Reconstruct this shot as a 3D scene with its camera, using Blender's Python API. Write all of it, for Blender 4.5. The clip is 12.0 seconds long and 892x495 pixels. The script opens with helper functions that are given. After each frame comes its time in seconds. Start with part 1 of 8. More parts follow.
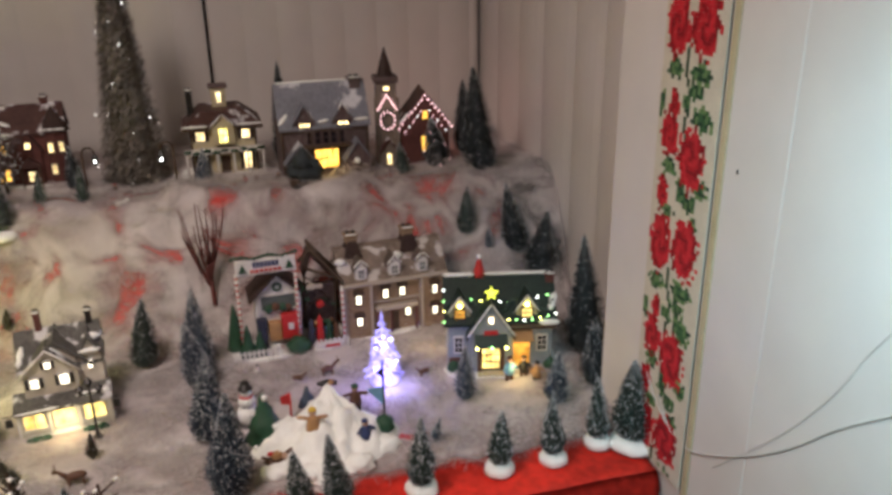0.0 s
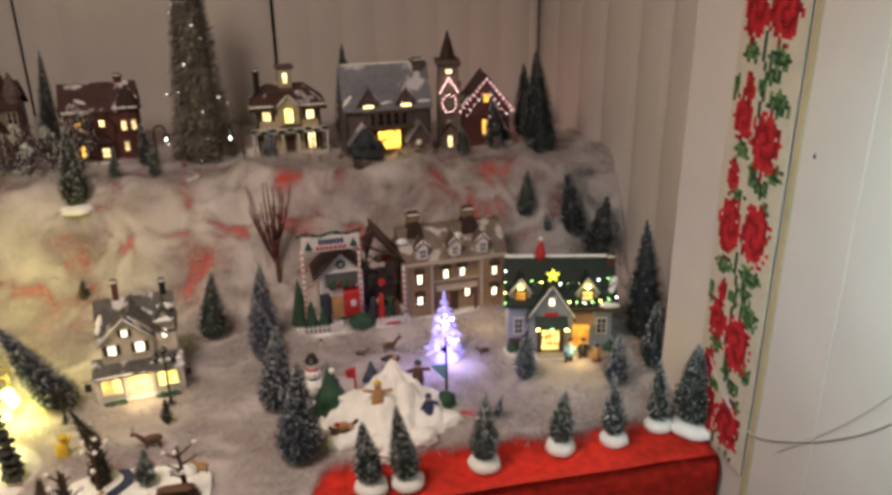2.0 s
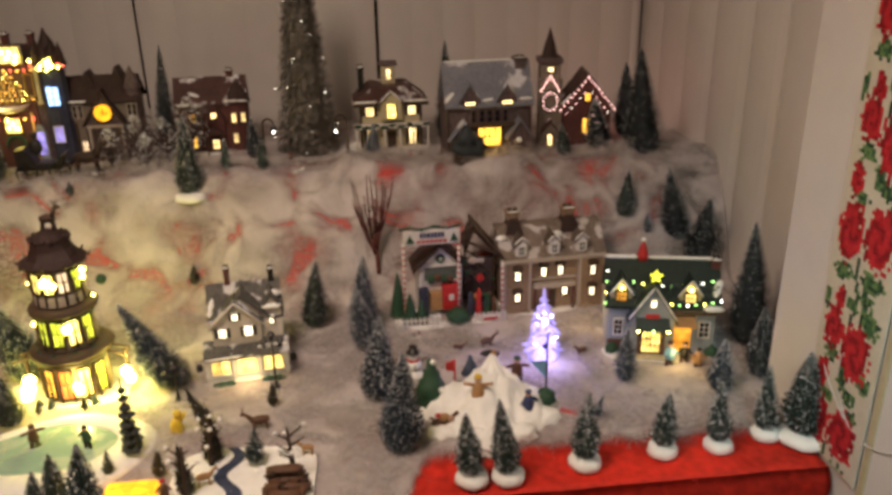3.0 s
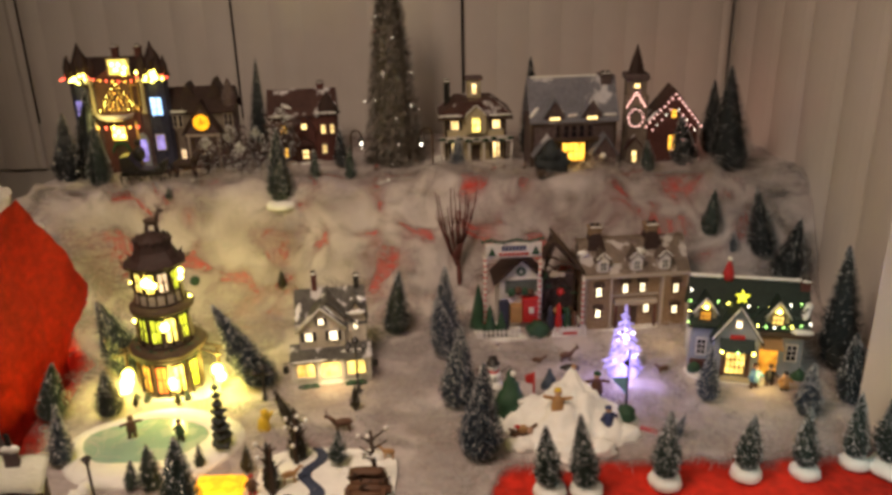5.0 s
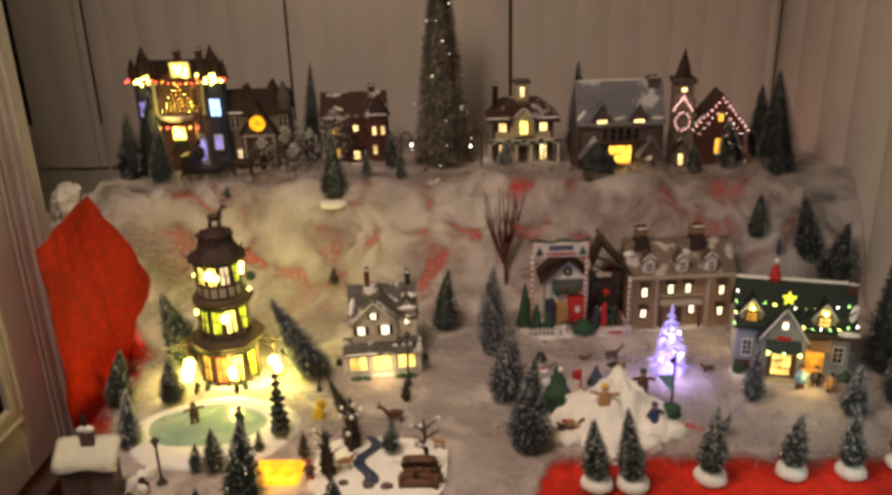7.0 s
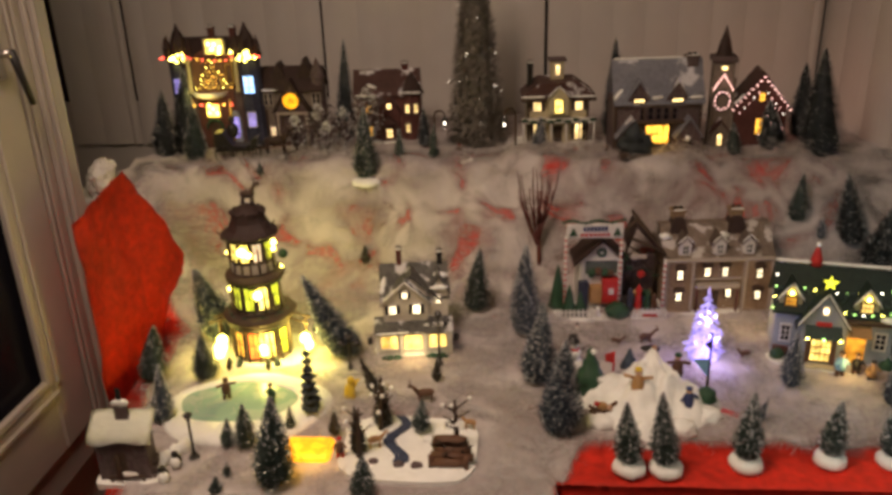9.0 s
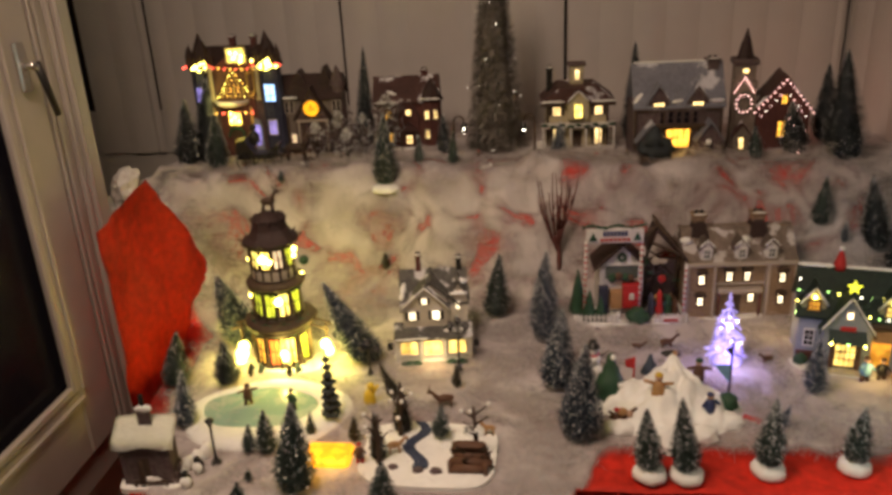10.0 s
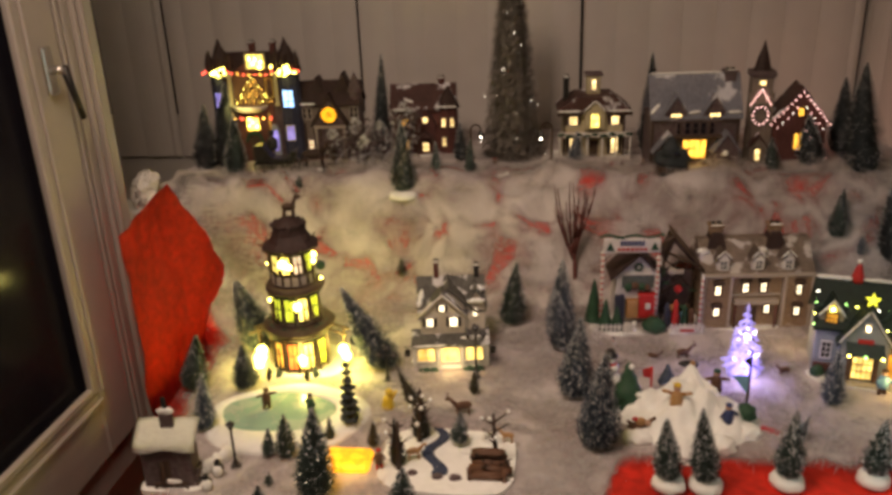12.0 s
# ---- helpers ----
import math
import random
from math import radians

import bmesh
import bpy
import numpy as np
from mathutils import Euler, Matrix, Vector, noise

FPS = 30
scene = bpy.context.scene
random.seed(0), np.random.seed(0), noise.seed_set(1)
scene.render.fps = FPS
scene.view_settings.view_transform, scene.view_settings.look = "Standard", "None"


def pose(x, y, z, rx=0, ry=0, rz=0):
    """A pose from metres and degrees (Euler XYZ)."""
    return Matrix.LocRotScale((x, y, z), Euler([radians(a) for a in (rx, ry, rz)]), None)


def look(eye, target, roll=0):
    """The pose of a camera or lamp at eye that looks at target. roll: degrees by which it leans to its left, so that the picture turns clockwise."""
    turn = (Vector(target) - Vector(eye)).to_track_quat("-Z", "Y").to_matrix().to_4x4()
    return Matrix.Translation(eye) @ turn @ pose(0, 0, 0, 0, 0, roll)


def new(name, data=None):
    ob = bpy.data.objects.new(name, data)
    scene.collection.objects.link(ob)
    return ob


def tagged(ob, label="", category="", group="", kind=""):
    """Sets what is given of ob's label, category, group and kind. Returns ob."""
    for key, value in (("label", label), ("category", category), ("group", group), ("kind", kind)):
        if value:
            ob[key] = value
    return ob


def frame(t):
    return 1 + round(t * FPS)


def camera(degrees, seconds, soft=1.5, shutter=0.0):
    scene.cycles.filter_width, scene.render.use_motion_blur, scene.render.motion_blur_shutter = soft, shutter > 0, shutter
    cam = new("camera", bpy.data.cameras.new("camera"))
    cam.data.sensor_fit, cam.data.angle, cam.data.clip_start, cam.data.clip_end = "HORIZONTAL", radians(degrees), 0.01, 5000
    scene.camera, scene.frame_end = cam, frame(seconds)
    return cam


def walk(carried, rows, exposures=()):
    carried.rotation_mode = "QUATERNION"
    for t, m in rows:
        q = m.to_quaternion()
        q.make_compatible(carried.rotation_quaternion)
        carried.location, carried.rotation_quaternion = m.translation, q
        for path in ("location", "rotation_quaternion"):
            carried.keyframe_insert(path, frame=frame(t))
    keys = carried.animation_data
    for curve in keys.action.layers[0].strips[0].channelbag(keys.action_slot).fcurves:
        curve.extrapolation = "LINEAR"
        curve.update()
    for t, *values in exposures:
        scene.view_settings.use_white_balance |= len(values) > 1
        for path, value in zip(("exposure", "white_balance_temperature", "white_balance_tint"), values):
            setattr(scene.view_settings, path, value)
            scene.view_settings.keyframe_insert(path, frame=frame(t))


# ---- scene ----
cam = camera(58.8, 12.0, soft=3.4)
METRES, EYE, TILT, LEAN, TURN = 0.33, 1.45, 0.0, 0.0, -15.3
ROWS = [
    (0.0, 0.0, 0.0, 0.0, -0.31, -21.1, 0.79),
    (0.5, 0.0061, 0.0383, -0.0124, -0.42, -21.33, 0.87),
    (1.0, -0.0013, 0.0385, -0.0105, -0.4, -21.35, 0.71),
    (1.5, -0.0797, -0.0216, -0.025, 0.89, -21.8, 0.28),
    (2.0, -0.1305, -0.079, -0.013, 2.98, -21.97, 0.68),
    (2.5, -0.2348, -0.1431, -0.0192, 6.19, -22.02, 0.98),
    (3.0, -0.2808, -0.1273, -0.0294, 8.83, -21.85, 1.02),
    (5.0, -0.33, -0.2021, -0.0145, 14.36, -20.75, 1.31),
    (5.5, -0.3689, -0.2454, -0.0203, 15.69, -20.66, 1.3),
    (6.0, -0.3847, -0.2851, -0.0107, 16.95, -20.82, 1.63),
    (6.5, -0.3809, -0.3256, 0.0027, 17.6, -20.46, 2.01),
    (7.0, -0.3724, -0.3646, 0.0057, 17.11, -20.42, 1.54),
    (9.0, -0.3934, -0.3287, -0.0189, 19.45, -21.74, 1.73),
    (9.5, -0.3765, -0.3239, -0.023, 20.07, -21.65, 1.97),
    (10.0, -0.366, -0.3269, -0.0077, 20.9, -21.36, 2.63),
    (10.5, -0.3653, -0.3423, -0.0169, 20.82, -21.46, 1.77),
    (11.0, -0.3427, -0.3947, -0.0022, 21.33, -21.62, 2.3),
    (11.5, -0.4082, -0.4179, -0.007, 21.66, -21.49, 2.21),
    (12.0, -0.4442, -0.3818, 0.0103, 21.45, -20.86, 2.02),
]
walk(cam, [(t, pose(0, 0, EYE, TILT, LEAN, TURN) @ pose(METRES * x, METRES * y, METRES * z, 90 + pitch, roll, yaw)) for t, x, y, z, yaw, pitch, roll in ROWS],
     exposures=[(0.0, 0.16, 5600, 8), (1.5, 0.13, 5800, 8), (2.5, 0.08, 6400, 9), (3.2, 0.04, 6600, 9), (5.0, -0.06, 6900, 9), (6.5, -0.12, 6900, 9), (9.0, -0.16, 6900, 10), (12.0, -0.16, 6800, 10)])

# ---- light ----
world = bpy.data.worlds.new("night_room")
scene.world = world
world.use_nodes = True
world.node_tree.nodes["Background"].inputs[0].default_value = (0.02, 0.02, 0.03, 1)
world.node_tree.nodes["Background"].inputs[1].default_value = 0.2


def lamp(name, kind, energy, colour, m, size=0.01, spread=180):
    data = bpy.data.lights.new(name, kind)
    data.energy, data.color = energy, colour
    if kind == "AREA":
        data.shape, data.size, data.spread = "DISK", size, radians(spread)
    else:
        data.shadow_soft_size = size
    ob = new(name, data)
    ob.matrix_world = m
    return ob


# the room's own warm ceiling light over the display
lamp("ceiling_light_glow", "AREA", 12.0, (1.0, 0.735, 0.58), look((-0.62, 0.52, 2.32), (-0.28, 1.3, 0.6)), 0.6, 125)
# cool area lamp added to brighten the right-hand wall; its source is unseen
lamp("cool_wall_fill", "AREA", 1.9, (0.68, 0.96, 0.95), look((0.36, 0.22, 1.45), (0.655, 0.45, 1.15)), 0.35, 95)

# small lamps inside and beside the models
lamp("tower_lamp", "POINT", 0.5, (0.96, 0.82, 0.16), pose(-0.79, 1.375, 0.66), 0.012)
lamp("tower_lamp", "POINT", 0.9, (0.96, 0.82, 0.16), pose(-0.57, 1.39, 0.67), 0.012)
lamp("tower_lamp", "POINT", 0.55, (0.96, 0.82, 0.2), pose(-0.61, 1.53, 0.82), 0.012)
lamp("tower_lamp", "POINT", 0.5, (1.0, 0.8, 0.2), pose(-0.66, 1.34, 0.66), 0.012)
lamp("tower_lamp", "POINT", 0.6, (0.96, 0.82, 0.2), pose(-0.76, 1.54, 0.74), 0.012)
lamp("porch_lamp", "POINT", 0.10, (1.0, 0.72, 0.3), pose(-0.355, 1.385, 0.635), 0.02)
lamp("led_tree_lamp", "POINT", 0.34, (0.55, 0.45, 1.0), pose(0.245, 1.375, 0.645), 0.02)
lamp("shop_lamp", "POINT", 0.12, (1.0, 0.66, 0.2), pose(0.51, 1.33, 0.64), 0.02)
lamp("shop_back_lamp", "POINT", 0.10, (1.0, 0.66, 0.3), pose(0.375, 1.52, 0.66), 0.02)
lamp("mansion_lamp", "POINT", 0.20, (1.0, 0.82, 0.25), pose(-0.98, 2.0, 1.06), 0.02)
lamp("inn_lamp", "POINT", 0.035, (1.0, 0.65, 0.2), pose(0.235, 1.93, 0.92), 0.02)
lamp("amber_lamp", "POINT", 0.10, (1.0, 0.5, 0.05), pose(-0.50, 1.03, 0.64), 0.02)
lamp("church_lamp", "POINT", 0.11, (1.0, 0.32, 0.22), pose(0.60, 2.2, 1.0), 0.02)

# ---- materials ----
MATS = {}


def mat(name, colour, rough=0.6, metal=0.0, vary=0.12, scale=60.0, bump=0.0, bump_scale=200.0, second=None, second_scale=20.0, second_at=0.55, spec=0.4, island=0.0):
    """A plain surface with colour variation at two scales, an optional second colour in patches, and fine relief."""
    m = bpy.data.materials.new(name)
    m.use_nodes = True
    nt = m.node_tree
    b = nt.nodes["Principled BSDF"]
    b.inputs["Roughness"].default_value = rough
    b.inputs["Metallic"].default_value = metal
    b.inputs["Specular IOR Level"].default_value = spec
    co = nt.nodes.new("ShaderNodeTexCoord")
    n1 = nt.nodes.new("ShaderNodeTexNoise")
    n1.inputs["Scale"].default_value, n1.inputs["Detail"].default_value = scale, 6
    nt.links.new(co.outputs["Object"], n1.inputs["Vector"])
    n2 = nt.nodes.new("ShaderNodeTexNoise")
    n2.inputs["Scale"].default_value, n2.inputs["Detail"].default_value = scale * 0.13, 3
    nt.links.new(co.outputs["Object"], n2.inputs["Vector"])
    add = nt.nodes.new("ShaderNodeMath")
    add.operation = "ADD"
    nt.links.new(n1.outputs["Fac"], add.inputs[0])
    nt.links.new(n2.outputs["Fac"], add.inputs[1])
    fac = add.outputs[0]
    if island:
        g = nt.nodes.new("ShaderNodeNewGeometry")
        mul = nt.nodes.new("ShaderNodeMath")
        mul.operation = "MULTIPLY_ADD"
        mul.inputs[1].default_value = island
        nt.links.new(g.outputs["Random Per Island"], mul.inputs[0])
        nt.links.new(fac, mul.inputs[2])
        fac = mul.outputs[0]
    ramp = nt.nodes.new("ShaderNodeMapRange")
    ramp.inputs["From Min"].default_value, ramp.inputs["From Max"].default_value = 0.55, 1.45 + island
    ramp.inputs["To Min"].default_value, ramp.inputs["To Max"].default_value = 1 - vary * 1.6, 1 + vary * 1.6
    nt.links.new(fac, ramp.inputs["Value"])
    mix = nt.nodes.new("ShaderNodeMix")
    mix.data_type, mix.blend_type = "RGBA", "MULTIPLY"
    mix.inputs[0].default_value = 1.0
    mix.inputs[6].default_value = (*colour, 1)
    nt.links.new(ramp.outputs[0], mix.inputs[7])
    out = mix.outputs[2]
    if second:
        n3 = nt.nodes.new("ShaderNodeTexNoise")
        n3.inputs["Scale"].default_value, n3.inputs["Detail"].default_value = second_scale, 4
        nt.links.new(co.outputs["Object"], n3.inputs["Vector"])
        step = nt.nodes.new("ShaderNodeMapRange")
        step.inputs["From Min"].default_value, step.inputs["From Max"].default_value = second_at - 0.03, second_at + 0.03
        nt.links.new(n3.outputs["Fac"], step.inputs["Value"])
        mix2 = nt.nodes.new("ShaderNodeMix")
        mix2.data_type = "RGBA"
        nt.links.new(step.outputs[0], mix2.inputs[0])
        nt.links.new(out, mix2.inputs[6])
        mix2.inputs[7].default_value = (*second, 1)
        out = mix2.outputs[2]
    nt.links.new(out, b.inputs["Base Color"])
    if bump:
        nb = nt.nodes.new("ShaderNodeTexNoise")
        nb.inputs["Scale"].default_value, nb.inputs["Detail"].default_value = bump_scale, 5
        nt.links.new(co.outputs["Object"], nb.inputs["Vector"])
        bm_ = nt.nodes.new("ShaderNodeBump")
        bm_.inputs["Strength"].default_value, bm_.inputs["Distance"].default_value = bump, 0.002
        nt.links.new(nb.outputs["Fac"], bm_.inputs["Height"])
        nt.links.new(bm_.outputs["Normal"], b.inputs["Normal"])
    MATS[name] = m
    return m


def glow(name, colour, strength, vary=0.0):
    """A surface that gives off light: a lit pane or a bulb."""
    m = bpy.data.materials.new(name)
    m.use_nodes = True
    nt = m.node_tree
    b = nt.nodes["Principled BSDF"]
    b.inputs["Base Color"].default_value = (*[0.8 * c for c in colour], 1)
    b.inputs["Emission Color"].default_value = (*colour, 1)
    b.inputs["Emission Strength"].default_value = strength
    if vary:
        co = nt.nodes.new("ShaderNodeTexCoord")
        n = nt.nodes.new("ShaderNodeTexNoise")
        n.inputs["Scale"].default_value = 45.0
        nt.links.new(co.outputs["Object"], n.inputs["Vector"])
        r = nt.nodes.new("ShaderNodeMapRange")
        r.inputs["From Min"].default_value, r.inputs["From Max"].default_value = 0.35, 0.65
        r.inputs["To Min"].default_value, r.inputs["To Max"].default_value = strength * (1 - vary), strength * (1 + vary)
        nt.links.new(n.outputs["Fac"], r.inputs["Value"])
        nt.links.new(r.outputs[0], b.inputs["Emission Strength"])
    MATS[name] = m
    return m


mat("snow", (0.9, 0.92, 0.89), 0.7, bump=0.6, bump_scale=120, vary=0.06)
mat("vinyl", (0.68, 0.65, 0.62), 0.45, vary=0.05, scale=9, bump=0.15, bump_scale=60)
mat("white_paint", (0.7, 0.69, 0.66), 0.4, vary=0.06, scale=20)
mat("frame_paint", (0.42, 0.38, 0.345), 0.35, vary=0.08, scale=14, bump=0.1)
mat("wall_paint", (0.62, 0.6, 0.57), 0.7, vary=0.06, scale=8)
mat("floor_wood", (0.25, 0.15, 0.09), 0.4, vary=0.2, scale=18)
mat("dark_night", (0.012, 0.011, 0.016), 0.15, vary=0.1, spec=0.08)
mat("dark_slit", (0.02, 0.012, 0.012), 0.8)
mat("red_velvet", (0.62, 0.032, 0.018), 0.62, vary=0.3, scale=55, bump=0.9, bump_scale=75, spec=0.25)
mat("linen", (0.62, 0.58, 0.47), 0.85, vary=0.08, scale=220, bump=0.3, bump_scale=700)
for i, c in enumerate([(0.42, 0.008, 0.015), (0.55, 0.02, 0.03), (0.25, 0.004, 0.01)]):
    mat("yarn_red_%s" % "abc"[i], c, 0.85, vary=0.2, scale=200, bump=0.4, bump_scale=600)
for i, c in enumerate([(0.05, 0.13, 0.05), (0.14, 0.24, 0.09), (0.02, 0.06, 0.03)]):
    mat("yarn_green_%s" % "abc"[i], c, 0.85, vary=0.2, scale=200, bump=0.4, bump_scale=600)
mat("needle_green", (0.045, 0.068, 0.06), 0.75, vary=0.35, scale=90, island=0.6)
mat("needle_navy", (0.045, 0.064, 0.092), 0.75, vary=0.35, scale=90, island=0.6)
mat("needle_dark", (0.03, 0.039, 0.044), 0.75, vary=0.35, scale=90, island=0.6)
mat("needle_brown", (0.05, 0.045, 0.03), 0.75, vary=0.35, scale=90, island=0.6)
mat("tinsel", (0.25, 0.23, 0.2), 0.5, metal=0.0, vary=0.4, scale=120, island=0.8)
mat("frost", (0.7, 0.73, 0.75), 0.6, vary=0.1)
mat("bark", (0.05, 0.03, 0.02), 0.85, vary=0.25, scale=90, bump=0.5)
mat("twig_red", (0.12, 0.035, 0.03), 0.7, vary=0.3, scale=80)
mat("brick_brown", (0.27, 0.19, 0.12), 0.8, vary=0.25, scale=160, bump=0.6, bump_scale=220, second=(0.32, 0.24, 0.17), second_scale=90, second_at=0.6)
mat("brick_red", (0.11, 0.042, 0.036), 0.8, vary=0.3, scale=150, bump=0.6, bump_scale=220)
mat("stone_grey", (0.12, 0.09, 0.088), 0.8, vary=0.35, scale=110, bump=0.7, bump_scale=160, second=(0.1, 0.065, 0.07), second_scale=60)
mat("navy_stone", (0.045, 0.05, 0.085), 0.75, vary=0.3, scale=110, bump=0.6, bump_scale=160)
mat("opening_grey", (0.10, 0.12, 0.11), 0.6, vary=0.3, scale=70)
mat("roof_mansard", (0.11, 0.085, 0.07), 0.7, vary=0.35, scale=110, bump=0.7, second=(0.55, 0.52, 0.5), second_scale=26, second_at=0.58)
mat("cream", (0.5, 0.44, 0.28), 0.6, vary=0.1, scale=60)
mat("clapboard", (0.6, 0.56, 0.48), 0.6, vary=0.1, scale=60, bump=0.3)
mat("roof_shingle", (0.10, 0.098, 0.088), 0.7, vary=0.35, scale=130, bump=0.7, bump_scale=190, second=(0.6, 0.6, 0.6), second_scale=24, second_at=0.57)
mat("siding", (0.42, 0.37, 0.31), 0.6, vary=0.1, scale=60, bump=0.3)
mat("plaster", (0.21, 0.175, 0.14), 0.7, vary=0.15, scale=70, bump=0.4)
mat("grey_blue", (0.3, 0.34, 0.38), 0.65, vary=0.12, scale=60, bump=0.3)
mat("timber", (0.07, 0.045, 0.03), 0.7, vary=0.25, scale=60)
mat("roof_brown", (0.075, 0.035, 0.03), 0.65, vary=0.3, scale=120, bump=0.6, bump_scale=180, second=(0.75, 0.75, 0.78), second_scale=16, second_at=0.6)
mat("roof_plain", (0.038, 0.021, 0.018), 0.65, vary=0.3, scale=120, bump=0.6, bump_scale=180)
mat("roof_slate", (0.2, 0.21, 0.25), 0.6, vary=0.2, scale=110, bump=0.5, bump_scale=180, second=(0.68, 0.69, 0.73), second_scale=13, second_at=0.6)
mat("roof_green", (0.012, 0.024, 0.017), 0.6, vary=0.3, scale=120, bump=0.6, bump_scale=180, second=(0.7, 0.72, 0.72), second_scale=14, second_at=0.72)
mat("roof_tan", (0.22, 0.175, 0.14), 0.7, vary=0.35, scale=90, bump=0.6, second=(0.58, 0.55, 0.52), second_scale=28, second_at=0.57)
mat("black_iron", (0.018, 0.017, 0.016), 0.45, vary=0.2)
mat("chrome", (0.6, 0.58, 0.55), 0.25, metal=0.9, vary=0.05)
mat("red_paint", (0.5, 0.03, 0.03), 0.5, vary=0.15)
mat("green_paint", (0.025, 0.075, 0.04), 0.6, vary=0.2, bump=0.4)
mat("blue_paint", (0.04, 0.06, 0.16), 0.5, vary=0.15)
mat("sky_blue", (0.2, 0.42, 0.6), 0.5, vary=0.15)
mat("yellow_paint", (0.7, 0.5, 0.04), 0.5, vary=0.15)
mat("tan_paint", (0.42, 0.24, 0.1), 0.55, vary=0.2)
mat("skin_tan", (0.5, 0.32, 0.22), 0.6, vary=0.1)
mat("brown_paint", (0.12, 0.06, 0.035), 0.6, vary=0.25)
mat("ice", (0.32, 0.5, 0.4), 0.18, vary=0.1, scale=25, second=(0.45, 0.58, 0.48), second_scale=18)
mat("stream", (0.05, 0.065, 0.11), 0.2, vary=0.3)
mat("gold", (0.6, 0.4, 0.12), 0.35, metal=0.6)
mat("cable_white", (0.6, 0.58, 0.55), 0.5)
glow("pane_warm", (1.0, 0.72, 0.3), 2.4, 0.6)
glow("pane_white", (1.0, 0.86, 0.58), 3.4, 0.3)
glow("pane_amber", (1.0, 0.5, 0.06), 2.2, 0.7)
glow("pane_yellow", (1.0, 0.78, 0.18), 2.8, 0.6)
glow("pane_lime", (0.72, 0.8, 0.06), 1.2, 0.7)
glow("pane_red", (1.0, 0.2, 0.05), 1.2, 0.6)
glow("pane_blue", (0.35, 0.6, 1.0), 3.0, 0.3)
glow("pane_violet", (0.4, 0.34, 1.0), 0.8, 0.8)
glow("pane_dim", (1.0, 0.75, 0.45), 1.2, 0.4)
glow("bulb_yellow", (1.0, 0.85, 0.16), 16.0)
glow("bulb_amber", (1.0, 0.5, 0.08), 6.0)
glow("bulb_white", (1.0, 0.95, 0.8), 9.0)
glow("bulb_pink", (1.0, 0.55, 0.5), 4.5)
glow("bulb_green", (0.45, 1.0, 0.25), 6.0)
glow("bulb_red", (1.0, 0.1, 0.06), 6.0)
glow("bulb_speck", (1.0, 0.9, 0.75), 5.0)
glow("star_glow", (0.9, 0.9, 0.06), 2.2)
glow("amber_block", (1.0, 0.45, 0.02), 1.4, 0.35)
glow("door_amber", (1.0, 0.45, 0.05), 0.7, 0.6)
glow("pane_shop", (1.0, 0.7, 0.18), 1.5, 0.7)
glow("bulb_faint", (1.0, 0.85, 0.6), 1.6)
glow("led_violet", (0.5, 0.42, 1.0), 0.9, 0.6)
glow("led_bright", (0.8, 0.72, 1.0), 9.0)


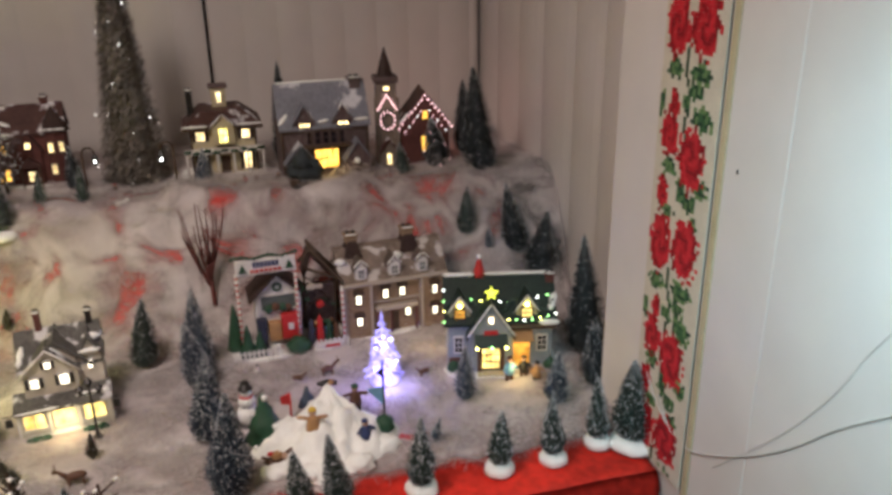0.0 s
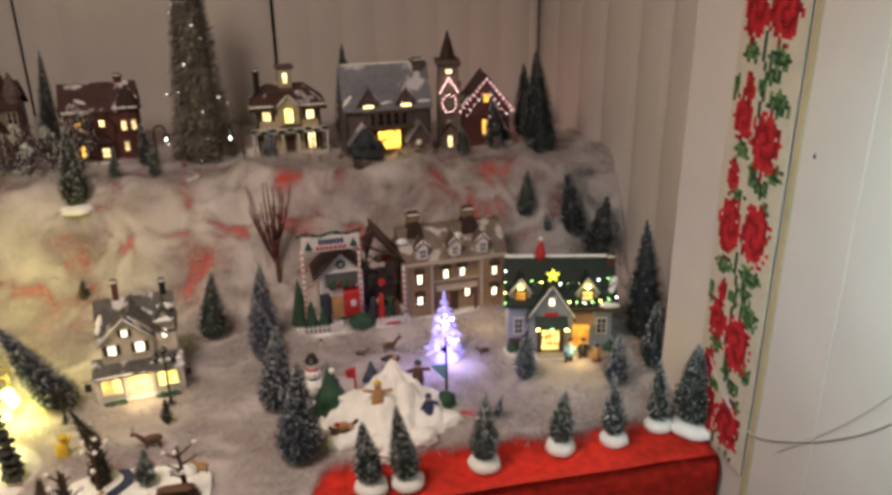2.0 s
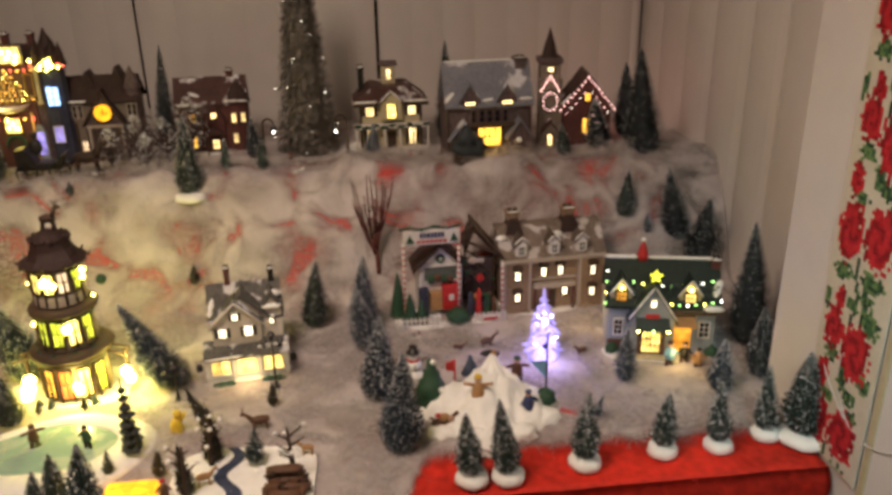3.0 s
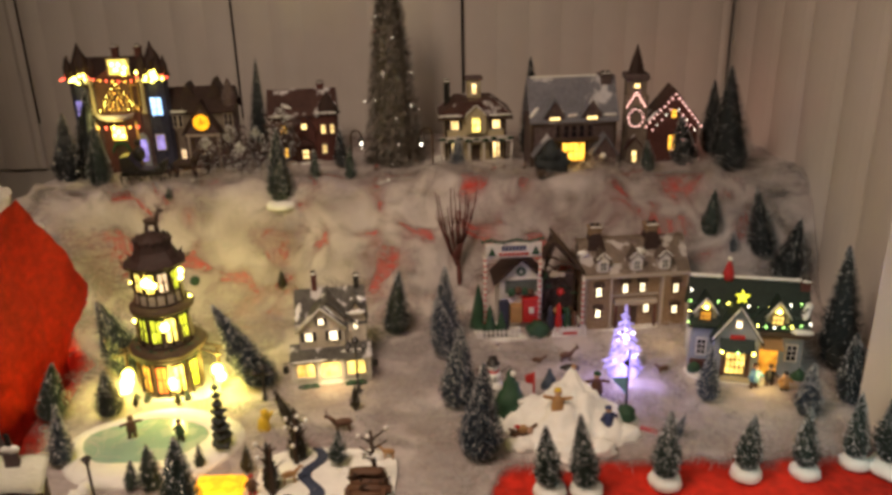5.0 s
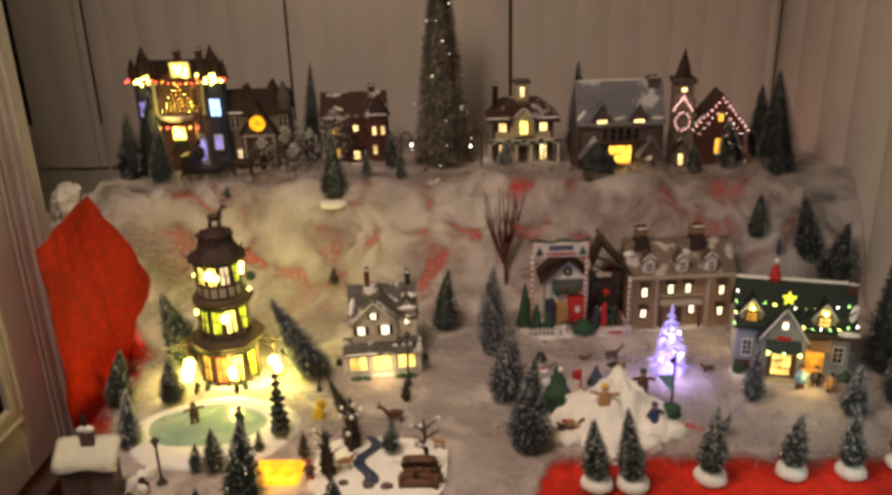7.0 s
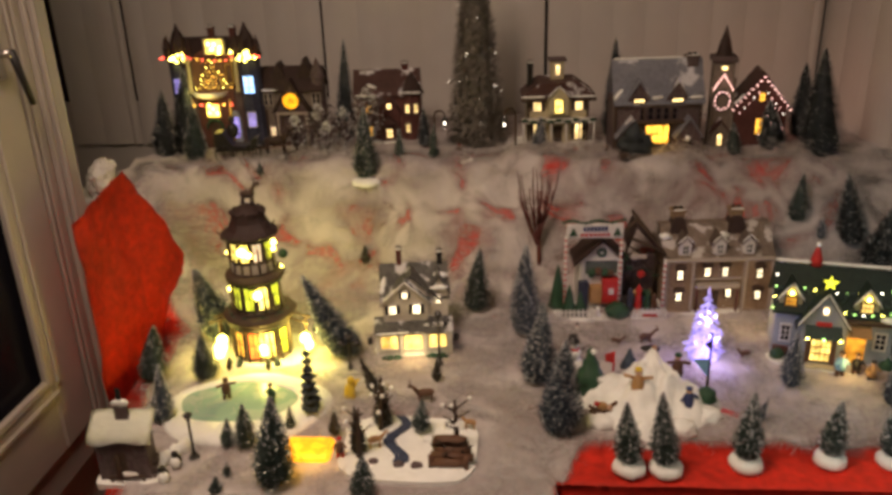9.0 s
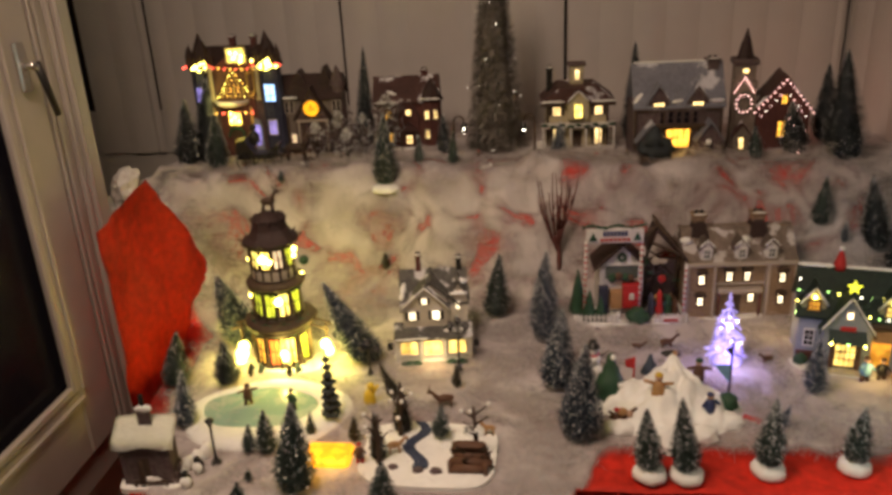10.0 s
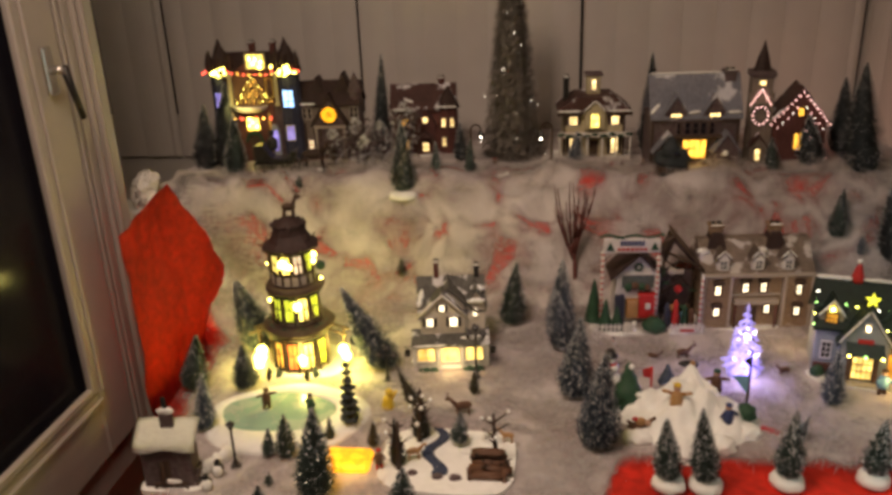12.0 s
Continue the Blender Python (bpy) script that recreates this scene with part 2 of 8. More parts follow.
def cotton_material():
    """Loose white batting: soft, thin in patches, so that the red cloth below shows through."""
    m = bpy.data.materials.new("cotton")
    m.use_nodes = True
    nt = m.node_tree
    b = nt.nodes["Principled BSDF"]
    b.inputs["Roughness"].default_value = 1.0
    co0 = nt.nodes.new("ShaderNodeTexCoord")
    wad = nt.nodes.new("ShaderNodeTexNoise")
    wad.inputs["Scale"].default_value, wad.inputs["Detail"].default_value, wad.inputs["Distortion"].default_value = 8.0, 4.0, 0.7
    nt.links.new(co0.outputs["Object"], wad.inputs["Vector"])
    dens = nt.nodes.new("ShaderNodeValToRGB")
    dens.color_ramp.elements[0].position, dens.color_ramp.elements[0].color = 0.32, (0.35, 0.305, 0.30, 1)
    dens.color_ramp.elements[1].position, dens.color_ramp.elements[1].color = 0.66, (0.60, 0.565, 0.56, 1)
    nt.links.new(wad.outputs["Fac"], dens.inputs[0])
    nt.links.new(dens.outputs[0], b.inputs["Base Color"])
    b.inputs["Specular IOR Level"].default_value = 0.0
    b.inputs["Sheen Weight"].default_value = 0.3
    co = nt.nodes.new("ShaderNodeTexCoord")
    n = nt.nodes.new("ShaderNodeTexNoise")
    n.inputs["Scale"].default_value, n.inputs["Detail"].default_value, n.inputs["Distortion"].default_value = 9.0, 4.0, 1.0
    nt.links.new(co.outputs["Object"], n.inputs["Vector"])
    thin = nt.nodes.new("ShaderNodeMapRange")
    thin.interpolation_type = "SMOOTHSTEP"
    thin.inputs["From Min"].default_value, thin.inputs["From Max"].default_value = 0.42, 0.72
    thin.inputs["To Min"].default_value, thin.inputs["To Max"].default_value = 0.0, 1.0
    nt.links.new(n.outputs["Fac"], thin.inputs["Value"])
    fibre = nt.nodes.new("ShaderNodeTexNoise")
    fibre.inputs["Scale"].default_value, fibre.inputs["Detail"].default_value, fibre.inputs["Distortion"].default_value = 60, 6, 2.5
    nt.links.new(co.outputs["Object"], fibre.inputs["Vector"])
    layer = nt.nodes.new("ShaderNodeAttribute")
    layer.attribute_name = "thinness"
    mul = nt.nodes.new("ShaderNodeMath")
    mul.operation = "MULTIPLY"
    nt.links.new(thin.outputs[0], mul.inputs[0])
    nt.links.new(layer.outputs["Fac"], mul.inputs[1])
    bump = nt.nodes.new("ShaderNodeBump")
    bump.inputs["Strength"].default_value, bump.inputs["Distance"].default_value = 0.2, 0.006
    nt.links.new(fibre.outputs["Fac"], bump.inputs["Height"])
    nt.links.new(bump.outputs["Normal"], b.inputs["Normal"])
    tr = nt.nodes.new("ShaderNodeBsdfTransparent")
    mix = nt.nodes.new("ShaderNodeMixShader")
    fray = nt.nodes.new("ShaderNodeAttribute")
    fray.attribute_name = "fray"
    torn = nt.nodes.new("ShaderNodeMath")
    torn.operation = "MAXIMUM"
    nt.links.new(mul.outputs[0], torn.inputs[0])
    nt.links.new(fray.outputs["Fac"], torn.inputs[1])
    nt.links.new(torn.outputs[0], mix.inputs[0])
    nt.links.new(b.outputs[0], mix.inputs[1])
    nt.links.new(tr.outputs[0], mix.inputs[2])
    nt.links.new(mix.outputs[0], nt.nodes["Material Output"].inputs[0])
    MATS["cotton"] = m


def fluff_material():
    m = bpy.data.materials.new("fluff")
    m.use_nodes = True
    nt = m.node_tree
    d = nt.nodes.new("ShaderNodeBsdfDiffuse")
    d.inputs[0].default_value = (0.66, 0.64, 0.62, 1)
    t = nt.nodes.new("ShaderNodeBsdfTranslucent")
    t.inputs[0].default_value = (0.66, 0.64, 0.62, 1)
    mix = nt.nodes.new("ShaderNodeMixShader")
    mix.inputs[0].default_value = 0.5
    nt.links.new(d.outputs[0], mix.inputs[1])
    nt.links.new(t.outputs[0], mix.inputs[2])
    nt.links.new(mix.outputs[0], nt.nodes["Material Output"].inputs[0])
    MATS["fluff"] = m


def wisp_material():
    """Thin pulled-out cotton: patches of soft haze with clear gaps between."""
    m = bpy.data.materials.new("wisps")
    m.use_nodes = True
    nt = m.node_tree
    co = nt.nodes.new("ShaderNodeTexCoord")
    level = None
    for scale, distort, lo, hi in ((9.0, 1.2, 0.36, 0.68), (38.0, 2.5, 0.25, 0.75)):
        n = nt.nodes.new("ShaderNodeTexNoise")
        n.inputs["Scale"].default_value, n.inputs["Detail"].default_value, n.inputs["Distortion"].default_value = scale, 4.0, distort
        nt.links.new(co.outputs["Object"], n.inputs["Vector"])
        r = nt.nodes.new("ShaderNodeMapRange")
        r.interpolation_type = "SMOOTHSTEP"
        r.inputs["From Min"].default_value, r.inputs["From Max"].default_value = lo, hi
        nt.links.new(n.outputs["Fac"], r.inputs["Value"])
        if level is None:
            level = r.outputs[0]
        else:
            mul = nt.nodes.new("ShaderNodeMath")
            mul.operation = "MULTIPLY"
            nt.links.new(level, mul.inputs[0])
            nt.links.new(r.outputs[0], mul.inputs[1])
            level = mul.outputs[0]
    layer = nt.nodes.new("ShaderNodeAttribute")
    layer.attribute_name = "looseness"
    mul = nt.nodes.new("ShaderNodeMath")
    mul.operation = "MULTIPLY"
    nt.links.new(level, mul.inputs[0])
    nt.links.new(layer.outputs["Fac"], mul.inputs[1])
    d = nt.nodes.new("ShaderNodeBsdfDiffuse")
    d.inputs[0].default_value = (0.62, 0.60, 0.59, 1)
    tl = nt.nodes.new("ShaderNodeBsdfTranslucent")
    tl.inputs[0].default_value = (0.62, 0.60, 0.59, 1)
    body_mix = nt.nodes.new("ShaderNodeMixShader")
    body_mix.inputs[0].default_value = 0.4
    nt.links.new(d.outputs[0], body_mix.inputs[1])
    nt.links.new(tl.outputs[0], body_mix.inputs[2])
    tr = nt.nodes.new("ShaderNodeBsdfTransparent")
    mix = nt.nodes.new("ShaderNodeMixShader")
    nt.links.new(mul.outputs[0], mix.inputs[0])
    nt.links.new(tr.outputs[0], mix.inputs[1])
    nt.links.new(body_mix.outputs[0], mix.inputs[2])
    nt.links.new(mix.outputs[0], nt.nodes["Material Output"].inputs[0])
    MATS["wisps"] = m


cotton_material()
fluff_material()
wisp_material()


# ---- mesh helpers ----
def part(name, bm, material, parent=None, label=""):
    """Links a bmesh as one mesh object under a thing or a part."""
    me = bpy.data.meshes.new(name)
    bm.normal_update()
    bm.to_mesh(me)
    bm.free()
    me.materials.append(MATS[material])
    ob = new(name, me)
    if parent:
        ob.parent = parent
    if label:
        ob["label"] = label
    return ob


def thing(name, label, category, x=0.0, y=0.0, z=0.0, turn=0.0, group="", kind=""):
    ob = new(name)
    ob.matrix_world = pose(x, y, z, 0, 0, turn)
    return tagged(ob, label, category, group, kind)


def box(bm, x0, x1, y0, y1, z0, z1, bevel=0.0):
    v = [bm.verts.new(p) for p in ((x0, y0, z0), (x1, y0, z0), (x1, y1, z0), (x0, y1, z0), (x0, y0, z1), (x1, y0, z1), (x1, y1, z1), (x0, y1, z1))]
    f = [bm.faces.new([v[i] for i in q]) for q in ((3, 2, 1, 0), (4, 5, 6, 7), (0, 1, 5, 4), (1, 2, 6, 5), (2, 3, 7, 6), (3, 0, 4, 7))]
    if bevel:
        bmesh.ops.bevel(bm, geom=list({e for q in f for e in q.edges}), offset=bevel, segments=1, affect="EDGES")
    return bm


def prism(bm, outline, axis, a, b):
    """An outline of (u, w) pairs pushed from a to b along an axis: 'x' takes u as y, 'y' takes u as x, 'z' takes (x, y)."""
    def at(u, w, k):
        return {"x": (k, u, w), "y": (u, k, w), "z": (u, w, k)}[axis]
    lo, hi = [[bm.verts.new(at(u, w, k)) for u, w in outline] for k in (a, b)]
    n = len(outline)
    bm.faces.new(lo)
    bm.faces.new(hi[::-1])
    for i in range(n):
        bm.faces.new((lo[i], hi[i], hi[(i + 1) % n], lo[(i + 1) % n]))
    bmesh.ops.recalc_face_normals(bm, faces=bm.faces)
    return bm


def lathe(bm, profile, n=16, x=0.0, y=0.0, z=0.0, smooth=True, wobble=0.0, seed=0):
    """Turns a profile of (radius, height) about an upright axis."""
    rings = []
    for j, (r, h) in enumerate(profile):
        ring = []
        for i in range(n):
            a = 2 * math.pi * i / n
            k = r * (1 + wobble * noise.noise((math.cos(a) * 1.7 + seed, math.sin(a) * 1.7, j * 0.7)))
            ring.append(bm.verts.new((x + k * math.cos(a), y + k * math.sin(a), z + h)))
        rings.append(ring)
    for a, b in zip(rings, rings[1:]):
        for i in range(n):
            f = bm.faces.new((a[i], a[(i + 1) % n], b[(i + 1) % n], b[i]))
            f.smooth = smooth
    bm.faces.new(rings[0][::-1])
    bm.faces.new(rings[-1])
    return bm


def rod(bm, p, q, r, r2=None, n=6):
    """A round bar from p to q."""
    p, q = Vector(p), Vector(q)
    r2 = r if r2 is None else r2
    turn = (q - p).to_track_quat("Z", "Y").to_matrix()
    lo, hi = [[bm.verts.new(c + turn @ Vector((k * math.cos(2 * math.pi * i / n), k * math.sin(2 * math.pi * i / n), 0))) for i in range(n)] for c, k in ((p, r), (q, r2))]
    for i in range(n):
        bm.faces.new((lo[i], lo[(i + 1) % n], hi[(i + 1) % n], hi[i])).smooth = True
    bm.faces.new(lo[::-1])
    bm.faces.new(hi)
    return bm


def ball(bm, x, y, z, rx, ry=None, rz=None, sub=2, rough=0.0, seed=0):
    ry, rz = ry or rx, rz or rx
    got = bmesh.ops.create_icosphere(bm, subdivisions=sub, radius=1)
    for v in got["verts"]:
        k = 1 + rough * noise.noise(v.co * 2.3 + Vector((seed, seed * 0.37, 0)))
        v.co = Vector((x + v.co.x * rx * k, y + v.co.y * ry * k, z + v.co.z * rz * k))
    for v in got["verts"]:
        for f in v.link_faces:
            f.smooth = True
    return bm


def B():
    return bmesh.new()


# ---- the lie of the display ----
LOW, HIGH = 0.60, 0.885
SLOPE_FROM, SLOPE_LONG = 1.70, 0.19


def lie(x, y):
    """Height of the cloth-covered ground of the display."""
    k = min(1.0, max(0.0, (-0.80 - x) / 0.2))
    u = min(1.0, max(0.0, (y - SLOPE_FROM + 0.15 * k * k * (3 - 2 * k)) / SLOPE_LONG))
    return LOW + (HIGH - LOW) * u * u * (3 - 2 * u)


# ---- structure ----
def structure():
    def plain(name, label, material, *boxes):
        bm = B()
        for b in boxes:
            box(bm, *b)
        return tagged(part(name, bm, material), label, "wall" if "wall" in name else name.split("_")[0], kind="structure")
    plain("floor", "brown wooden floor under the display tables", "floor_wood", (-2.2, 2.0, -2.2, 2.75, -0.05, 0.0))
    plain("ceiling", "plain pale ceiling of the room", "wall_paint", (-2.2, 2.0, -2.2, 2.75, 2.5, 2.56))
    plain("wall_behind", "plain pale wall behind the viewer", "wall_paint", (-2.2, 2.0, -2.26, -2.2, 0, 2.5))
    plain("wall_far_left", "plain pale wall of the bay", "wall_paint", (-1.9, -1.84, 1.64, 2.6, 0, 2.5))
    plain("wall_left", "pale wall round the glazed door", "wall_paint", (-1.30, -1.15, -2.2, 0.55, 0, 2.5), (-1.84, -1.15, 1.49, 1.64, 0, 2.5), (-1.30, -1.15, 0.55, 1.49, 2.1, 2.5), (-1.30, -1.15, 0.55, 1.49, 0, 0.36))
    # back wall with its sill, and the dark pane behind the slats
    plain("wall_back", "pale back wall below the slatted blind", "wall_paint", (-1.9, 0.9, 2.515, 2.6, 0, 0.94))
    plain("window_back", "dark night window behind the blind slats", "dark_slit", (-1.9, 0.9, 2.54, 2.6, 0.94, 2.5))
    # vertical blind: slats a tenth of a metre wide, slightly turned, with four dark gaps
    blind = thing("vertical_blind", "off-white vertical slat blind with narrow dark gaps", "blind", 0, 2.5, 0, kind="structure")
    edges = [0.802] + [0.777 - 0.1002 * i for i in range(27)]
    gaps = {-0.035: 0.009, -0.745: 0.008, -1.397: 0.010, -1.64: 0.034}
    for i, (hi, lo) in enumerate(zip(edges, edges[1:])):
        cuts = [lo - 0.004, hi]
        for g, w in gaps.items():
            if lo < g < hi:
                cuts = [lo - 0.004, g - w / 2, g + w / 2, hi]
        for a, b in zip(cuts[::2], cuts[1::2]):
            if b - a < 0.004:
                continue
            bm = B()
            n = 6
            bow = 0.006 + 0.003 * math.sin(i * 2.3)
            pts = [(a + (b - a) * k / n, -bow * math.sin(math.pi * k / n) + 0.004 * (k / n)) for k in range(n + 1)]
            outline = pts + [(x, y + 0.002) for x, y in pts[::-1]]
            prism(bm, outline, "z", 0.80, 2.42)
            part("slat", bm, "vinyl", blind)
    bm = B()
    box(bm, -1.84, 0.8, -0.03, 0.02, 2.42, 2.46, 0.004)
    part("head_rail", bm, "white_paint", blind)
    # right side: recessed wall behind a projecting panelled pier
    right = plain("wall_right_back", "recessed pale wall with smooth upright panels", "wall_paint", (0.812, 0.9, 1.2, 2.6, 0, 2.5))
    for y0, y1 in ((1.25, 1.44), (1.44, 1.615), (1.615, 1.77), (1.77, 1.97), (1.97, 2.145), (2.145, 2.33), (2.33, 2.47)):
        bm = B()
        n = 6
        pts = [(0.81 - 0.010 * math.sin(math.pi * k / n) ** 0.7, y0 + 0.001 + (y1 - y0 - 0.002) * k / n) for k in range(n + 1)]
        prism(bm, [(0.812, y0 + 0.001)] + pts + [(0.812, y1 - 0.001)], "z", 0.0, 2.5)
        part("panel", bm, "vinyl", right)
    pier = plain("wall_right", "projecting pale pier of smooth upright panels", "wall_paint", (0.664, 0.812, -2.2, 1.236, 0, 2.5))
    for y0, y1 in ((-0.1, 0.22), (0.22, 0.5), (0.5, 0.793), (0.793, 0.92), (0.92, 1.238)):
        bm = B()
        box(bm, 0.652, 0.664, y0 + 0.0004, y1 - 0.0004, 0.0, 2.5, 0.0012)
        part("panel", bm, "vinyl", pier)
    bm = B()
    box(bm, 0.6485, 0.652, 0.917, 0.931, 0.3, 2.5, 0.001)
    part("trim", bm, "cream", pier, "thin cream edging strip")
    ball(bm := B(), 0.651, 0.888, 1.156, 0.0012, 0.0025, 0.004, 1)
    part("nail", bm, "black_iron", pier, "small dark nail")


structure()


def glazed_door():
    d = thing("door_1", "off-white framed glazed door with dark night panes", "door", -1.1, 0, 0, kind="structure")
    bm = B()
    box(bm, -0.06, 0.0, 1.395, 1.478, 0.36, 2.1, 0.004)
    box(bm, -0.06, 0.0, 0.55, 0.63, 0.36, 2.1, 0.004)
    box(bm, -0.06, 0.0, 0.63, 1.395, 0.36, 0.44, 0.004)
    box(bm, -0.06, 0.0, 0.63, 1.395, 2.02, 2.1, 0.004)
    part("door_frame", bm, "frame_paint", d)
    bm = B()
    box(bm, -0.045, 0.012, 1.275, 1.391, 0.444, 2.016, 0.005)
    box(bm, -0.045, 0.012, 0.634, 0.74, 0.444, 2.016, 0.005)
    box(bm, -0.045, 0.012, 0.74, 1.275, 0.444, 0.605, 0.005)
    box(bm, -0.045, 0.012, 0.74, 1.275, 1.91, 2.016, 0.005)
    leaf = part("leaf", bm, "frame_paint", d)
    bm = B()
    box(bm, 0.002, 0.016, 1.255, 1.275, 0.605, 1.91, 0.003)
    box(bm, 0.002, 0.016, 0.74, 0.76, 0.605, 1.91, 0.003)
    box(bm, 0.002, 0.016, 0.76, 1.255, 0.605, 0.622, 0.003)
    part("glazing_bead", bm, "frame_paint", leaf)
    bm = B()
    box(bm, -0.02, -0.012, 0.735, 1.28, 0.6, 1.915)
    part("pane", bm, "dark_night", leaf, "dark glass with the night behind")
    bm = B()
    box(bm, 0.012, 0.022, 1.318, 1.348, 1.215, 1.305, 0.003)
    rod(bm, (0.015, 1.333, 1.262), (0.05, 1.333, 1.262), 0.008)
    h = part("handle", bm, "chrome", leaf, "worn chrome handle")
    bm = B()
    rod(bm, (0.047, 1.333, 1.268), (0.05, 1.362, 1.165), 0.008, 0.006, 8)
    part("grip", bm, "black_iron", h)
    bm = B()
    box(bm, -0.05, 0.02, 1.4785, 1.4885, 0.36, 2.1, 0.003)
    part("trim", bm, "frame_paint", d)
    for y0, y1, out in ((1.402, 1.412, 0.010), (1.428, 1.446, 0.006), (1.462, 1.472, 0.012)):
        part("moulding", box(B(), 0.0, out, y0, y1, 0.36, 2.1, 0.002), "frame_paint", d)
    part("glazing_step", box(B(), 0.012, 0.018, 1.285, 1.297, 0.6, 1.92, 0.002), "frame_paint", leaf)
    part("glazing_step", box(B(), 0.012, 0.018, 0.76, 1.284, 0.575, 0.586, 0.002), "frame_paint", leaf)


glazed_door()


def support_tables():
    for x0, x1, y0 in ((-0.81, -0.085, 0.86), (-0.08, 0.645, 1.01)):
        t = thing("display_table", "wooden table hidden under red cloth and batting", "table", (x0 + x1) / 2, 1.4, 0)
        w = (x1 - x0) / 2
        bm = B()
        box(bm, -w, w, y0 - 1.4, 0.45, 0.555, 0.585, 0.003)
        part("tabletop", bm, "floor_wood", t)
        for sx in (-w + 0.05, w - 0.05):
            for yy in (y0 - 1.35, 0.4):
                bm = B()
                box(bm, sx - 0.025, sx + 0.025, yy - 0.025, yy + 0.025, 0, 0.555, 0.003)
                part("leg", bm, "floor_wood", t)
    s = thing("display_shelf", "raised shelf board hidden under the batting", "shelf", -0.2, 2.2, 0)
    bm = B()
    box(bm, -0.9, 0.95, -0.22, 0.25, 0.845, 0.865, 0.003)
    part("board", bm, "floor_wood", s)
    for sx in (-0.86, 0.9):
        bm = B()
        box(bm, sx - 0.02, sx + 0.02, -0.2, 0.23, 0, 0.845, 0.003)
        part("upright", bm, "floor_wood", s)


support_tables()


def sheet(bm, xs, ys, height, gap=None):
    grid = [[bm.verts.new((x, y, height(x, y))) for x in xs] for y in ys]
    for a, b in zip(grid, grid[1:]):
        for i in range(len(xs) - 1):
            if gap and gap(0.5 * (xs[i] + xs[i + 1]), 0.5 * (a[0].co.y + b[0].co.y)):
                continue
            bm.faces.new((a[i], a[i + 1], b[i + 1], b[i])).smooth = True
    loose = [v for v in bm.verts if not v.link_faces]
    bmesh.ops.delete(bm, geom=loose, context="VERTS")
    return bm


def steps(a, b, d):
    n = max(1, round((b - a) / d))
    return [a + (b - a) * i / n for i in range(n + 1)]


def left_edge(y):
    """The left-hand edge of the lower table's cover."""
    return -0.80 - 0.10 * min(1, max(0, (y - 0.95) / 0.3)) - 0.11 * min(1, max(0, (y - 1.5) / 0.14))


def front(x):
    """The front edge of the two tables: the left one stands further out."""
    return 1.0 if x > -0.07 else 0.86


def puff(x, y):
    """Lumps of the batting above the cloth."""
    n = 0.5 + 0.5 * noise.noise((x * 6, y * 6, 7.0))
    m = 0.5 + 0.5 * noise.noise((x * 17, y * 17, 3.0))
    slope, z_off = math.exp(-((y - 1.83) / 0.13) ** 2), lie(x, y) * 8
    return 0.002 + 0.019 * n * n + 0.009 * m * m + slope * (0.05 * n * n + 0.03 * abs(noise.noise((x * 11, y * 11 + z_off, 5.0))) + 0.012 * m)


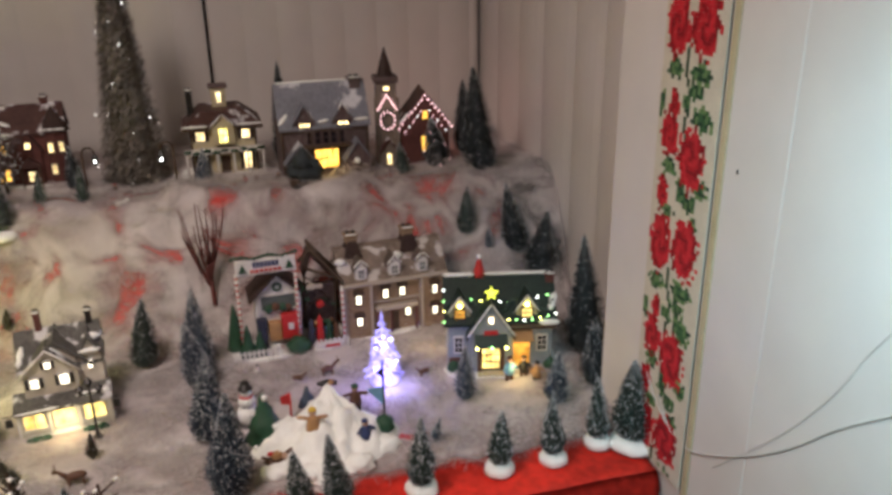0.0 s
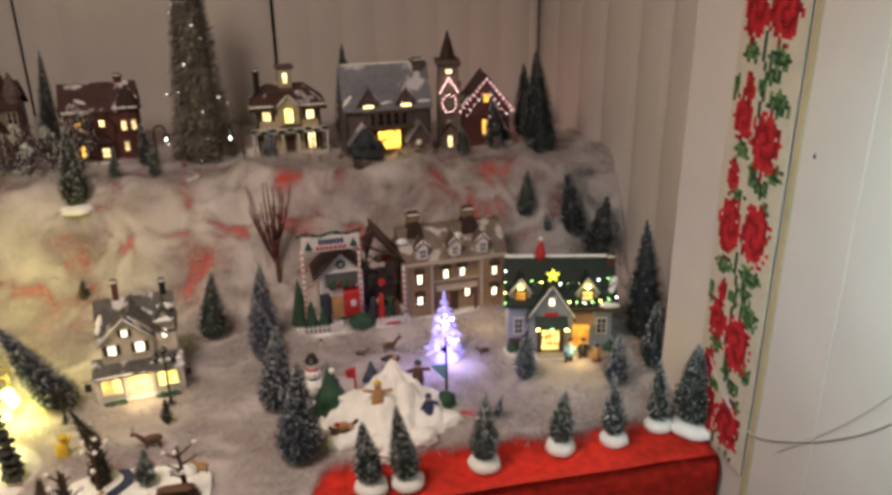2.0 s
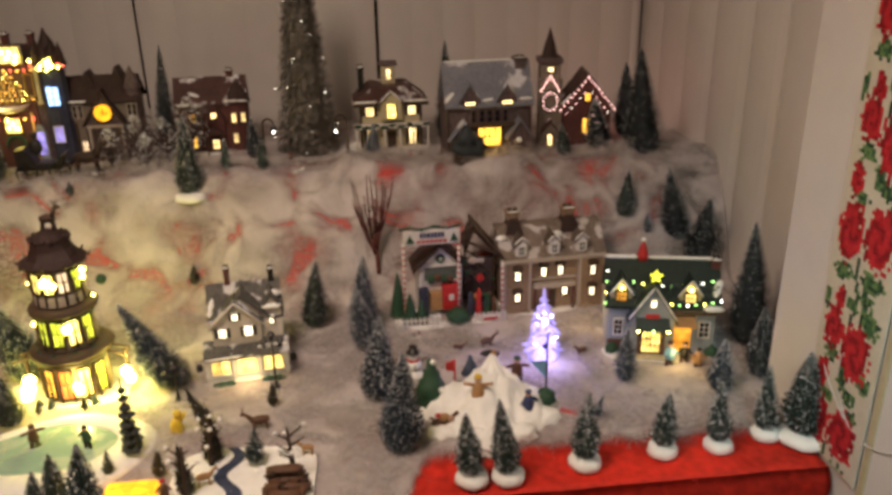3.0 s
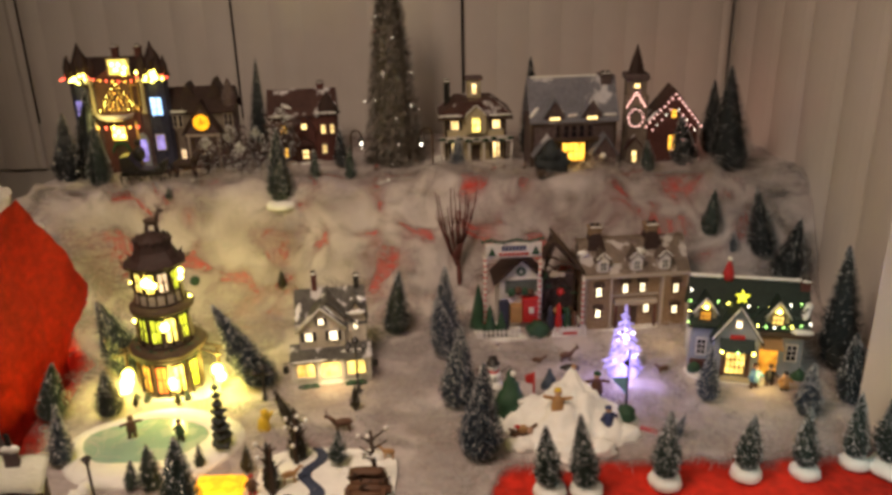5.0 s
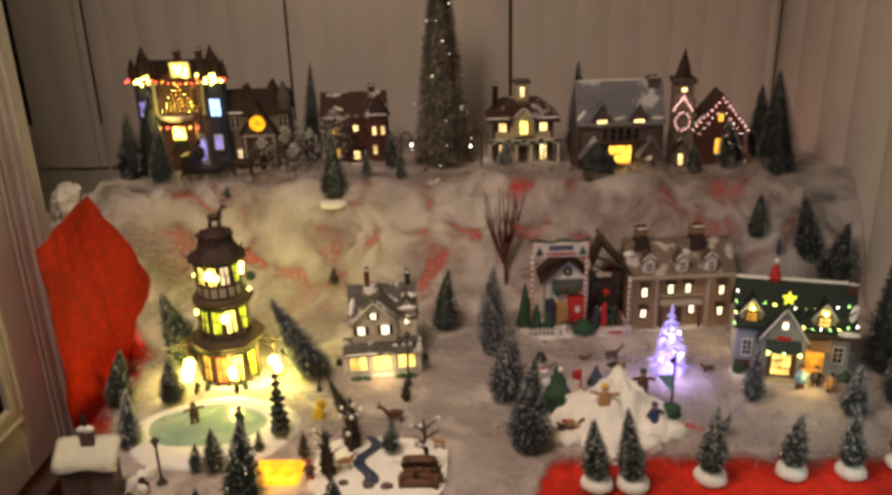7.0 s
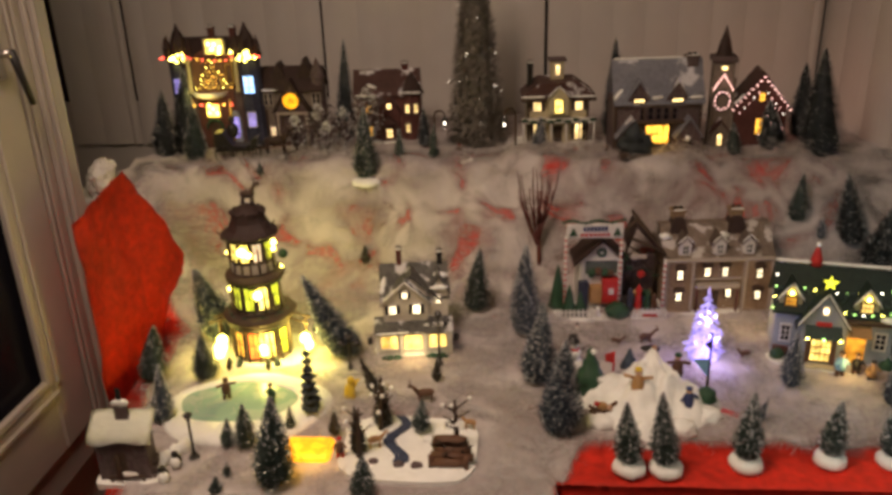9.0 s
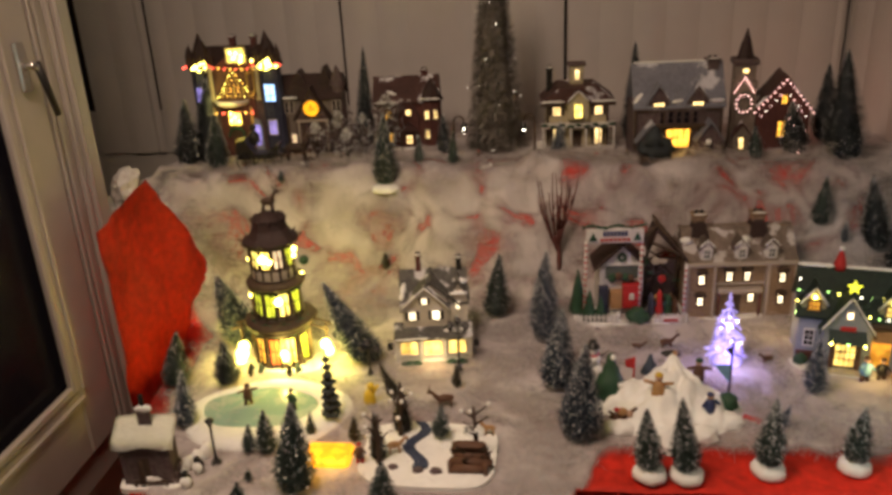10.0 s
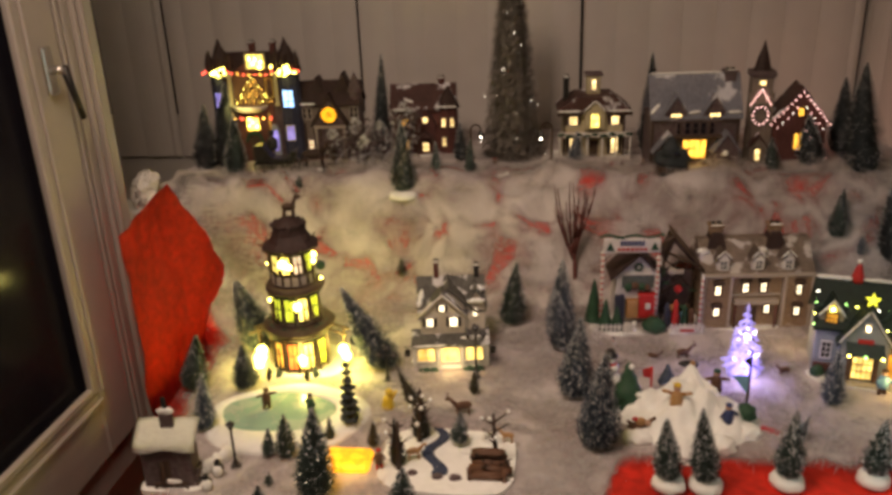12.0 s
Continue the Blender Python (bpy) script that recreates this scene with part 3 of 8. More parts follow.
def red_cloth():
    c = thing("red_cloth", "bright red crushed velvet cloth draped over the tables", "cloth", 0, 0, 0)

    def height(x, y):
        return lie(x, y) - 0.006 + max(0.0, puff(x, y) - 0.016) + 0.003 * noise.noise((x * 9, y * 9, 1.0))
    bm = B()
    sheet(bm, steps(-1.0, 0.645, 0.02), steps(0.86, 2.44, 0.02), height, lambda x, y: y < front(x) or (y < 1.64 and x < left_edge(y)))
    bmesh.ops.solidify(bm, geom=bm.faces[:], thickness=0.003)
    part("top_cloth", bm, "red_velvet", c)
    # the drop in front of the right-hand table
    bm = B()
    rows = []
    for k in range(22):
        u = k / 21
        row = []
        for x in steps(-0.075, 0.645, 0.012):
            fold = 0.010 * u * math.sin(x * 34 + 2 * noise.noise((x * 5, 0, 2))) + 0.005 * noise.noise((x * 22, u * 9, 3))
            out = 0.016 * math.sin(min(1, u * 9) * math.pi / 2)
            z = LOW - 0.004 - 0.46 * u ** 1.15
            row.append(bm.verts.new((x, 1.0 - out - fold * min(1, u * 5), z + 0.002 * noise.noise((x * 12, 4, 1)))))
        rows.append(row)
    for a, b in zip(rows, rows[1:]):
        for i in range(len(a) - 1):
            bm.faces.new((a[i], b[i], b[i + 1], a[i + 1])).smooth = True
    bmesh.ops.solidify(bm, geom=bm.faces[:], thickness=0.003)
    part("front_drop", bm, "red_velvet", c)
    # the short drop where the left-hand table stands further out
    bm = B()
    rows = [[bm.verts.new((-0.07 + 0.012 * math.sin(min(1, u * 9) * math.pi / 2) + 0.006 * u * math.sin(y * 60), y, LOW - 0.004 - 0.46 * u)) for y in steps(0.86, 1.0, 0.014)] for u in [k / 12 for k in range(13)]]
    for a, b in zip(rows, rows[1:]):
        for i in range(len(a) - 1):
            bm.faces.new((a[i], b[i], b[i + 1], a[i + 1])).smooth = True
    bmesh.ops.solidify(bm, geom=bm.faces[:], thickness=0.003)
    part("corner_drop", bm, "red_velvet", c)
    # the drop at the left-hand end of the lower table
    bm = B()
    rows = [[bm.verts.new((left_edge(y) + 0.05, y, LOW - 0.003)) for y in steps(0.86, 1.62, 0.015)]]
    rows += [[bm.verts.new((left_edge(y) - 0.02 - 0.02 * u + 0.012 * u * math.sin(y * 40), y, LOW - 0.004 - 0.45 * u)) for y in steps(0.86, 1.62, 0.015)] for u in [k / 10 for k in range(11)]]
    for a, b in zip(rows, rows[1:]):
        for i in range(len(a) - 1):
            bm.faces.new((a[i], b[i], b[i + 1], a[i + 1])).smooth = True
    bmesh.ops.solidify(bm, geom=bm.faces[:], thickness=0.003)
    part("end_drop", bm, "red_velvet", c)
    # the sheet that hangs at the left-hand end
    bm = B()
    rows = []
    for k in range(25):
        u = k / 24
        row = []
        for j in range(25):
            v = j / 24
            y = 1.318 + (0.19 + 0.30 * u) * v
            top = 0.935 + 0.055 * v
            z = top + (0.50 - top) * u
            x = -1.005 + 0.03 * u * (1 - v) * 0.5 + 0.02 * noise.noise((y * 11, z * 5, 5)) + 0.009 * noise.noise((y * 30, z * 16, 6)) + 0.085 * v * v * (0.45 + 0.55 * u)
            row.append(bm.verts.new((x, y, z)))
        rows.append(row)
    for a, b in zip(rows, rows[1:]):
        for i in range(len(a) - 1):
            bm.faces.new((a[i], b[i], b[i + 1], a[i + 1])).smooth = True
    bmesh.ops.solidify(bm, geom=bm.faces[:], thickness=0.003)
    part("side_drop", bm, "red_velvet", c)


red_cloth()


def batting_edge(x, y):
    """How far a spot lies inside the torn edge of the batting; below nought it is bare."""
    k = min(1.0, max(0.0, (x + 0.115) / 0.1))
    k = k * k * (3 - 2 * k)
    ahead = y - (0.885 + 0.205 * k + 0.022 * noise.noise((x * 8, 2, 2)) + 0.012 * noise.noise((x * 27, 5, 2)) + (0.05 if x < -0.8 and y < 1.1 else 0))
    side = x - left_edge(y) - 0.02 * noise.noise((y * 12, 3, 1)) if y < 1.64 else 1.0
    if y < 1.0 and x > -0.082:
        return -1.0
    return min(ahead, side)


# moulded pieces and houses that stand clear of the loose batting: centre and half sizes
CLEAR = ((-0.655, 1.195, 0.17, 0.14), (0.10, 1.215, 0.155, 0.12), (-0.325, 1.075, 0.135, 0.115), (-0.502, 1.062, 0.06, 0.05), (-0.795, 1.0, 0.09, 0.09),
         (-0.684, 1.42, 0.12, 0.10), (-0.355, 1.47, 0.11, 0.11), (0.083, 1.66, 0.14, 0.10), (0.325, 1.69, 0.15, 0.10), (0.50, 1.42, 0.13, 0.12), (0.25, 1.41, 0.05, 0.05), (0.52, 1.34, 0.06, 0.05))


def loose(x, y):
    """How thick the loose top wisps of the batting lie, 0 to 1."""
    k = min(1.0, max(0.0, batting_edge(x, y) / 0.05 + 0.35))
    for cx, cy, a, b in CLEAR:
        d = math.hypot((x - cx) / a, (y - cy) / b)
        k *= min(1.0, max(0.0, (d - 0.85) / 0.4))
    k *= 1 - 0.62 * math.exp(-((y - 1.83) / 0.12) ** 2)
    if y > 1.95:
        k *= max(0.0, 1 - (y - 1.95) / 0.08)
    return k


def cotton():
    def height(x, y):
        return lie(x, y) + puff(x, y) - 0.004
    bm = B()

    def gap(x, y):
        return batting_edge(x, y) < 0
    sheet(bm, steps(-1.12, 0.802, 0.011), steps(0.87, 2.46, 0.011), height, gap)
    c = part("cotton_batting", bm, "cotton")
    layer = c.data.attributes.new("thinness", "FLOAT", "POINT")
    layer.data.foreach_set("value", [min(1.0, 0.32 + math.exp(-((v.co.y - 1.84) / 0.14) ** 2) + 0.6 * max(0.0, 1 - batting_edge(v.co.x, v.co.y) / 0.05)) for v in c.data.vertices])
    fray = c.data.attributes.new("fray", "FLOAT", "POINT")
    fray.data.foreach_set("value", [min(1.0, max(0.0, 1.15 - batting_edge(v.co.x, v.co.y) / 0.034)) for v in c.data.vertices])
    tagged(c, "fluffy white cotton batting laid as snow over red cloth", "cotton batting", kind="stuff")
    # loose wisps over it, in thin layers
    for k in range(1, 3):
        bm = B()

        def wisp(x, y):
            on_slope = math.exp(-((y - 1.83) / 0.14) ** 2)
            return height(x, y) + k * (0.006 + 0.004 * on_slope) * (0.4 + 1.2 * abs(noise.noise((x * 13, y * 13, 20.0 + k * 0.25))))
        sheet(bm, steps(-1.05, 0.78, 0.015), steps(0.87, 2.02, 0.015), wisp, lambda x, y: batting_edge(x, y) < -0.018 or loose(x, y) < 0.01)
        w = part("cotton_wisps", bm, "wisps")
        shade = w.data.attributes.new("looseness", "FLOAT", "POINT")
        shade.data.foreach_set("value", [loose(v.co.x, v.co.y) * (0.95 if k == 1 else 0.75 * max(0.0, 1 - 1.4 * math.exp(-((v.co.y - 1.83) / 0.13) ** 2))) for v in w.data.vertices])
        tagged(w, "thin hazy wisps of white cotton over the batting", "cotton batting", kind="stuff")
    # loose fibres standing off the surface
    rng = random.Random(5)
    verts, faces = [], []
    for i in range(8000):
        x = rng.uniform(-1.05, 0.77)
        y = rng.choice((rng.uniform(0.9, 1.66), rng.uniform(0.9, 1.66), rng.uniform(1.93, 2.45)))
        if gap(x, y):
            continue
        z = height(x, y) + rng.uniform(-0.002, 0.004)
        a = rng.uniform(0, 6.28)
        length = rng.uniform(0.012, 0.04)
        w = rng.uniform(0.0002, 0.00045)
        bend = rng.uniform(-1.2, 1.2)
        lift = rng.uniform(0.05, 0.3)
        base = len(verts)
        px, py = x, y
        for k in range(4):
            u = k / 3
            aa = a + bend * u
            rise = lift * length * math.sin(u * math.pi) * 0.8
            zz = max(z + rise + (lie(px, py) - lie(x, y)), height(px, py) + 0.0005)
            verts.append((px - w * math.sin(aa), py + w * math.cos(aa), zz))
            verts.append((px + w * math.sin(aa), py - w * math.cos(aa), zz + w))
            px += length / 3 * math.cos(aa)
            py += length / 3 * math.sin(aa)
        for k in range(3):
            j = base + 2 * k
            faces.append((j, j + 1, j + 3, j + 2))
    # pulled tufts of curled fibre along the slope and round the feet of things
    spots = [(-0.935 + 0.012 * k % 3, 1.57 + 0.009 * k, 0.95 - 0.024 * k) for k in range(14)]
    for i in range(300 + len(spots)):
        x = rng.uniform(-1.0, 0.74)
        y = rng.uniform(1.68, 1.98) if i < 200 else rng.uniform(1.1, 1.7)
        if i < 300 and gap(x, y):
            continue
        rad = rng.uniform(0.015, 0.04) if i < 200 else rng.uniform(0.012, 0.024)
        c0 = Vector((x, y, height(x, y)))
        if i >= 300:
            c0, rad = Vector(spots[i - 300]), 0.035
        for j in range(90):
            a, b = rng.uniform(0, 6.283), rng.uniform(-0.1, 1.0)
            rr = rad * rng.random() ** 0.5
            p = c0 + Vector((rr * math.cos(a) * 1.5, rr * math.sin(a), abs(rr * b) * 0.7))
            d = rng.uniform(0, 6.283)
            w = rng.uniform(0.0002, 0.0005)
            base = len(verts)
            for k in range(4):
                dd = d + k * rng.uniform(-0.9, 0.9)
                verts.append((p.x - w * math.sin(dd), p.y + w * math.cos(dd), p.z))
                verts.append((p.x + w * math.sin(dd), p.y - w * math.cos(dd), p.z + w))
                p = p + Vector((math.cos(dd), math.sin(dd), rng.uniform(-0.4, 0.4))) * rad * 0.22
                p.z = max(p.z, height(p.x, p.y) + 0.0006)
            for k in range(3):
                q = base + 2 * k
                faces.append((q, q + 1, q + 3, q + 2))
    me = bpy.data.meshes.new("cotton_fibres")
    me.from_pydata(verts, [], faces)
    me.materials.append(MATS["fluff"])
    tagged(new("cotton_fibres", me), "loose wispy white fibres on the cotton snow", "cotton fibres", kind="stuff")


cotton()


# ---- trees ----
TREE_LABEL = {
    "f": "frosted green bottle-brush tree on a white snowy base",
    "n": "blue-grey frosted bottle-brush tree in the cotton snow",
    "d": "dark bottle-brush tree standing in the cotton snow",
    "g": "green bottle-brush tree standing in the cotton snow",
    "k": "small brownish bottle-brush tree in the cotton snow",
}
NEEDLE = {"f": "needle_green", "n": "needle_navy", "d": "needle_dark", "g": "needle_green", "k": "needle_brown"}
tree_count = 0


def bristles(rng, h, r, lean, z0, count, width, up=0.25, full=0.16):
    """Stiff thin bristles round a leaning stem, longest near the foot."""
    verts, faces = [], []
    for i in range(count):
        u = rng.random() ** 1.25
        taper = (1 - u) ** 0.85 * min(1.0, 0.62 + u / full * 0.38)
        length = r * (taper + 0.05) * rng.uniform(0.68, 1.16)
        a = rng.uniform(0, 2 * math.pi)
        z = z0 + (h - z0) * u * 0.97
        cx = lean * (z / h)
        dx, dy = math.cos(a), math.sin(a)
        tip = (cx + dx * length, dy * length, z + up * length + rng.uniform(-0.1, 0.15) * length)
        b = len(verts)
        verts += [(cx - dy * width, dx * width, z - width), (cx + dy * width, -dx * width, z + width),
                  (tip[0] + dy * width * 0.6, tip[1] - dx * width * 0.6, tip[2]), (tip[0] - dy * width * 0.6, tip[1] + dx * width * 0.6, tip[2])]
        faces.append((b, b + 1, b + 2, b + 3))
    return verts, faces


def raw(name, verts, faces, material, parent):
    me = bpy.data.meshes.new(name)
    me.from_pydata(verts, [], faces)
    me.materials.append(MATS[material])
    ob = new(name, me)
    ob.parent = parent
    return ob


def tree(x, y, z, h, r, lean, style, lights=0, bulb="bulb_speck", name="bottle_brush_tree", label=""):
    global tree_count
    tree_count += 1
    rng = random.Random(tree_count)
    r *= 1.08
    zz = z + (puff(x, y) * 0.5 if style != "f" else 0.0)
    t = thing(name, label or TREE_LABEL[style], "miniature tree", x, y, zz - 0.002, rng.uniform(-8, 8), group="miniature bottle-brush trees")
    foot = 0.020 if style == "f" else 0.008
    bm = B()
    rod(bm, (0, 0, 0), (lean, 0, h * 0.98), 0.0025, 0.0008, 5)
    part("stem", bm, "bark", t)
    # dense inner brush
    bm = B()
    n = 14
    prof = [(r * 0.3, foot), (r * 0.55, foot + 0.03 * h), (r * 0.62, foot + 0.14 * h), (r * 0.46, 0.4 * h), (r * 0.27, 0.68 * h), (r * 0.08, 0.9 * h), (0.0006, 0.985 * h)]
    lathe(bm, prof, n, wobble=0.22, seed=tree_count)
    for v in bm.verts:
        v.co.x += lean * v.co.z / h
    brush = part("brush", bm, NEEDLE[style], t)
    count = int(min(3600, max(320, 90000 * h * r * 5)))
    verts, faces = bristles(rng, h, r, lean, foot, count, 0.0010)
    raw("bristles", verts, faces, NEEDLE[style], brush)
    # frosted tips
    amount = {"f": 1300, "n": 1700, "d": 800, "g": 750, "k": 260}[style]
    amount = int(amount * min(1.4, h * r / 0.0045))
    verts, faces = [], []
    for i in range(max(10, amount)):
        u = rng.random() ** 1.1
        rad = r * ((1 - u) ** 0.85 * min(1.0, 0.62 + u / 0.16 * 0.38) + 0.04) * rng.uniform(0.82, 1.03)
        a = rng.uniform(0, 6.283)
        zc = foot + (h - foot) * u * 0.97 + 0.25 * rad
        c = Vector((lean * zc / h + rad * math.cos(a), rad * math.sin(a), min(zc, h)))
        s = rng.uniform(0.0007, 0.0021)
        b = len(verts)
        for k in range(3):
            d = Vector((rng.uniform(-1, 1), rng.uniform(-1, 1), rng.uniform(-1, 1)))
            verts.append(tuple(c + d * s * 1.4))
        faces.append((b, b + 1, b + 2))
    raw("frost", verts, faces, "frost", brush)
    if style == "f":
        bm = B()
        lathe(bm, [(r * 0.85, 0.0), (r * 1.02, 0.003), (r * 1.0, 0.011), (r * 0.8, 0.019), (r * 0.3, 0.023)], 18, wobble=0.12, seed=tree_count)
        part("base", bm, "snow", t, "white flocked snow base")
    if lights:
        for i in range(lights):
            u = (i + 0.5) / lights * 0.9
            rad = r * ((1 - u) ** 0.85 * min(1.0, 0.62 + u / 0.16 * 0.38) + 0.03)
            a = -math.pi / 2 + math.radians(80) * math.sin(i * 2.4)
            zc = foot + (h - foot) * u * 0.97
            ball(bm := B(), lean * zc / h + rad * math.cos(a), rad * math.sin(a), zc, 0.0012, sub=1)
            part("bulb", bm, bulb, t)
    return t


def trees():
    # along the red front edge
    tree(0.047, 1.040, 0.600, 0.133, 0.026, -0.010, "f")
    tree(0.107, 1.038, 0.600, 0.158, 0.026, -0.016, "f")
    tree(0.241, 1.056, 0.600, 0.146, 0.026, 0.002, "f")
    tree(0.382, 1.070, 0.600, 0.124, 0.024, 0.004, "f")
    tree(0.482, 1.070, 0.600, 0.138, 0.023, -0.008, "f")
    tree(0.577, 1.092, 0.600, 0.146, 0.023, -0.007, "f")
    tree(0.640, 1.075, 0.600, 0.176, 0.041, -0.010, "f", label="broad heavily frosted bottle-brush tree on a white base")
    # round the lower houses
    tree(0.291, 1.169, 0.600, 0.057, 0.011, 0.015, "n")
    tree(0.390, 1.298, 0.600, 0.123, 0.025, 0.001, "n")
    tree(0.557, 1.232, 0.600, 0.116, 0.028, 0.000, "n")
    tree(0.700, 1.405, 0.600, 0.285, 0.049, -0.018, "d")
    tree(0.662, 1.270, 0.600, 0.157, 0.036, -0.013, "d")
    tree(-0.118, 1.569, 0.600, 0.195, 0.036, 0.004, "n")
    tree(-0.109, 1.500, 0.600, 0.152, 0.036, -0.025, "n")
    tree(-0.096, 1.305, 0.600, 0.181, 0.038, 0.009, "n")
    tree(-0.063, 1.135, 0.600, 0.194, 0.040, 0.009, "n")
    tree(-0.230, 1.621, 0.600, 0.165, 0.034, 0.012, "g")
    tree(-0.790, 1.47, 0.600, 0.175, 0.050, -0.050, "n", label="broad leaning frosted bottle-brush tree beside the red cloth")
    tree(-0.772, 1.30, 0.600, 0.108, 0.030, 0.002, "d")
    tree(-0.883, 1.296, 0.600, 0.131, 0.031, 0.020, "g")
    tree(-0.800, 1.146, 0.600, 0.127, 0.023, 0.012, "n")
    tree(-0.493, 1.398, 0.600, 0.200, 0.042, -0.085, "n", label="leaning frosted bottle-brush tree beside the round tower")
    tree(-0.734, 1.330, 0.600, 0.032, 0.007, 0.002, "k")
    tree(-0.652, 1.335, 0.600, 0.032, 0.008, 0.002, "k")
    tree(-0.650, 1.071, 0.600, 0.064, 0.015, 0.005, "g")
    tree(-0.615, 1.070, 0.600, 0.095, 0.022, 0.001, "g")
    tree(-0.537, 0.972, 0.600, 0.176, 0.035, 0.010, "g", lights=16, bulb="bulb_faint", label="green bottle-brush tree wound with a string of tiny lights")
    tree(-0.551, 1.125, 0.600, 0.056, 0.011, 0.003, "g")
    tree(-0.623, 0.986, 0.600, 0.035, 0.008, 0.003, "g")
    tree(-0.625, 0.938, 0.600, 0.040, 0.012, 0.004, "g")
    tree(-0.387, 0.945, 0.600, 0.085, 0.023, 0.005, "g")
    tree(-0.466, 1.112, 0.600, 0.061, 0.013, 0.002, "k")
    tree(-0.406, 1.244, 0.600, 0.089, 0.017, -0.034, "k")
    # on the slope
    tree(-0.514, 1.755, lie(0, 1.755), 0.059, 0.014, 0.002, "k")
    tree(0.544, 1.792, lie(0, 1.792), 0.130, 0.028, 0.002, "g")
    tree(0.596, 1.774, lie(0, 1.774), 0.058, 0.016, 0.002, "n")
    tree(0.673, 1.774, lie(0, 1.774), 0.190, 0.036, -0.034, "d")
    tree(0.720, 1.742, lie(0, 1.742), 0.171, 0.042, 0.023, "d")
    # along the upper shelf
    tree(-1.048, 2.01, 0.885, 0.245, 0.044, 0.030, "d")
    tree(-1.080, 1.968, 0.885, 0.189, 0.040, 0.010, "d", lights=8, bulb="bulb_faint")
    tree(-0.973, 1.900, 0.885, 0.165, 0.035, 0.010, "g")
    tree(-1.105, 2.200, 0.885, 0.250, 0.040, 0.014, "n")
    tree(-0.620, 2.150, 0.885, 0.295, 0.034, 0.012, "d")
    tree(-0.514, 1.850, lie(0, 1.85), 0.205, 0.036, 0.003, "f")
    tree(-0.436, 1.918, 0.885, 0.085, 0.017, 0.003, "g")
    tree(-0.346, 1.917, 0.885, 0.097, 0.018, 0.002, "g")
    tree(-0.383, 2.060, 0.885, 0.115, 0.024, -0.001, "d")
    tree(-0.073, 1.952, 0.885, 0.101, 0.026, 0.003, "n")
    tree(0.141, 2.120, 0.885, 0.285, 0.040, -0.008, "d")
    tree(0.420, 1.933, 0.885, 0.091, 0.023, -0.010, "g")
    tree(0.518, 1.950, 0.885, 0.139, 0.040, -0.020, "d", lights=7, bulb="bulb_pink", label="dark bottle-brush tree with a few tiny lights before the church")
    tree(0.639, 2.095, 0.885, 0.214, 0.042, -0.014, "d")
    tree(0.617, 1.900, 0.885, 0.275, 0.056, -0.022, "d")
    tree(-0.790, 1.850, 0.86, 0.040, 0.012, 0.003, "g")


trees()


def tinsel_tree():
    t = thing("tinsel_tree", "tall grey tinsel cone tree with tiny white lights", "miniature tree", -0.242, 2.12, HIGH, 0)
    rng = random.Random(77)
    h, r = 0.52, 0.092
    bm = B()
    lathe(bm, [(r * 0.56, 0.0), (r * 0.53, 0.1), (r * 0.46, 0.22), (r * 0.35, 0.34), (r * 0.18, 0.46), (0.002, h)], 20, wobble=0.25)
    core = part("cone", bm, "tinsel", t)
    verts, faces = [], []
    for i in range(11000):
        u = rng.random() ** 1.15
        rad = r * (1 - u) ** 0.6 * rng.uniform(0.55, 0.92) + 0.003
        a = rng.uniform(0, 6.283)
        z = h * u * 0.98
        c = Vector((rad * math.cos(a) * 0.92, rad * math.sin(a) * 0.92, z))
        d = Vector((math.cos(a + rng.uniform(-1, 1)), math.sin(a + rng.uniform(-1, 1)), rng.uniform(-0.9, 0.6))).normalized() * rng.uniform(0.008, 0.022)
        w = d.cross(Vector((0.3, 0.2, 1))).normalized() * rng.uniform(0.0010, 0.0026)
        b = len(verts)
        verts += [tuple(c - w), tuple(c + w), tuple(c + d + w * 0.5), tuple(c + d - w * 0.5)]
        faces.append((b, b + 1, b + 2, b + 3))
    raw("tinsel_wrap", verts, faces, "tinsel", core)
    for i in range(20):
        u = rng.random() * 0.9
        a = rng.uniform(math.pi, 2 * math.pi)
        rad = r * (1 - u) ** 0.6 * 0.95 + 0.008
        ball(bm := B(), rad * math.cos(a), rad * math.sin(a), h * u, 0.0015 if rng.random() < 0.3 else 0.0009, sub=1)
        part("bulb", bm, "bulb_speck", t)
    return t


tinsel_tree()


def twig_tree():
    t = thing("twig_tree", "bare red-brown twig tree stuck in the cotton slope", "miniature tree", -0.076, 1.75, lie(0, 1.75) - 0.02)
    rng = random.Random(9)
    bm = B()
    rod(bm, (0, 0, 0), (-0.004, 0, 0.11), 0.0065, 0.0055)
    part("trunk", bm, "twig_red", t)
    for i in range(11):
        bm = B()
        p = Vector((-0.004 + rng.uniform(-0.003, 0.003), rng.uniform(-0.003, 0.003), 0.09 + 0.004 * i * 0.6))
        tilt = (i - 5) / 5 * 0.30 - 0.03
        tall = rng.uniform(0.14, 0.19)
        q = p
        for k in range(4):
            step = Vector((tilt * tall / 4 * (1.5 - 0.35 * k) + rng.uniform(-0.003, 0.003), rng.uniform(-0.006, 0.006), tall / 4))
            rod(bm, q, q + step, 0.0036 * (1 - 0.18 * k), 0.0036 * (1 - 0.18 * (k + 1)), 5)
            if k in (1, 2):
                side = Vector((rng.uniform(-0.02, 0.02), rng.uniform(-0.01, 0.01), rng.uniform(0.03, 0.05)))
                rod(bm, q, q + side, 0.0014, 0.0006, 4)
            q = q + step
        part("branch", bm, "twig_red", t)
    return t


twig_tree()


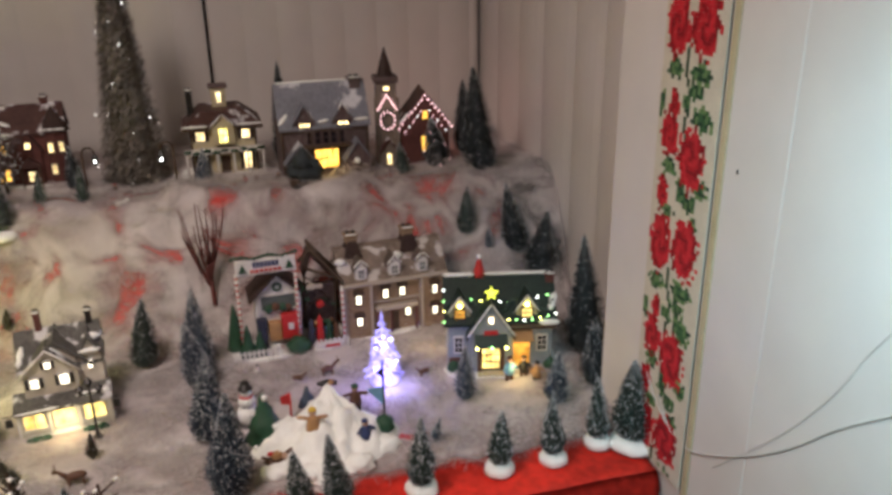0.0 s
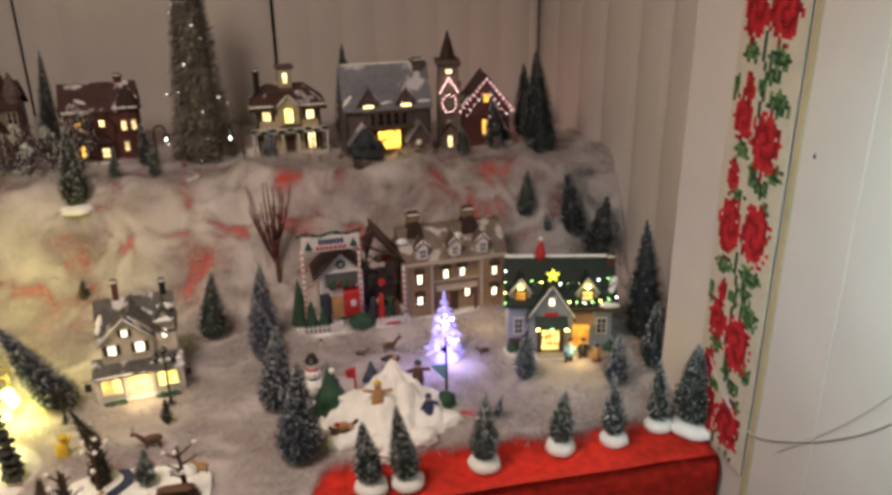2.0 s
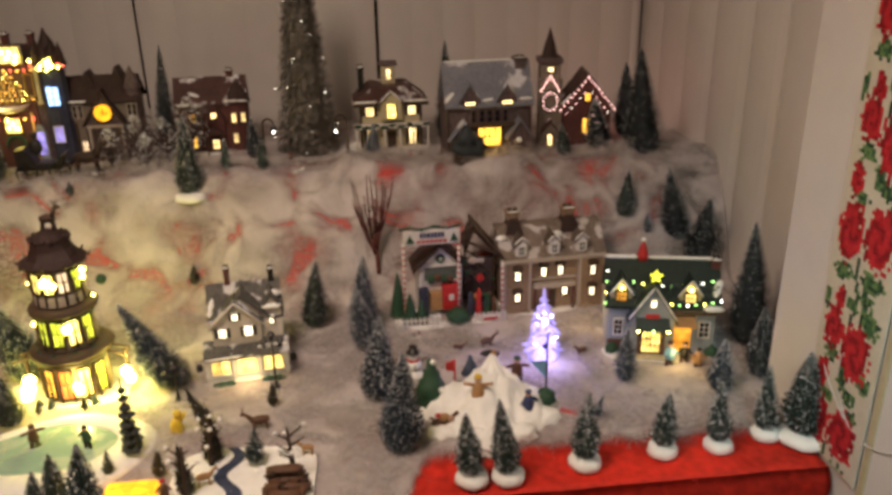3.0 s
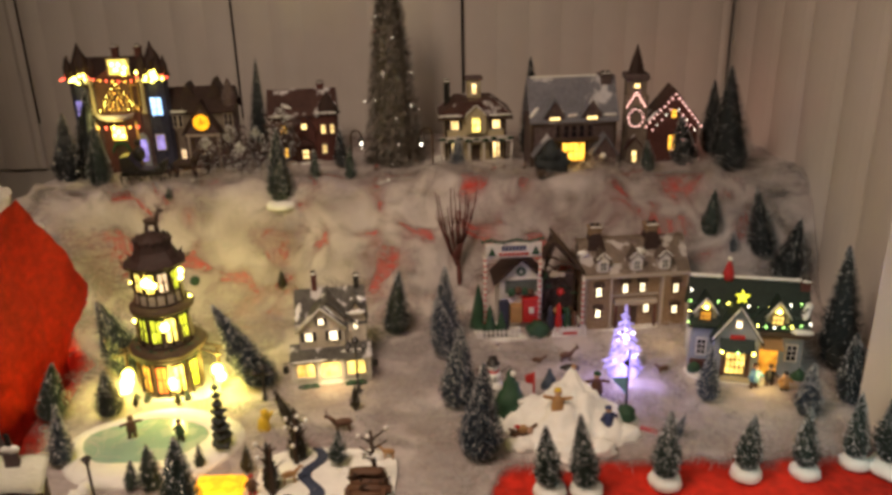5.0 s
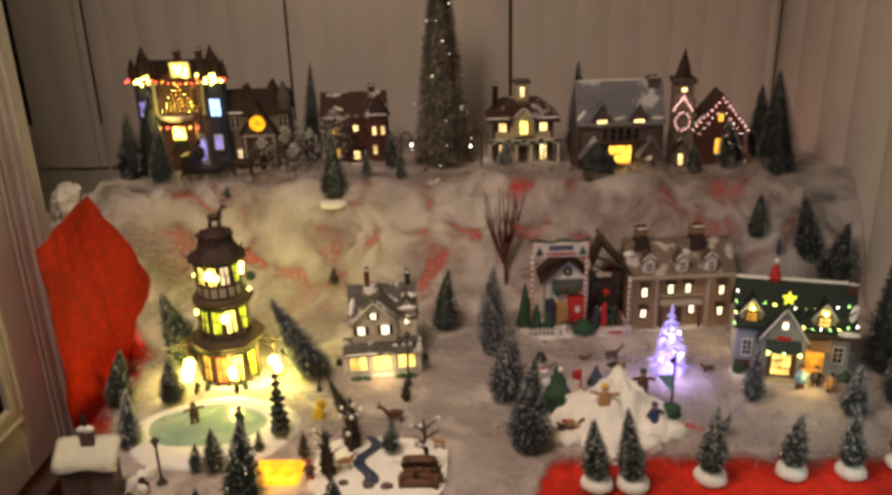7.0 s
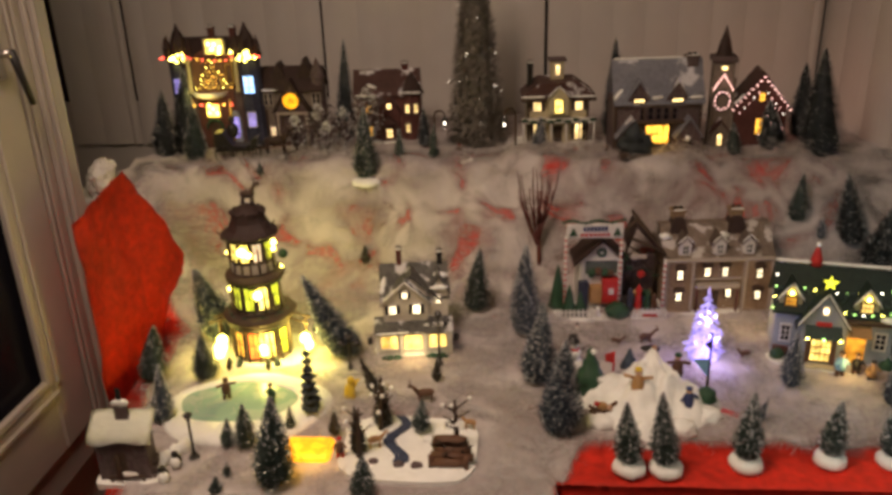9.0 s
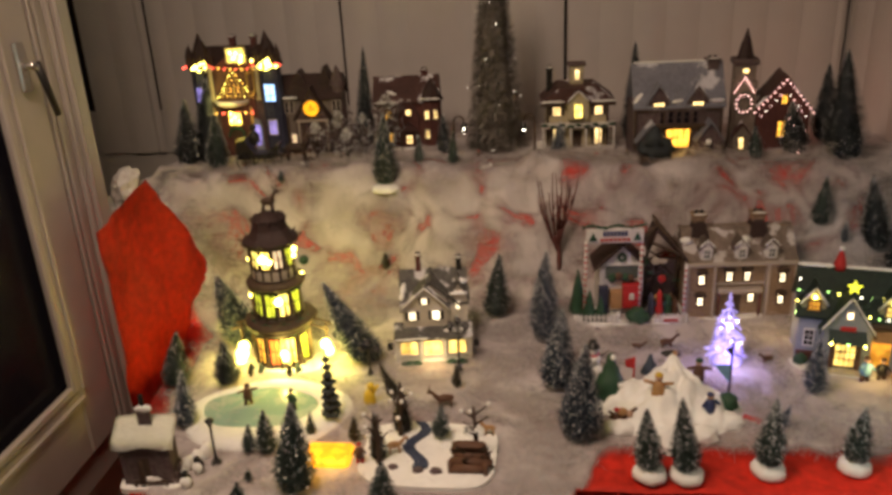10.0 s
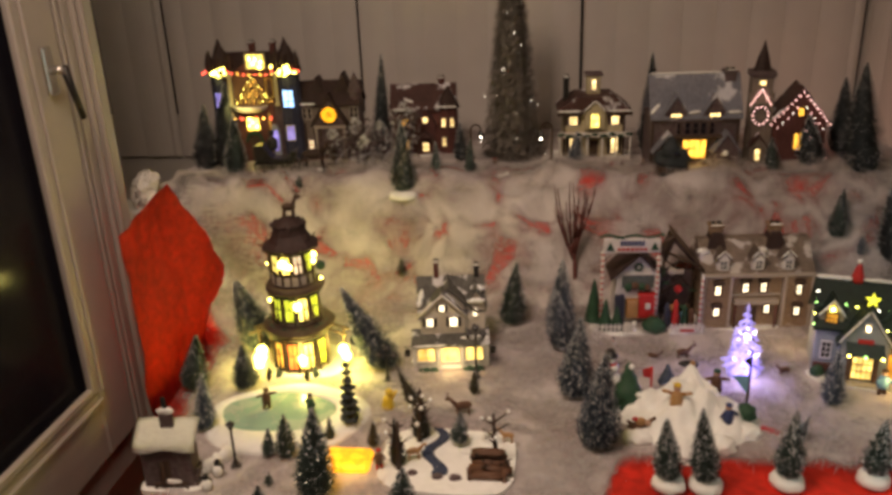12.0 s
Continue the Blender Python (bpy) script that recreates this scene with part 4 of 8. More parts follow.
def frosted_bare_tree(x, y, h, w, seed):
    t = thing("frosted_bare_tree", "bare branching tree thick with white frost", "miniature tree", x, y, HIGH, 0, group="frosted bare trees")
    rng = random.Random(seed)
    bm = B()
    rod(bm, (0, 0, 0), (0, 0, h * 0.45), 0.005, 0.0035)
    part("trunk", bm, "bark", t)
    bm = B()
    for i in range(26):
        p = Vector((0, 0, h * rng.uniform(0.22, 0.5)))
        a = rng.uniform(0, 6.283)
        q = p
        for k in range(4):
            s = Vector((math.cos(a) * w * 0.3, math.sin(a) * w * 0.3, h * rng.uniform(0.03, 0.17) * (1 if k < 3 else -0.5)))
            a += rng.uniform(-0.6, 0.6)
            rod(bm, q, q + s, 0.003 - 0.0005 * k, 0.0025 - 0.0005 * k, 4)
            q = q + s
    part("crown", bm, "stone_grey", t, "frosted grey branches")
    verts, faces = [], []
    for i in range(500):
        a, u = rng.uniform(0, 6.283), rng.random()
        rad = w * math.sqrt(rng.random()) * math.sin(math.pi * (0.2 + 0.75 * u))
        c = Vector((rad * math.cos(a), rad * math.sin(a), h * (0.15 + 0.83 * u)))
        b = len(verts)
        for k in range(3):
            verts.append(tuple(c + 0.0036 * Vector((rng.uniform(-1, 1), rng.uniform(-1, 1), rng.uniform(-1, 1)))))
        faces.append((b, b + 1, b + 2))
    raw("frost", verts, faces, "frost", t)


frosted_bare_tree(-0.540, 2.075, 0.175, 0.045, 3)
frosted_bare_tree(-0.668, 2.03, 0.142, 0.040, 4)
frosted_bare_tree(-0.640, 1.99, 0.10, 0.03, 5)
frosted_bare_tree(-0.728, 2.0, 0.115, 0.032, 6)
frosted_bare_tree(-0.60, 2.03, 0.13, 0.036, 8)


# ---- house parts ----
def window(t, x, z, w, h, y=0.0, pane="pane_warm", frame="white_paint", bars=(1, 1), shutters=""):
    """A framed window on the front (y) of a house: frame with glazing bars, and a lit pane."""
    bm = B()
    f = 0.0026
    x0, x1, z0, z1 = x - w / 2, x + w / 2, z - h / 2, z + h / 2
    inner, outer = ((x0, z0), (x1, z0), (x1, z1), (x0, z1)), ((x0 - f, z0 - f), (x1 + f, z0 - f), (x1 + f, z1 + f), (x0 - f, z1 + f))
    rings = [[bm.verts.new((u, k, v)) for u, v in loop] for loop, k in ((inner, y + 0.001), (inner, y - 0.004), (outer, y - 0.004), (outer, y + 0.001))]
    for p, q in zip(rings, rings[1:] + rings[:1]):
        for i in range(4):
            bm.faces.new((p[i], q[i], q[(i + 1) % 4], p[(i + 1) % 4]))
    bmesh.ops.recalc_face_normals(bm, faces=bm.faces)
    o = part("window", bm, frame, t)
    if shutters:
        for k in (x0 - f - w * 0.24, x1 + f + w * 0.24):
            part("shutter", box(B(), k - w * 0.22, k + w * 0.22, y - 0.0035, y + 0.001, z0 - 0.001, z1 + 0.001, 0.0004), shutters, o)
    for k in range(bars[0]):
        xm = x0 + w * (k + 1) / (bars[0] + 1)
        part("glazing_bar", box(B(), xm - 0.0007, xm + 0.0007, y - 0.0028, y - 0.0014, z0, z1), frame, o)
    for k in range(bars[1]):
        zm = z0 + h * (k + 1) / (bars[1] + 1)
        part("glazing_bar", box(B(), x0, x1, y - 0.003, y - 0.0015, zm - 0.0007, zm + 0.0007), frame, o)
    bm = B()
    box(bm, x0, x1, y - 0.0012, y + 0.001, z0, z1)
    part("pane", bm, pane, o)
    return o


def body(t, x0, x1, y0, y1, z0, z1, material, name="wall"):
    bm = B()
    box(bm, x0, x1, y0, y1, z0, z1, 0.0015)
    return part(name, bm, material, t)


def gable_body(t, x0, x1, y0, y1, z0, ze, zr, material, name="gable"):
    """A wall block whose gable faces the front."""
    bm = B()
    prism(bm, [(x0, z0), (x1, z0), (x1, ze), ((x0 + x1) / 2, zr), (x0, ze)], "y", y0, y1)
    return part(name, bm, material, t)


def roof_x(t, x0, x1, y0, y1, ze, zr, material, o=0.008, th=0.006, name="roof"):
    """A pitched roof with its ridge along x."""
    bm = B()
    ym = (y0 + y1) / 2
    drop = o * (zr - ze) / (ym - y0)
    prism(bm, [(y0 - o, ze - drop), (ym, zr), (y1 + o, ze - drop), (y1 + o, ze - drop + th), (ym, zr + th * 1.3), (y0 - o, ze - drop + th)], "x", x0 - o, x1 + o)
    bmesh.ops.subdivide_edges(bm, edges=[e for e in bm.edges if abs(e.verts[0].co.x - e.verts[1].co.x) > 0.02], cuts=9)
    for v in bm.verts:
        v.co.z += 0.0015 * noise.noise(v.co * 60)
    return part(name, bm, material, t)


def roof_y(t, x0, x1, y0, y1, ze, zr, material, o=0.006, th=0.005, name="roof"):
    """A pitched roof with its ridge running back."""
    bm = B()
    xm = (x0 + x1) / 2
    drop = o * (zr - ze) / (xm - x0)
    prism(bm, [(x0 - o, ze - drop), (xm, zr), (x1 + o, ze - drop), (x1 + o, ze - drop + th), (xm, zr + th * 1.4), (x0 - o, ze - drop + th)], "y", y0 - o, y1)
    return part(name, bm, material, t)


def snow_strip(t, p, q, r=0.004, seed=0, name="snow_edge"):
    """A soft uneven ridge of snow between two points."""
    bm = B()
    p, q = Vector(p), Vector(q)
    n = max(4, int((q - p).length / 0.008))
    rings = []
    d = (q - p).normalized()
    s = d.cross(Vector((0, 0, 1)))
    s = Vector((1, 0, 0)) if s.length < 0.1 else s.normalized()
    up = s.cross(d)
    for i in range(n + 1):
        c = p + (q - p) * i / n
        k = r * (1 + 0.45 * noise.noise((i * 0.9 + seed * 3.1, seed, 0))) * (0.35 if i in (0, n) else 1)
        rings.append([bm.verts.new(c + s * k * math.cos(a) + up * k * 0.7 * math.sin(a)) for a in [j * math.pi / 4 for j in range(8)]])
    for a, b in zip(rings, rings[1:]):
        for j in range(8):
            bm.faces.new((a[j], a[(j + 1) % 8], b[(j + 1) % 8], b[j])).smooth = True
    bm.faces.new(rings[0][::-1])
    bm.faces.new(rings[-1])
    return part(name, bm, "snow", t)


def chimney(t, x, y, z0, z1, w=0.016, material="brick_red", snow=True):
    bm = B()
    box(bm, x - w / 2, x + w / 2, y - w / 2, y + w / 2, z0, z1 - 0.006)
    box(bm, x - w * 0.62, x + w * 0.62, y - w * 0.62, y + w * 0.62, z1 - 0.006, z1, 0.001)
    c = part("chimney", bm, material, t)
    for s in (-0.24, 0.24):
        bm = B()
        rod(bm, (x + s * w, y, z1), (x + s * w, y, z1 + 0.006), w * 0.17, n=8)
        part("pot", bm, "black_iron", c)
    if snow:
        snow_strip(t, (x - w * 0.6, y - w * 0.5, z1), (x + w * 0.6, y - w * 0.5, z1), 0.003, 1)
    return c


def bulbs(t, pts, materials, r=0.0022):
    for i, p in enumerate(pts):
        bm = B()
        ball(bm, *p, r, sub=1)
        part("bulb", bm, materials[i % len(materials)], t)


def along(p, q, n, sag=0.0):
    p, q = Vector(p), Vector(q)
    return [tuple(p + (q - p) * i / (n - 1) - Vector((0, 0, sag * math.sin(math.pi * i / (n - 1))))) for i in range(n)]


def base_slab(t, x0, x1, y0, y1, h=0.008, seed=0):
    bm = B()
    cx, cy, rx, ry = (x0 + x1) / 2, (y0 + y1) / 2, (x1 - x0) / 2, (y1 - y0) / 2
    out = []
    for i in range(28):
        a = 2 * math.pi * i / 28
        k = 1 + 0.05 * noise.noise((math.cos(a) * 2 + seed, math.sin(a) * 2, seed))
        sx, sy = math.copysign(abs(math.cos(a)) ** 0.5, math.cos(a)), math.copysign(abs(math.sin(a)) ** 0.5, math.sin(a))
        out.append((cx + rx * k * sx, cy + ry * k * sy))
    prism(bm, out, "z", -0.006, h)
    return part("snow_base", bm, "snow", t)


# ---- upper shelf houses ----
def mansion():
    t = thing("light_strung_mansion", "towered mansion model strung with bright yellow and red lights", "model house", -0.964, 2.075, HIGH - 0.002, 2)
    rng = random.Random(21)
    base_slab(t, -0.125, 0.125, -0.02, 0.12, seed=1)
    body(t, -0.075, 0.075, 0.0, 0.10, 0, 0.25, "stone_grey")
    gable_body(t, -0.05, 0.055, -0.006, 0.06, 0.0, 0.262, 0.30, "brick_red", "centre_bay")
    roof_x(t, -0.075, 0.075, 0.0, 0.1, 0.25, 0.305, "roof_plain")
    for s in (-1, 1):
        bm = B()
        lathe(bm, [(0.034, 0), (0.034, 0.25), (0.037, 0.252), (0.037, 0.262)], 10, s * 0.094, 0.028, 0, False)
        tw = part("turret", bm, "navy_stone", t)
        bm = B()
        lathe(bm, [(0.042, 0.26), (0.036, 0.276), (0.024, 0.296), (0.017, 0.318), (0.008, 0.334), (0.001, 0.352)], 8, s * 0.094, 0.028, 0, False, 0.3, s + 3)
        part("turret_roof", bm, "roof_plain", tw)
        for k in range(5):
            a = math.radians(-160 + 35 * k)
            bm = B()
            lathe(bm, [(0.009, 0.262), (0.009, 0.285), (0.010, 0.287), (0.0006, 0.318 + 0.008 * (k % 2))], 6, s * 0.094 + 0.034 * math.cos(a), 0.028 + 0.034 * math.sin(a), 0, False)
            part("pinnacle", bm, "roof_plain", tw)
        chimney(t, 0.025 + s * 0.030, 0.05, 0.27, 0.338, 0.016)
        # a heap of bulbs under each turret roof, spread to imitate their glare
        pts = [(s * 0.096 + rng.gauss(0, 0.014), -0.012 + rng.uniform(-0.004, 0.004), 0.262 + rng.gauss(0, 0.007)) for k in range(13)]
        bulbs(t, pts, ["bulb_yellow"], 0.0042)
        bulbs(t, [(s * 0.135, -0.006, 0.262), (s * 0.126, -0.01, 0.266), (s * 0.062, -0.014, 0.266)], ["bulb_red"], 0.0034)
    window(t, 0.100, 0.187, 0.028, 0.046, -0.007, "pane_blue", "blue_paint", (1, 2))
    window(t, -0.098, 0.187, 0.018, 0.04, -0.007, "pane_violet", "blue_paint", (1, 2))
    window(t, 0.098, 0.09, 0.020, 0.038, -0.007, "pane_violet", "white_paint", (2, 2))
    window(t, -0.094, 0.09, 0.016, 0.034, -0.007, "pane_violet", "blue_paint", (1, 2))
    # lit attic front; bright balls at the middle imitate its glare
    bm = B()
    box(bm, -0.012, 0.045, -0.010, -0.005, 0.270, 0.314, 0.001)
    attic = part("attic_front", bm, "cream", t)
    for x in (0.001, 0.0165, 0.032):
        part("attic_window", box(B(), x - 0.006, x + 0.006, -0.0125, -0.010, 0.275, 0.309, 0.0008), "pane_yellow", attic, "lit yellow attic pane")
    bulbs(t, [(0.012, -0.016, 0.286), (0.02, -0.016, 0.298), (0.004, -0.016, 0.299), (0.034, -0.014, 0.29), (0.03, -0.016, 0.276)], ["bulb_yellow"], 0.0055)
    # recessed stage with its gilt ornament, framed by pale columns
    stage = part("stage_back", box(B(), -0.052, 0.062, -0.010, -0.006, 0.172, 0.258, 0.0008), "brown_paint", t, "dark amber-lit stage behind the ornament")
    for row, n, w in ((0.182, 9, 0.096), (0.193, 7, 0.072), (0.204, 7, 0.062), (0.215, 5, 0.05), (0.226, 4, 0.036), (0.238, 3, 0.022), (0.250, 1, 0.0)):
        for k in range(n):
            x = 0.003 + (w * (k / (n - 1) - 0.5) if n > 1 else 0.0) + rng.uniform(-0.002, 0.002)
            bm = B()
            if (k + n) % 2:
                ball(bm, x, -0.0145, row + rng.uniform(-0.002, 0.002), 0.0017, sub=1)
                part("bulb", bm, "bulb_amber" if k % 3 else "bulb_yellow", stage)
            else:
                lathe(bm, [(0.0032, row - 0.004), (0.0036, row), (0.001, row + 0.006)], 6, x, -0.0135, 0, False)
                part("gilt_figure", bm, "gold", stage)
    for x0, x1 in ((0.040, 0.043), (0.059, 0.062)):
        part("stage_frame", box(B(), x0, x1, -0.015, -0.010, 0.19, 0.246, 0.0006), "gold", stage)
    for z0 in (0.19, 0.243):
        part("stage_frame", box(B(), 0.0432, 0.0588, -0.015, -0.010, z0, z0 + 0.003, 0.0006), "gold", stage)
    for x in (-0.061, 0.07):
        bm = B()
        lathe(bm, [(0.007, 0.17), (0.0075, 0.174), (0.005, 0.178), (0.0046, 0.248), (0.008, 0.255), (0.008, 0.262)], 10, x, -0.012, 0)
        part("column", bm, "cream", t)
    bm = B()
    lathe(bm, [(0.03, 0.152), (0.044, 0.158), (0.052, 0.168), (0.050, 0.170), (0.03, 0.166)], 20, -0.012, 0.004, 0)
    part("balcony", bm, "white_paint", t)
    bulbs(t, along((-0.066, -0.050, 0.142), (0.056, -0.046, 0.141), 7), ["bulb_red", "bulb_amber", "bulb_red", "bulb_yellow"], 0.0036)
    bulbs(t, along((-0.05, -0.014, 0.262), (0.062, -0.014, 0.256), 8, 0.004), ["bulb_red", "bulb_amber"], 0.0026)
    window(t, -0.008, 0.118, 0.034, 0.034, -0.008, "pane_yellow", "gold", (2, 1))
    bulbs(t, [(-0.008, -0.014, 0.122), (0.003, -0.014, 0.112), (-0.019, -0.014, 0.114)], ["bulb_yellow"], 0.0044)
    part("door", box(B(), -0.022, 0.006, -0.009, -0.005, 0.0, 0.088, 0.001), "timber", t)
    bm = B()
    for i in range(9):
        a = math.pi * i / 8
        ball(bm, -0.008 + 0.022 * math.cos(a), -0.012, 0.07 + 0.022 * math.sin(a), 0.005, 0.004, 0.005, 1, 0.5, i)
    part("garland", bm, "green_paint", t)
    for x in (-0.058, 0.046):
        bm = B()
        rod(bm, (x, -0.026, 0.0), (x, -0.026, 0.152), 0.003)
        part("post", bm, "gold", t)
    bm = B()
    prism(bm, [(0.036, 0.02), (0.066, 0.02), (0.066, 0.095), (0.06, 0.112), (0.051, 0.118), (0.042, 0.112), (0.036, 0.095)], "y", -0.010, -0.006)
    arch = part("arched_door", bm, "grey_blue", t, "pale violet arched side door")
    part("arched_pane", box(B(), 0.041, 0.061, -0.0115, -0.0100, 0.04, 0.098, 0.001), "pane_violet", arch)
    snow_strip(t, (-0.08, -0.004, 0.252), (-0.055, -0.004, 0.252), 0.004, 3)


def clock_house():
    t = thing("clock_house", "brown half-timbered model house with a glowing round clock", "model house", -0.768, 2.111, HIGH - 0.002, 2)
    base_slab(t, -0.105, 0.105, -0.03, 0.11, seed=2)
    body(t, -0.088, 0.088, 0.0, 0.1, 0, 0.165, "plaster")
    roof_x(t, -0.088, 0.088, 0, 0.1, 0.165, 0.216, "roof_plain")
    gable_body(t, -0.04, 0.06, -0.018, 0.06, 0.0, 0.11, 0.185, "stone_grey", "gable_front")
    roof_y(t, -0.04, 0.06, -0.018, 0.06, 0.11, 0.188, "roof_plain", name="gable_roof")
    bm = B()
    lathe(bm, [(0.025, 0), (0.025, 0.006)], 24)
    bmesh.ops.rotate(bm, verts=bm.verts, matrix=Matrix.Rotation(math.pi / 2, 3, "X"))
    bmesh.ops.translate(bm, verts=bm.verts, vec=(0.01, -0.018, 0.137))
    rim = part("clock_rim", bm, "timber", t)
    bm = B()
    lathe(bm, [(0.0215, 0), (0.0215, 0.003)], 24)
    bmesh.ops.rotate(bm, verts=bm.verts, matrix=Matrix.Rotation(math.pi / 2, 3, "X"))
    bmesh.ops.translate(bm, verts=bm.verts, vec=(0.01, -0.0235, 0.137))
    face = part("clock_face", bm, "amber_block", rim, "glowing amber clock face")
    bm = B()
    rod(bm, (0.01, -0.0272, 0.137), (0.01, -0.0272, 0.149), 0.0008, n=4)
    rod(bm, (0.01, -0.0272, 0.137), (0.018, -0.0272, 0.133), 0.0008, n=4)
    part("pointer", bm, "timber", rim)
    bm = B()
    lathe(bm, [(0.019, 0), (0.019, 0.19), (0.024, 0.192), (0.012, 0.225), (0.001, 0.248)], 8, 0.082, 0.02, 0, False)
    part("turret", bm, "stone_grey", t)
    for x in (-0.078, -0.064, -0.05, 0.072, 0.084):
        window(t, x, 0.138, 0.008, 0.03, -0.001, "dark_night", "siding", (0, 1))
    for x in (-0.066, -0.018, 0.038, 0.078):
        bm = B()
        box(bm, x - 0.003, x + 0.003, -0.021 if -0.04 < x < 0.06 else -0.004, 0.0, 0, 0.11)
        part("timber_post", bm, "timber", t)
    window(t, -0.052, 0.045, 0.012, 0.03, -0.001, "pane_dim", "siding", (1, 1))
    window(t, 0.01, 0.05, 0.010, 0.02, -0.019, "pane_dim", "timber")
    for x in (-0.03, 0.05):
        bm = B()
        rod(bm, (x, -0.022, 0.0), (x, -0.022, 0.1), 0.003, n=6)
        part("pale_pillar", bm, "siding", t)
    part("pale_lintel", box(B(), -0.036, 0.056, -0.026, -0.019, 0.098, 0.105, 0.0008), "siding", t)
    bm = B()
    for s in (-1, 1):
        rod(bm, (0.01 + s * 0.05, -0.022, 0.105), (0.01, -0.022, 0.183), 0.0028, n=5)
    part("barge_board", bm, "timber", t)
    snow_strip(t, (-0.09, -0.008, 0.165), (-0.03, -0.008, 0.165), 0.004, 5)
    for x, h in ((-0.03, 0.236), (0.045, 0.246)):
        gable_body(t, x - 0.02, x + 0.02, 0.02, 0.08, 0.16, 0.2, h, "roof_plain", "rear_gable")


def red_house():
    t = thing("red_brick_house", "dark red brick model house with snow-flecked brown roof", "model house", -0.494, 2.150, HIGH - 0.002, 4)
    base_slab(t, -0.1, 0.1, -0.03, 0.11, seed=3)
    body(t, -0.09, 0.085, 0.0, 0.1, 0, 0.14, "brick_red")
    roof_x(t, -0.09, 0.085, 0, 0.1, 0.14, 0.195, "roof_brown")
    bm = B()
    lathe(bm, [(0.028, 0), (0.028, 0.14)], 8, 0.068, 0.012, 0, False)
    tw = part("turret", bm, "brick_red", t)
    bm = B()
    lathe(bm, [(0.036, 0.138), (0.022, 0.165), (0.001, 0.2)], 8, 0.068, 0.012, 0, False)
    part("turret_roof", bm, "roof_plain", tw)
    snow_strip(t, (0.035, -0.016, 0.145), (0.095, -0.018, 0.145), 0.004, 7)
    chimney(t, 0.05, 0.055, 0.18, 0.218, 0.018)
    for p, q in (((-0.088, 0.07), (-0.03, 0.075)), ((-0.03, 0.07), (-0.024, 0.14)), ((-0.088, 0.125), (-0.03, 0.131))):
        part("timber_rail", box(B(), p[0], q[0], -0.004, 0.001, p[1], q[1]), "timber", t)
    gable_body(t, -0.025, 0.03, -0.012, 0.05, 0.0, 0.1, 0.135, "brick_red", "gable_front")
    roof_y(t, -0.025, 0.03, -0.012, 0.05, 0.1, 0.138, "roof_brown", name="gable_roof")
    window(t, 0.003, 0.108, 0.012, 0.014, -0.013, "pane_warm", "timber")
    window(t, 0.056, 0.1, 0.009, 0.022, -0.017, "pane_warm", "cream")
    window(t, 0.08, 0.1, 0.008, 0.022, -0.014, "pane_warm", "cream")
    window(t, 0.056, 0.045, 0.009, 0.022, -0.017, "pane_warm", "cream")
    window(t, -0.055, 0.1, 0.014, 0.02, -0.001, "pane_amber", "timber")
    window(t, -0.06, 0.035, 0.022, 0.028, -0.001, "pane_amber", "timber")
    bm = B()
    prism(bm, [(-0.022, 0.058), (0.026, 0.058), (0.026, 0.062), (0.002, 0.08), (-0.022, 0.062)], "y", -0.034, -0.012)
    part("porch_roof", bm, "roof_brown", t)
    for x in (-0.019, 0.023):
        bm = B()
        rod(bm, (x, -0.031, 0), (x, -0.031, 0.058), 0.002)
        part("post", bm, "timber", t)
    window(t, 0.002, 0.03, 0.016, 0.024, -0.013, "pane_warm", "timber", (1, 1))
    snow_strip(t, (-0.095, -0.008, 0.138), (-0.03, -0.008, 0.138), 0.004, 8)
    snow_strip(t, (-0.06, 0.02, 0.165), (-0.03, 0.01, 0.155), 0.007, 9)


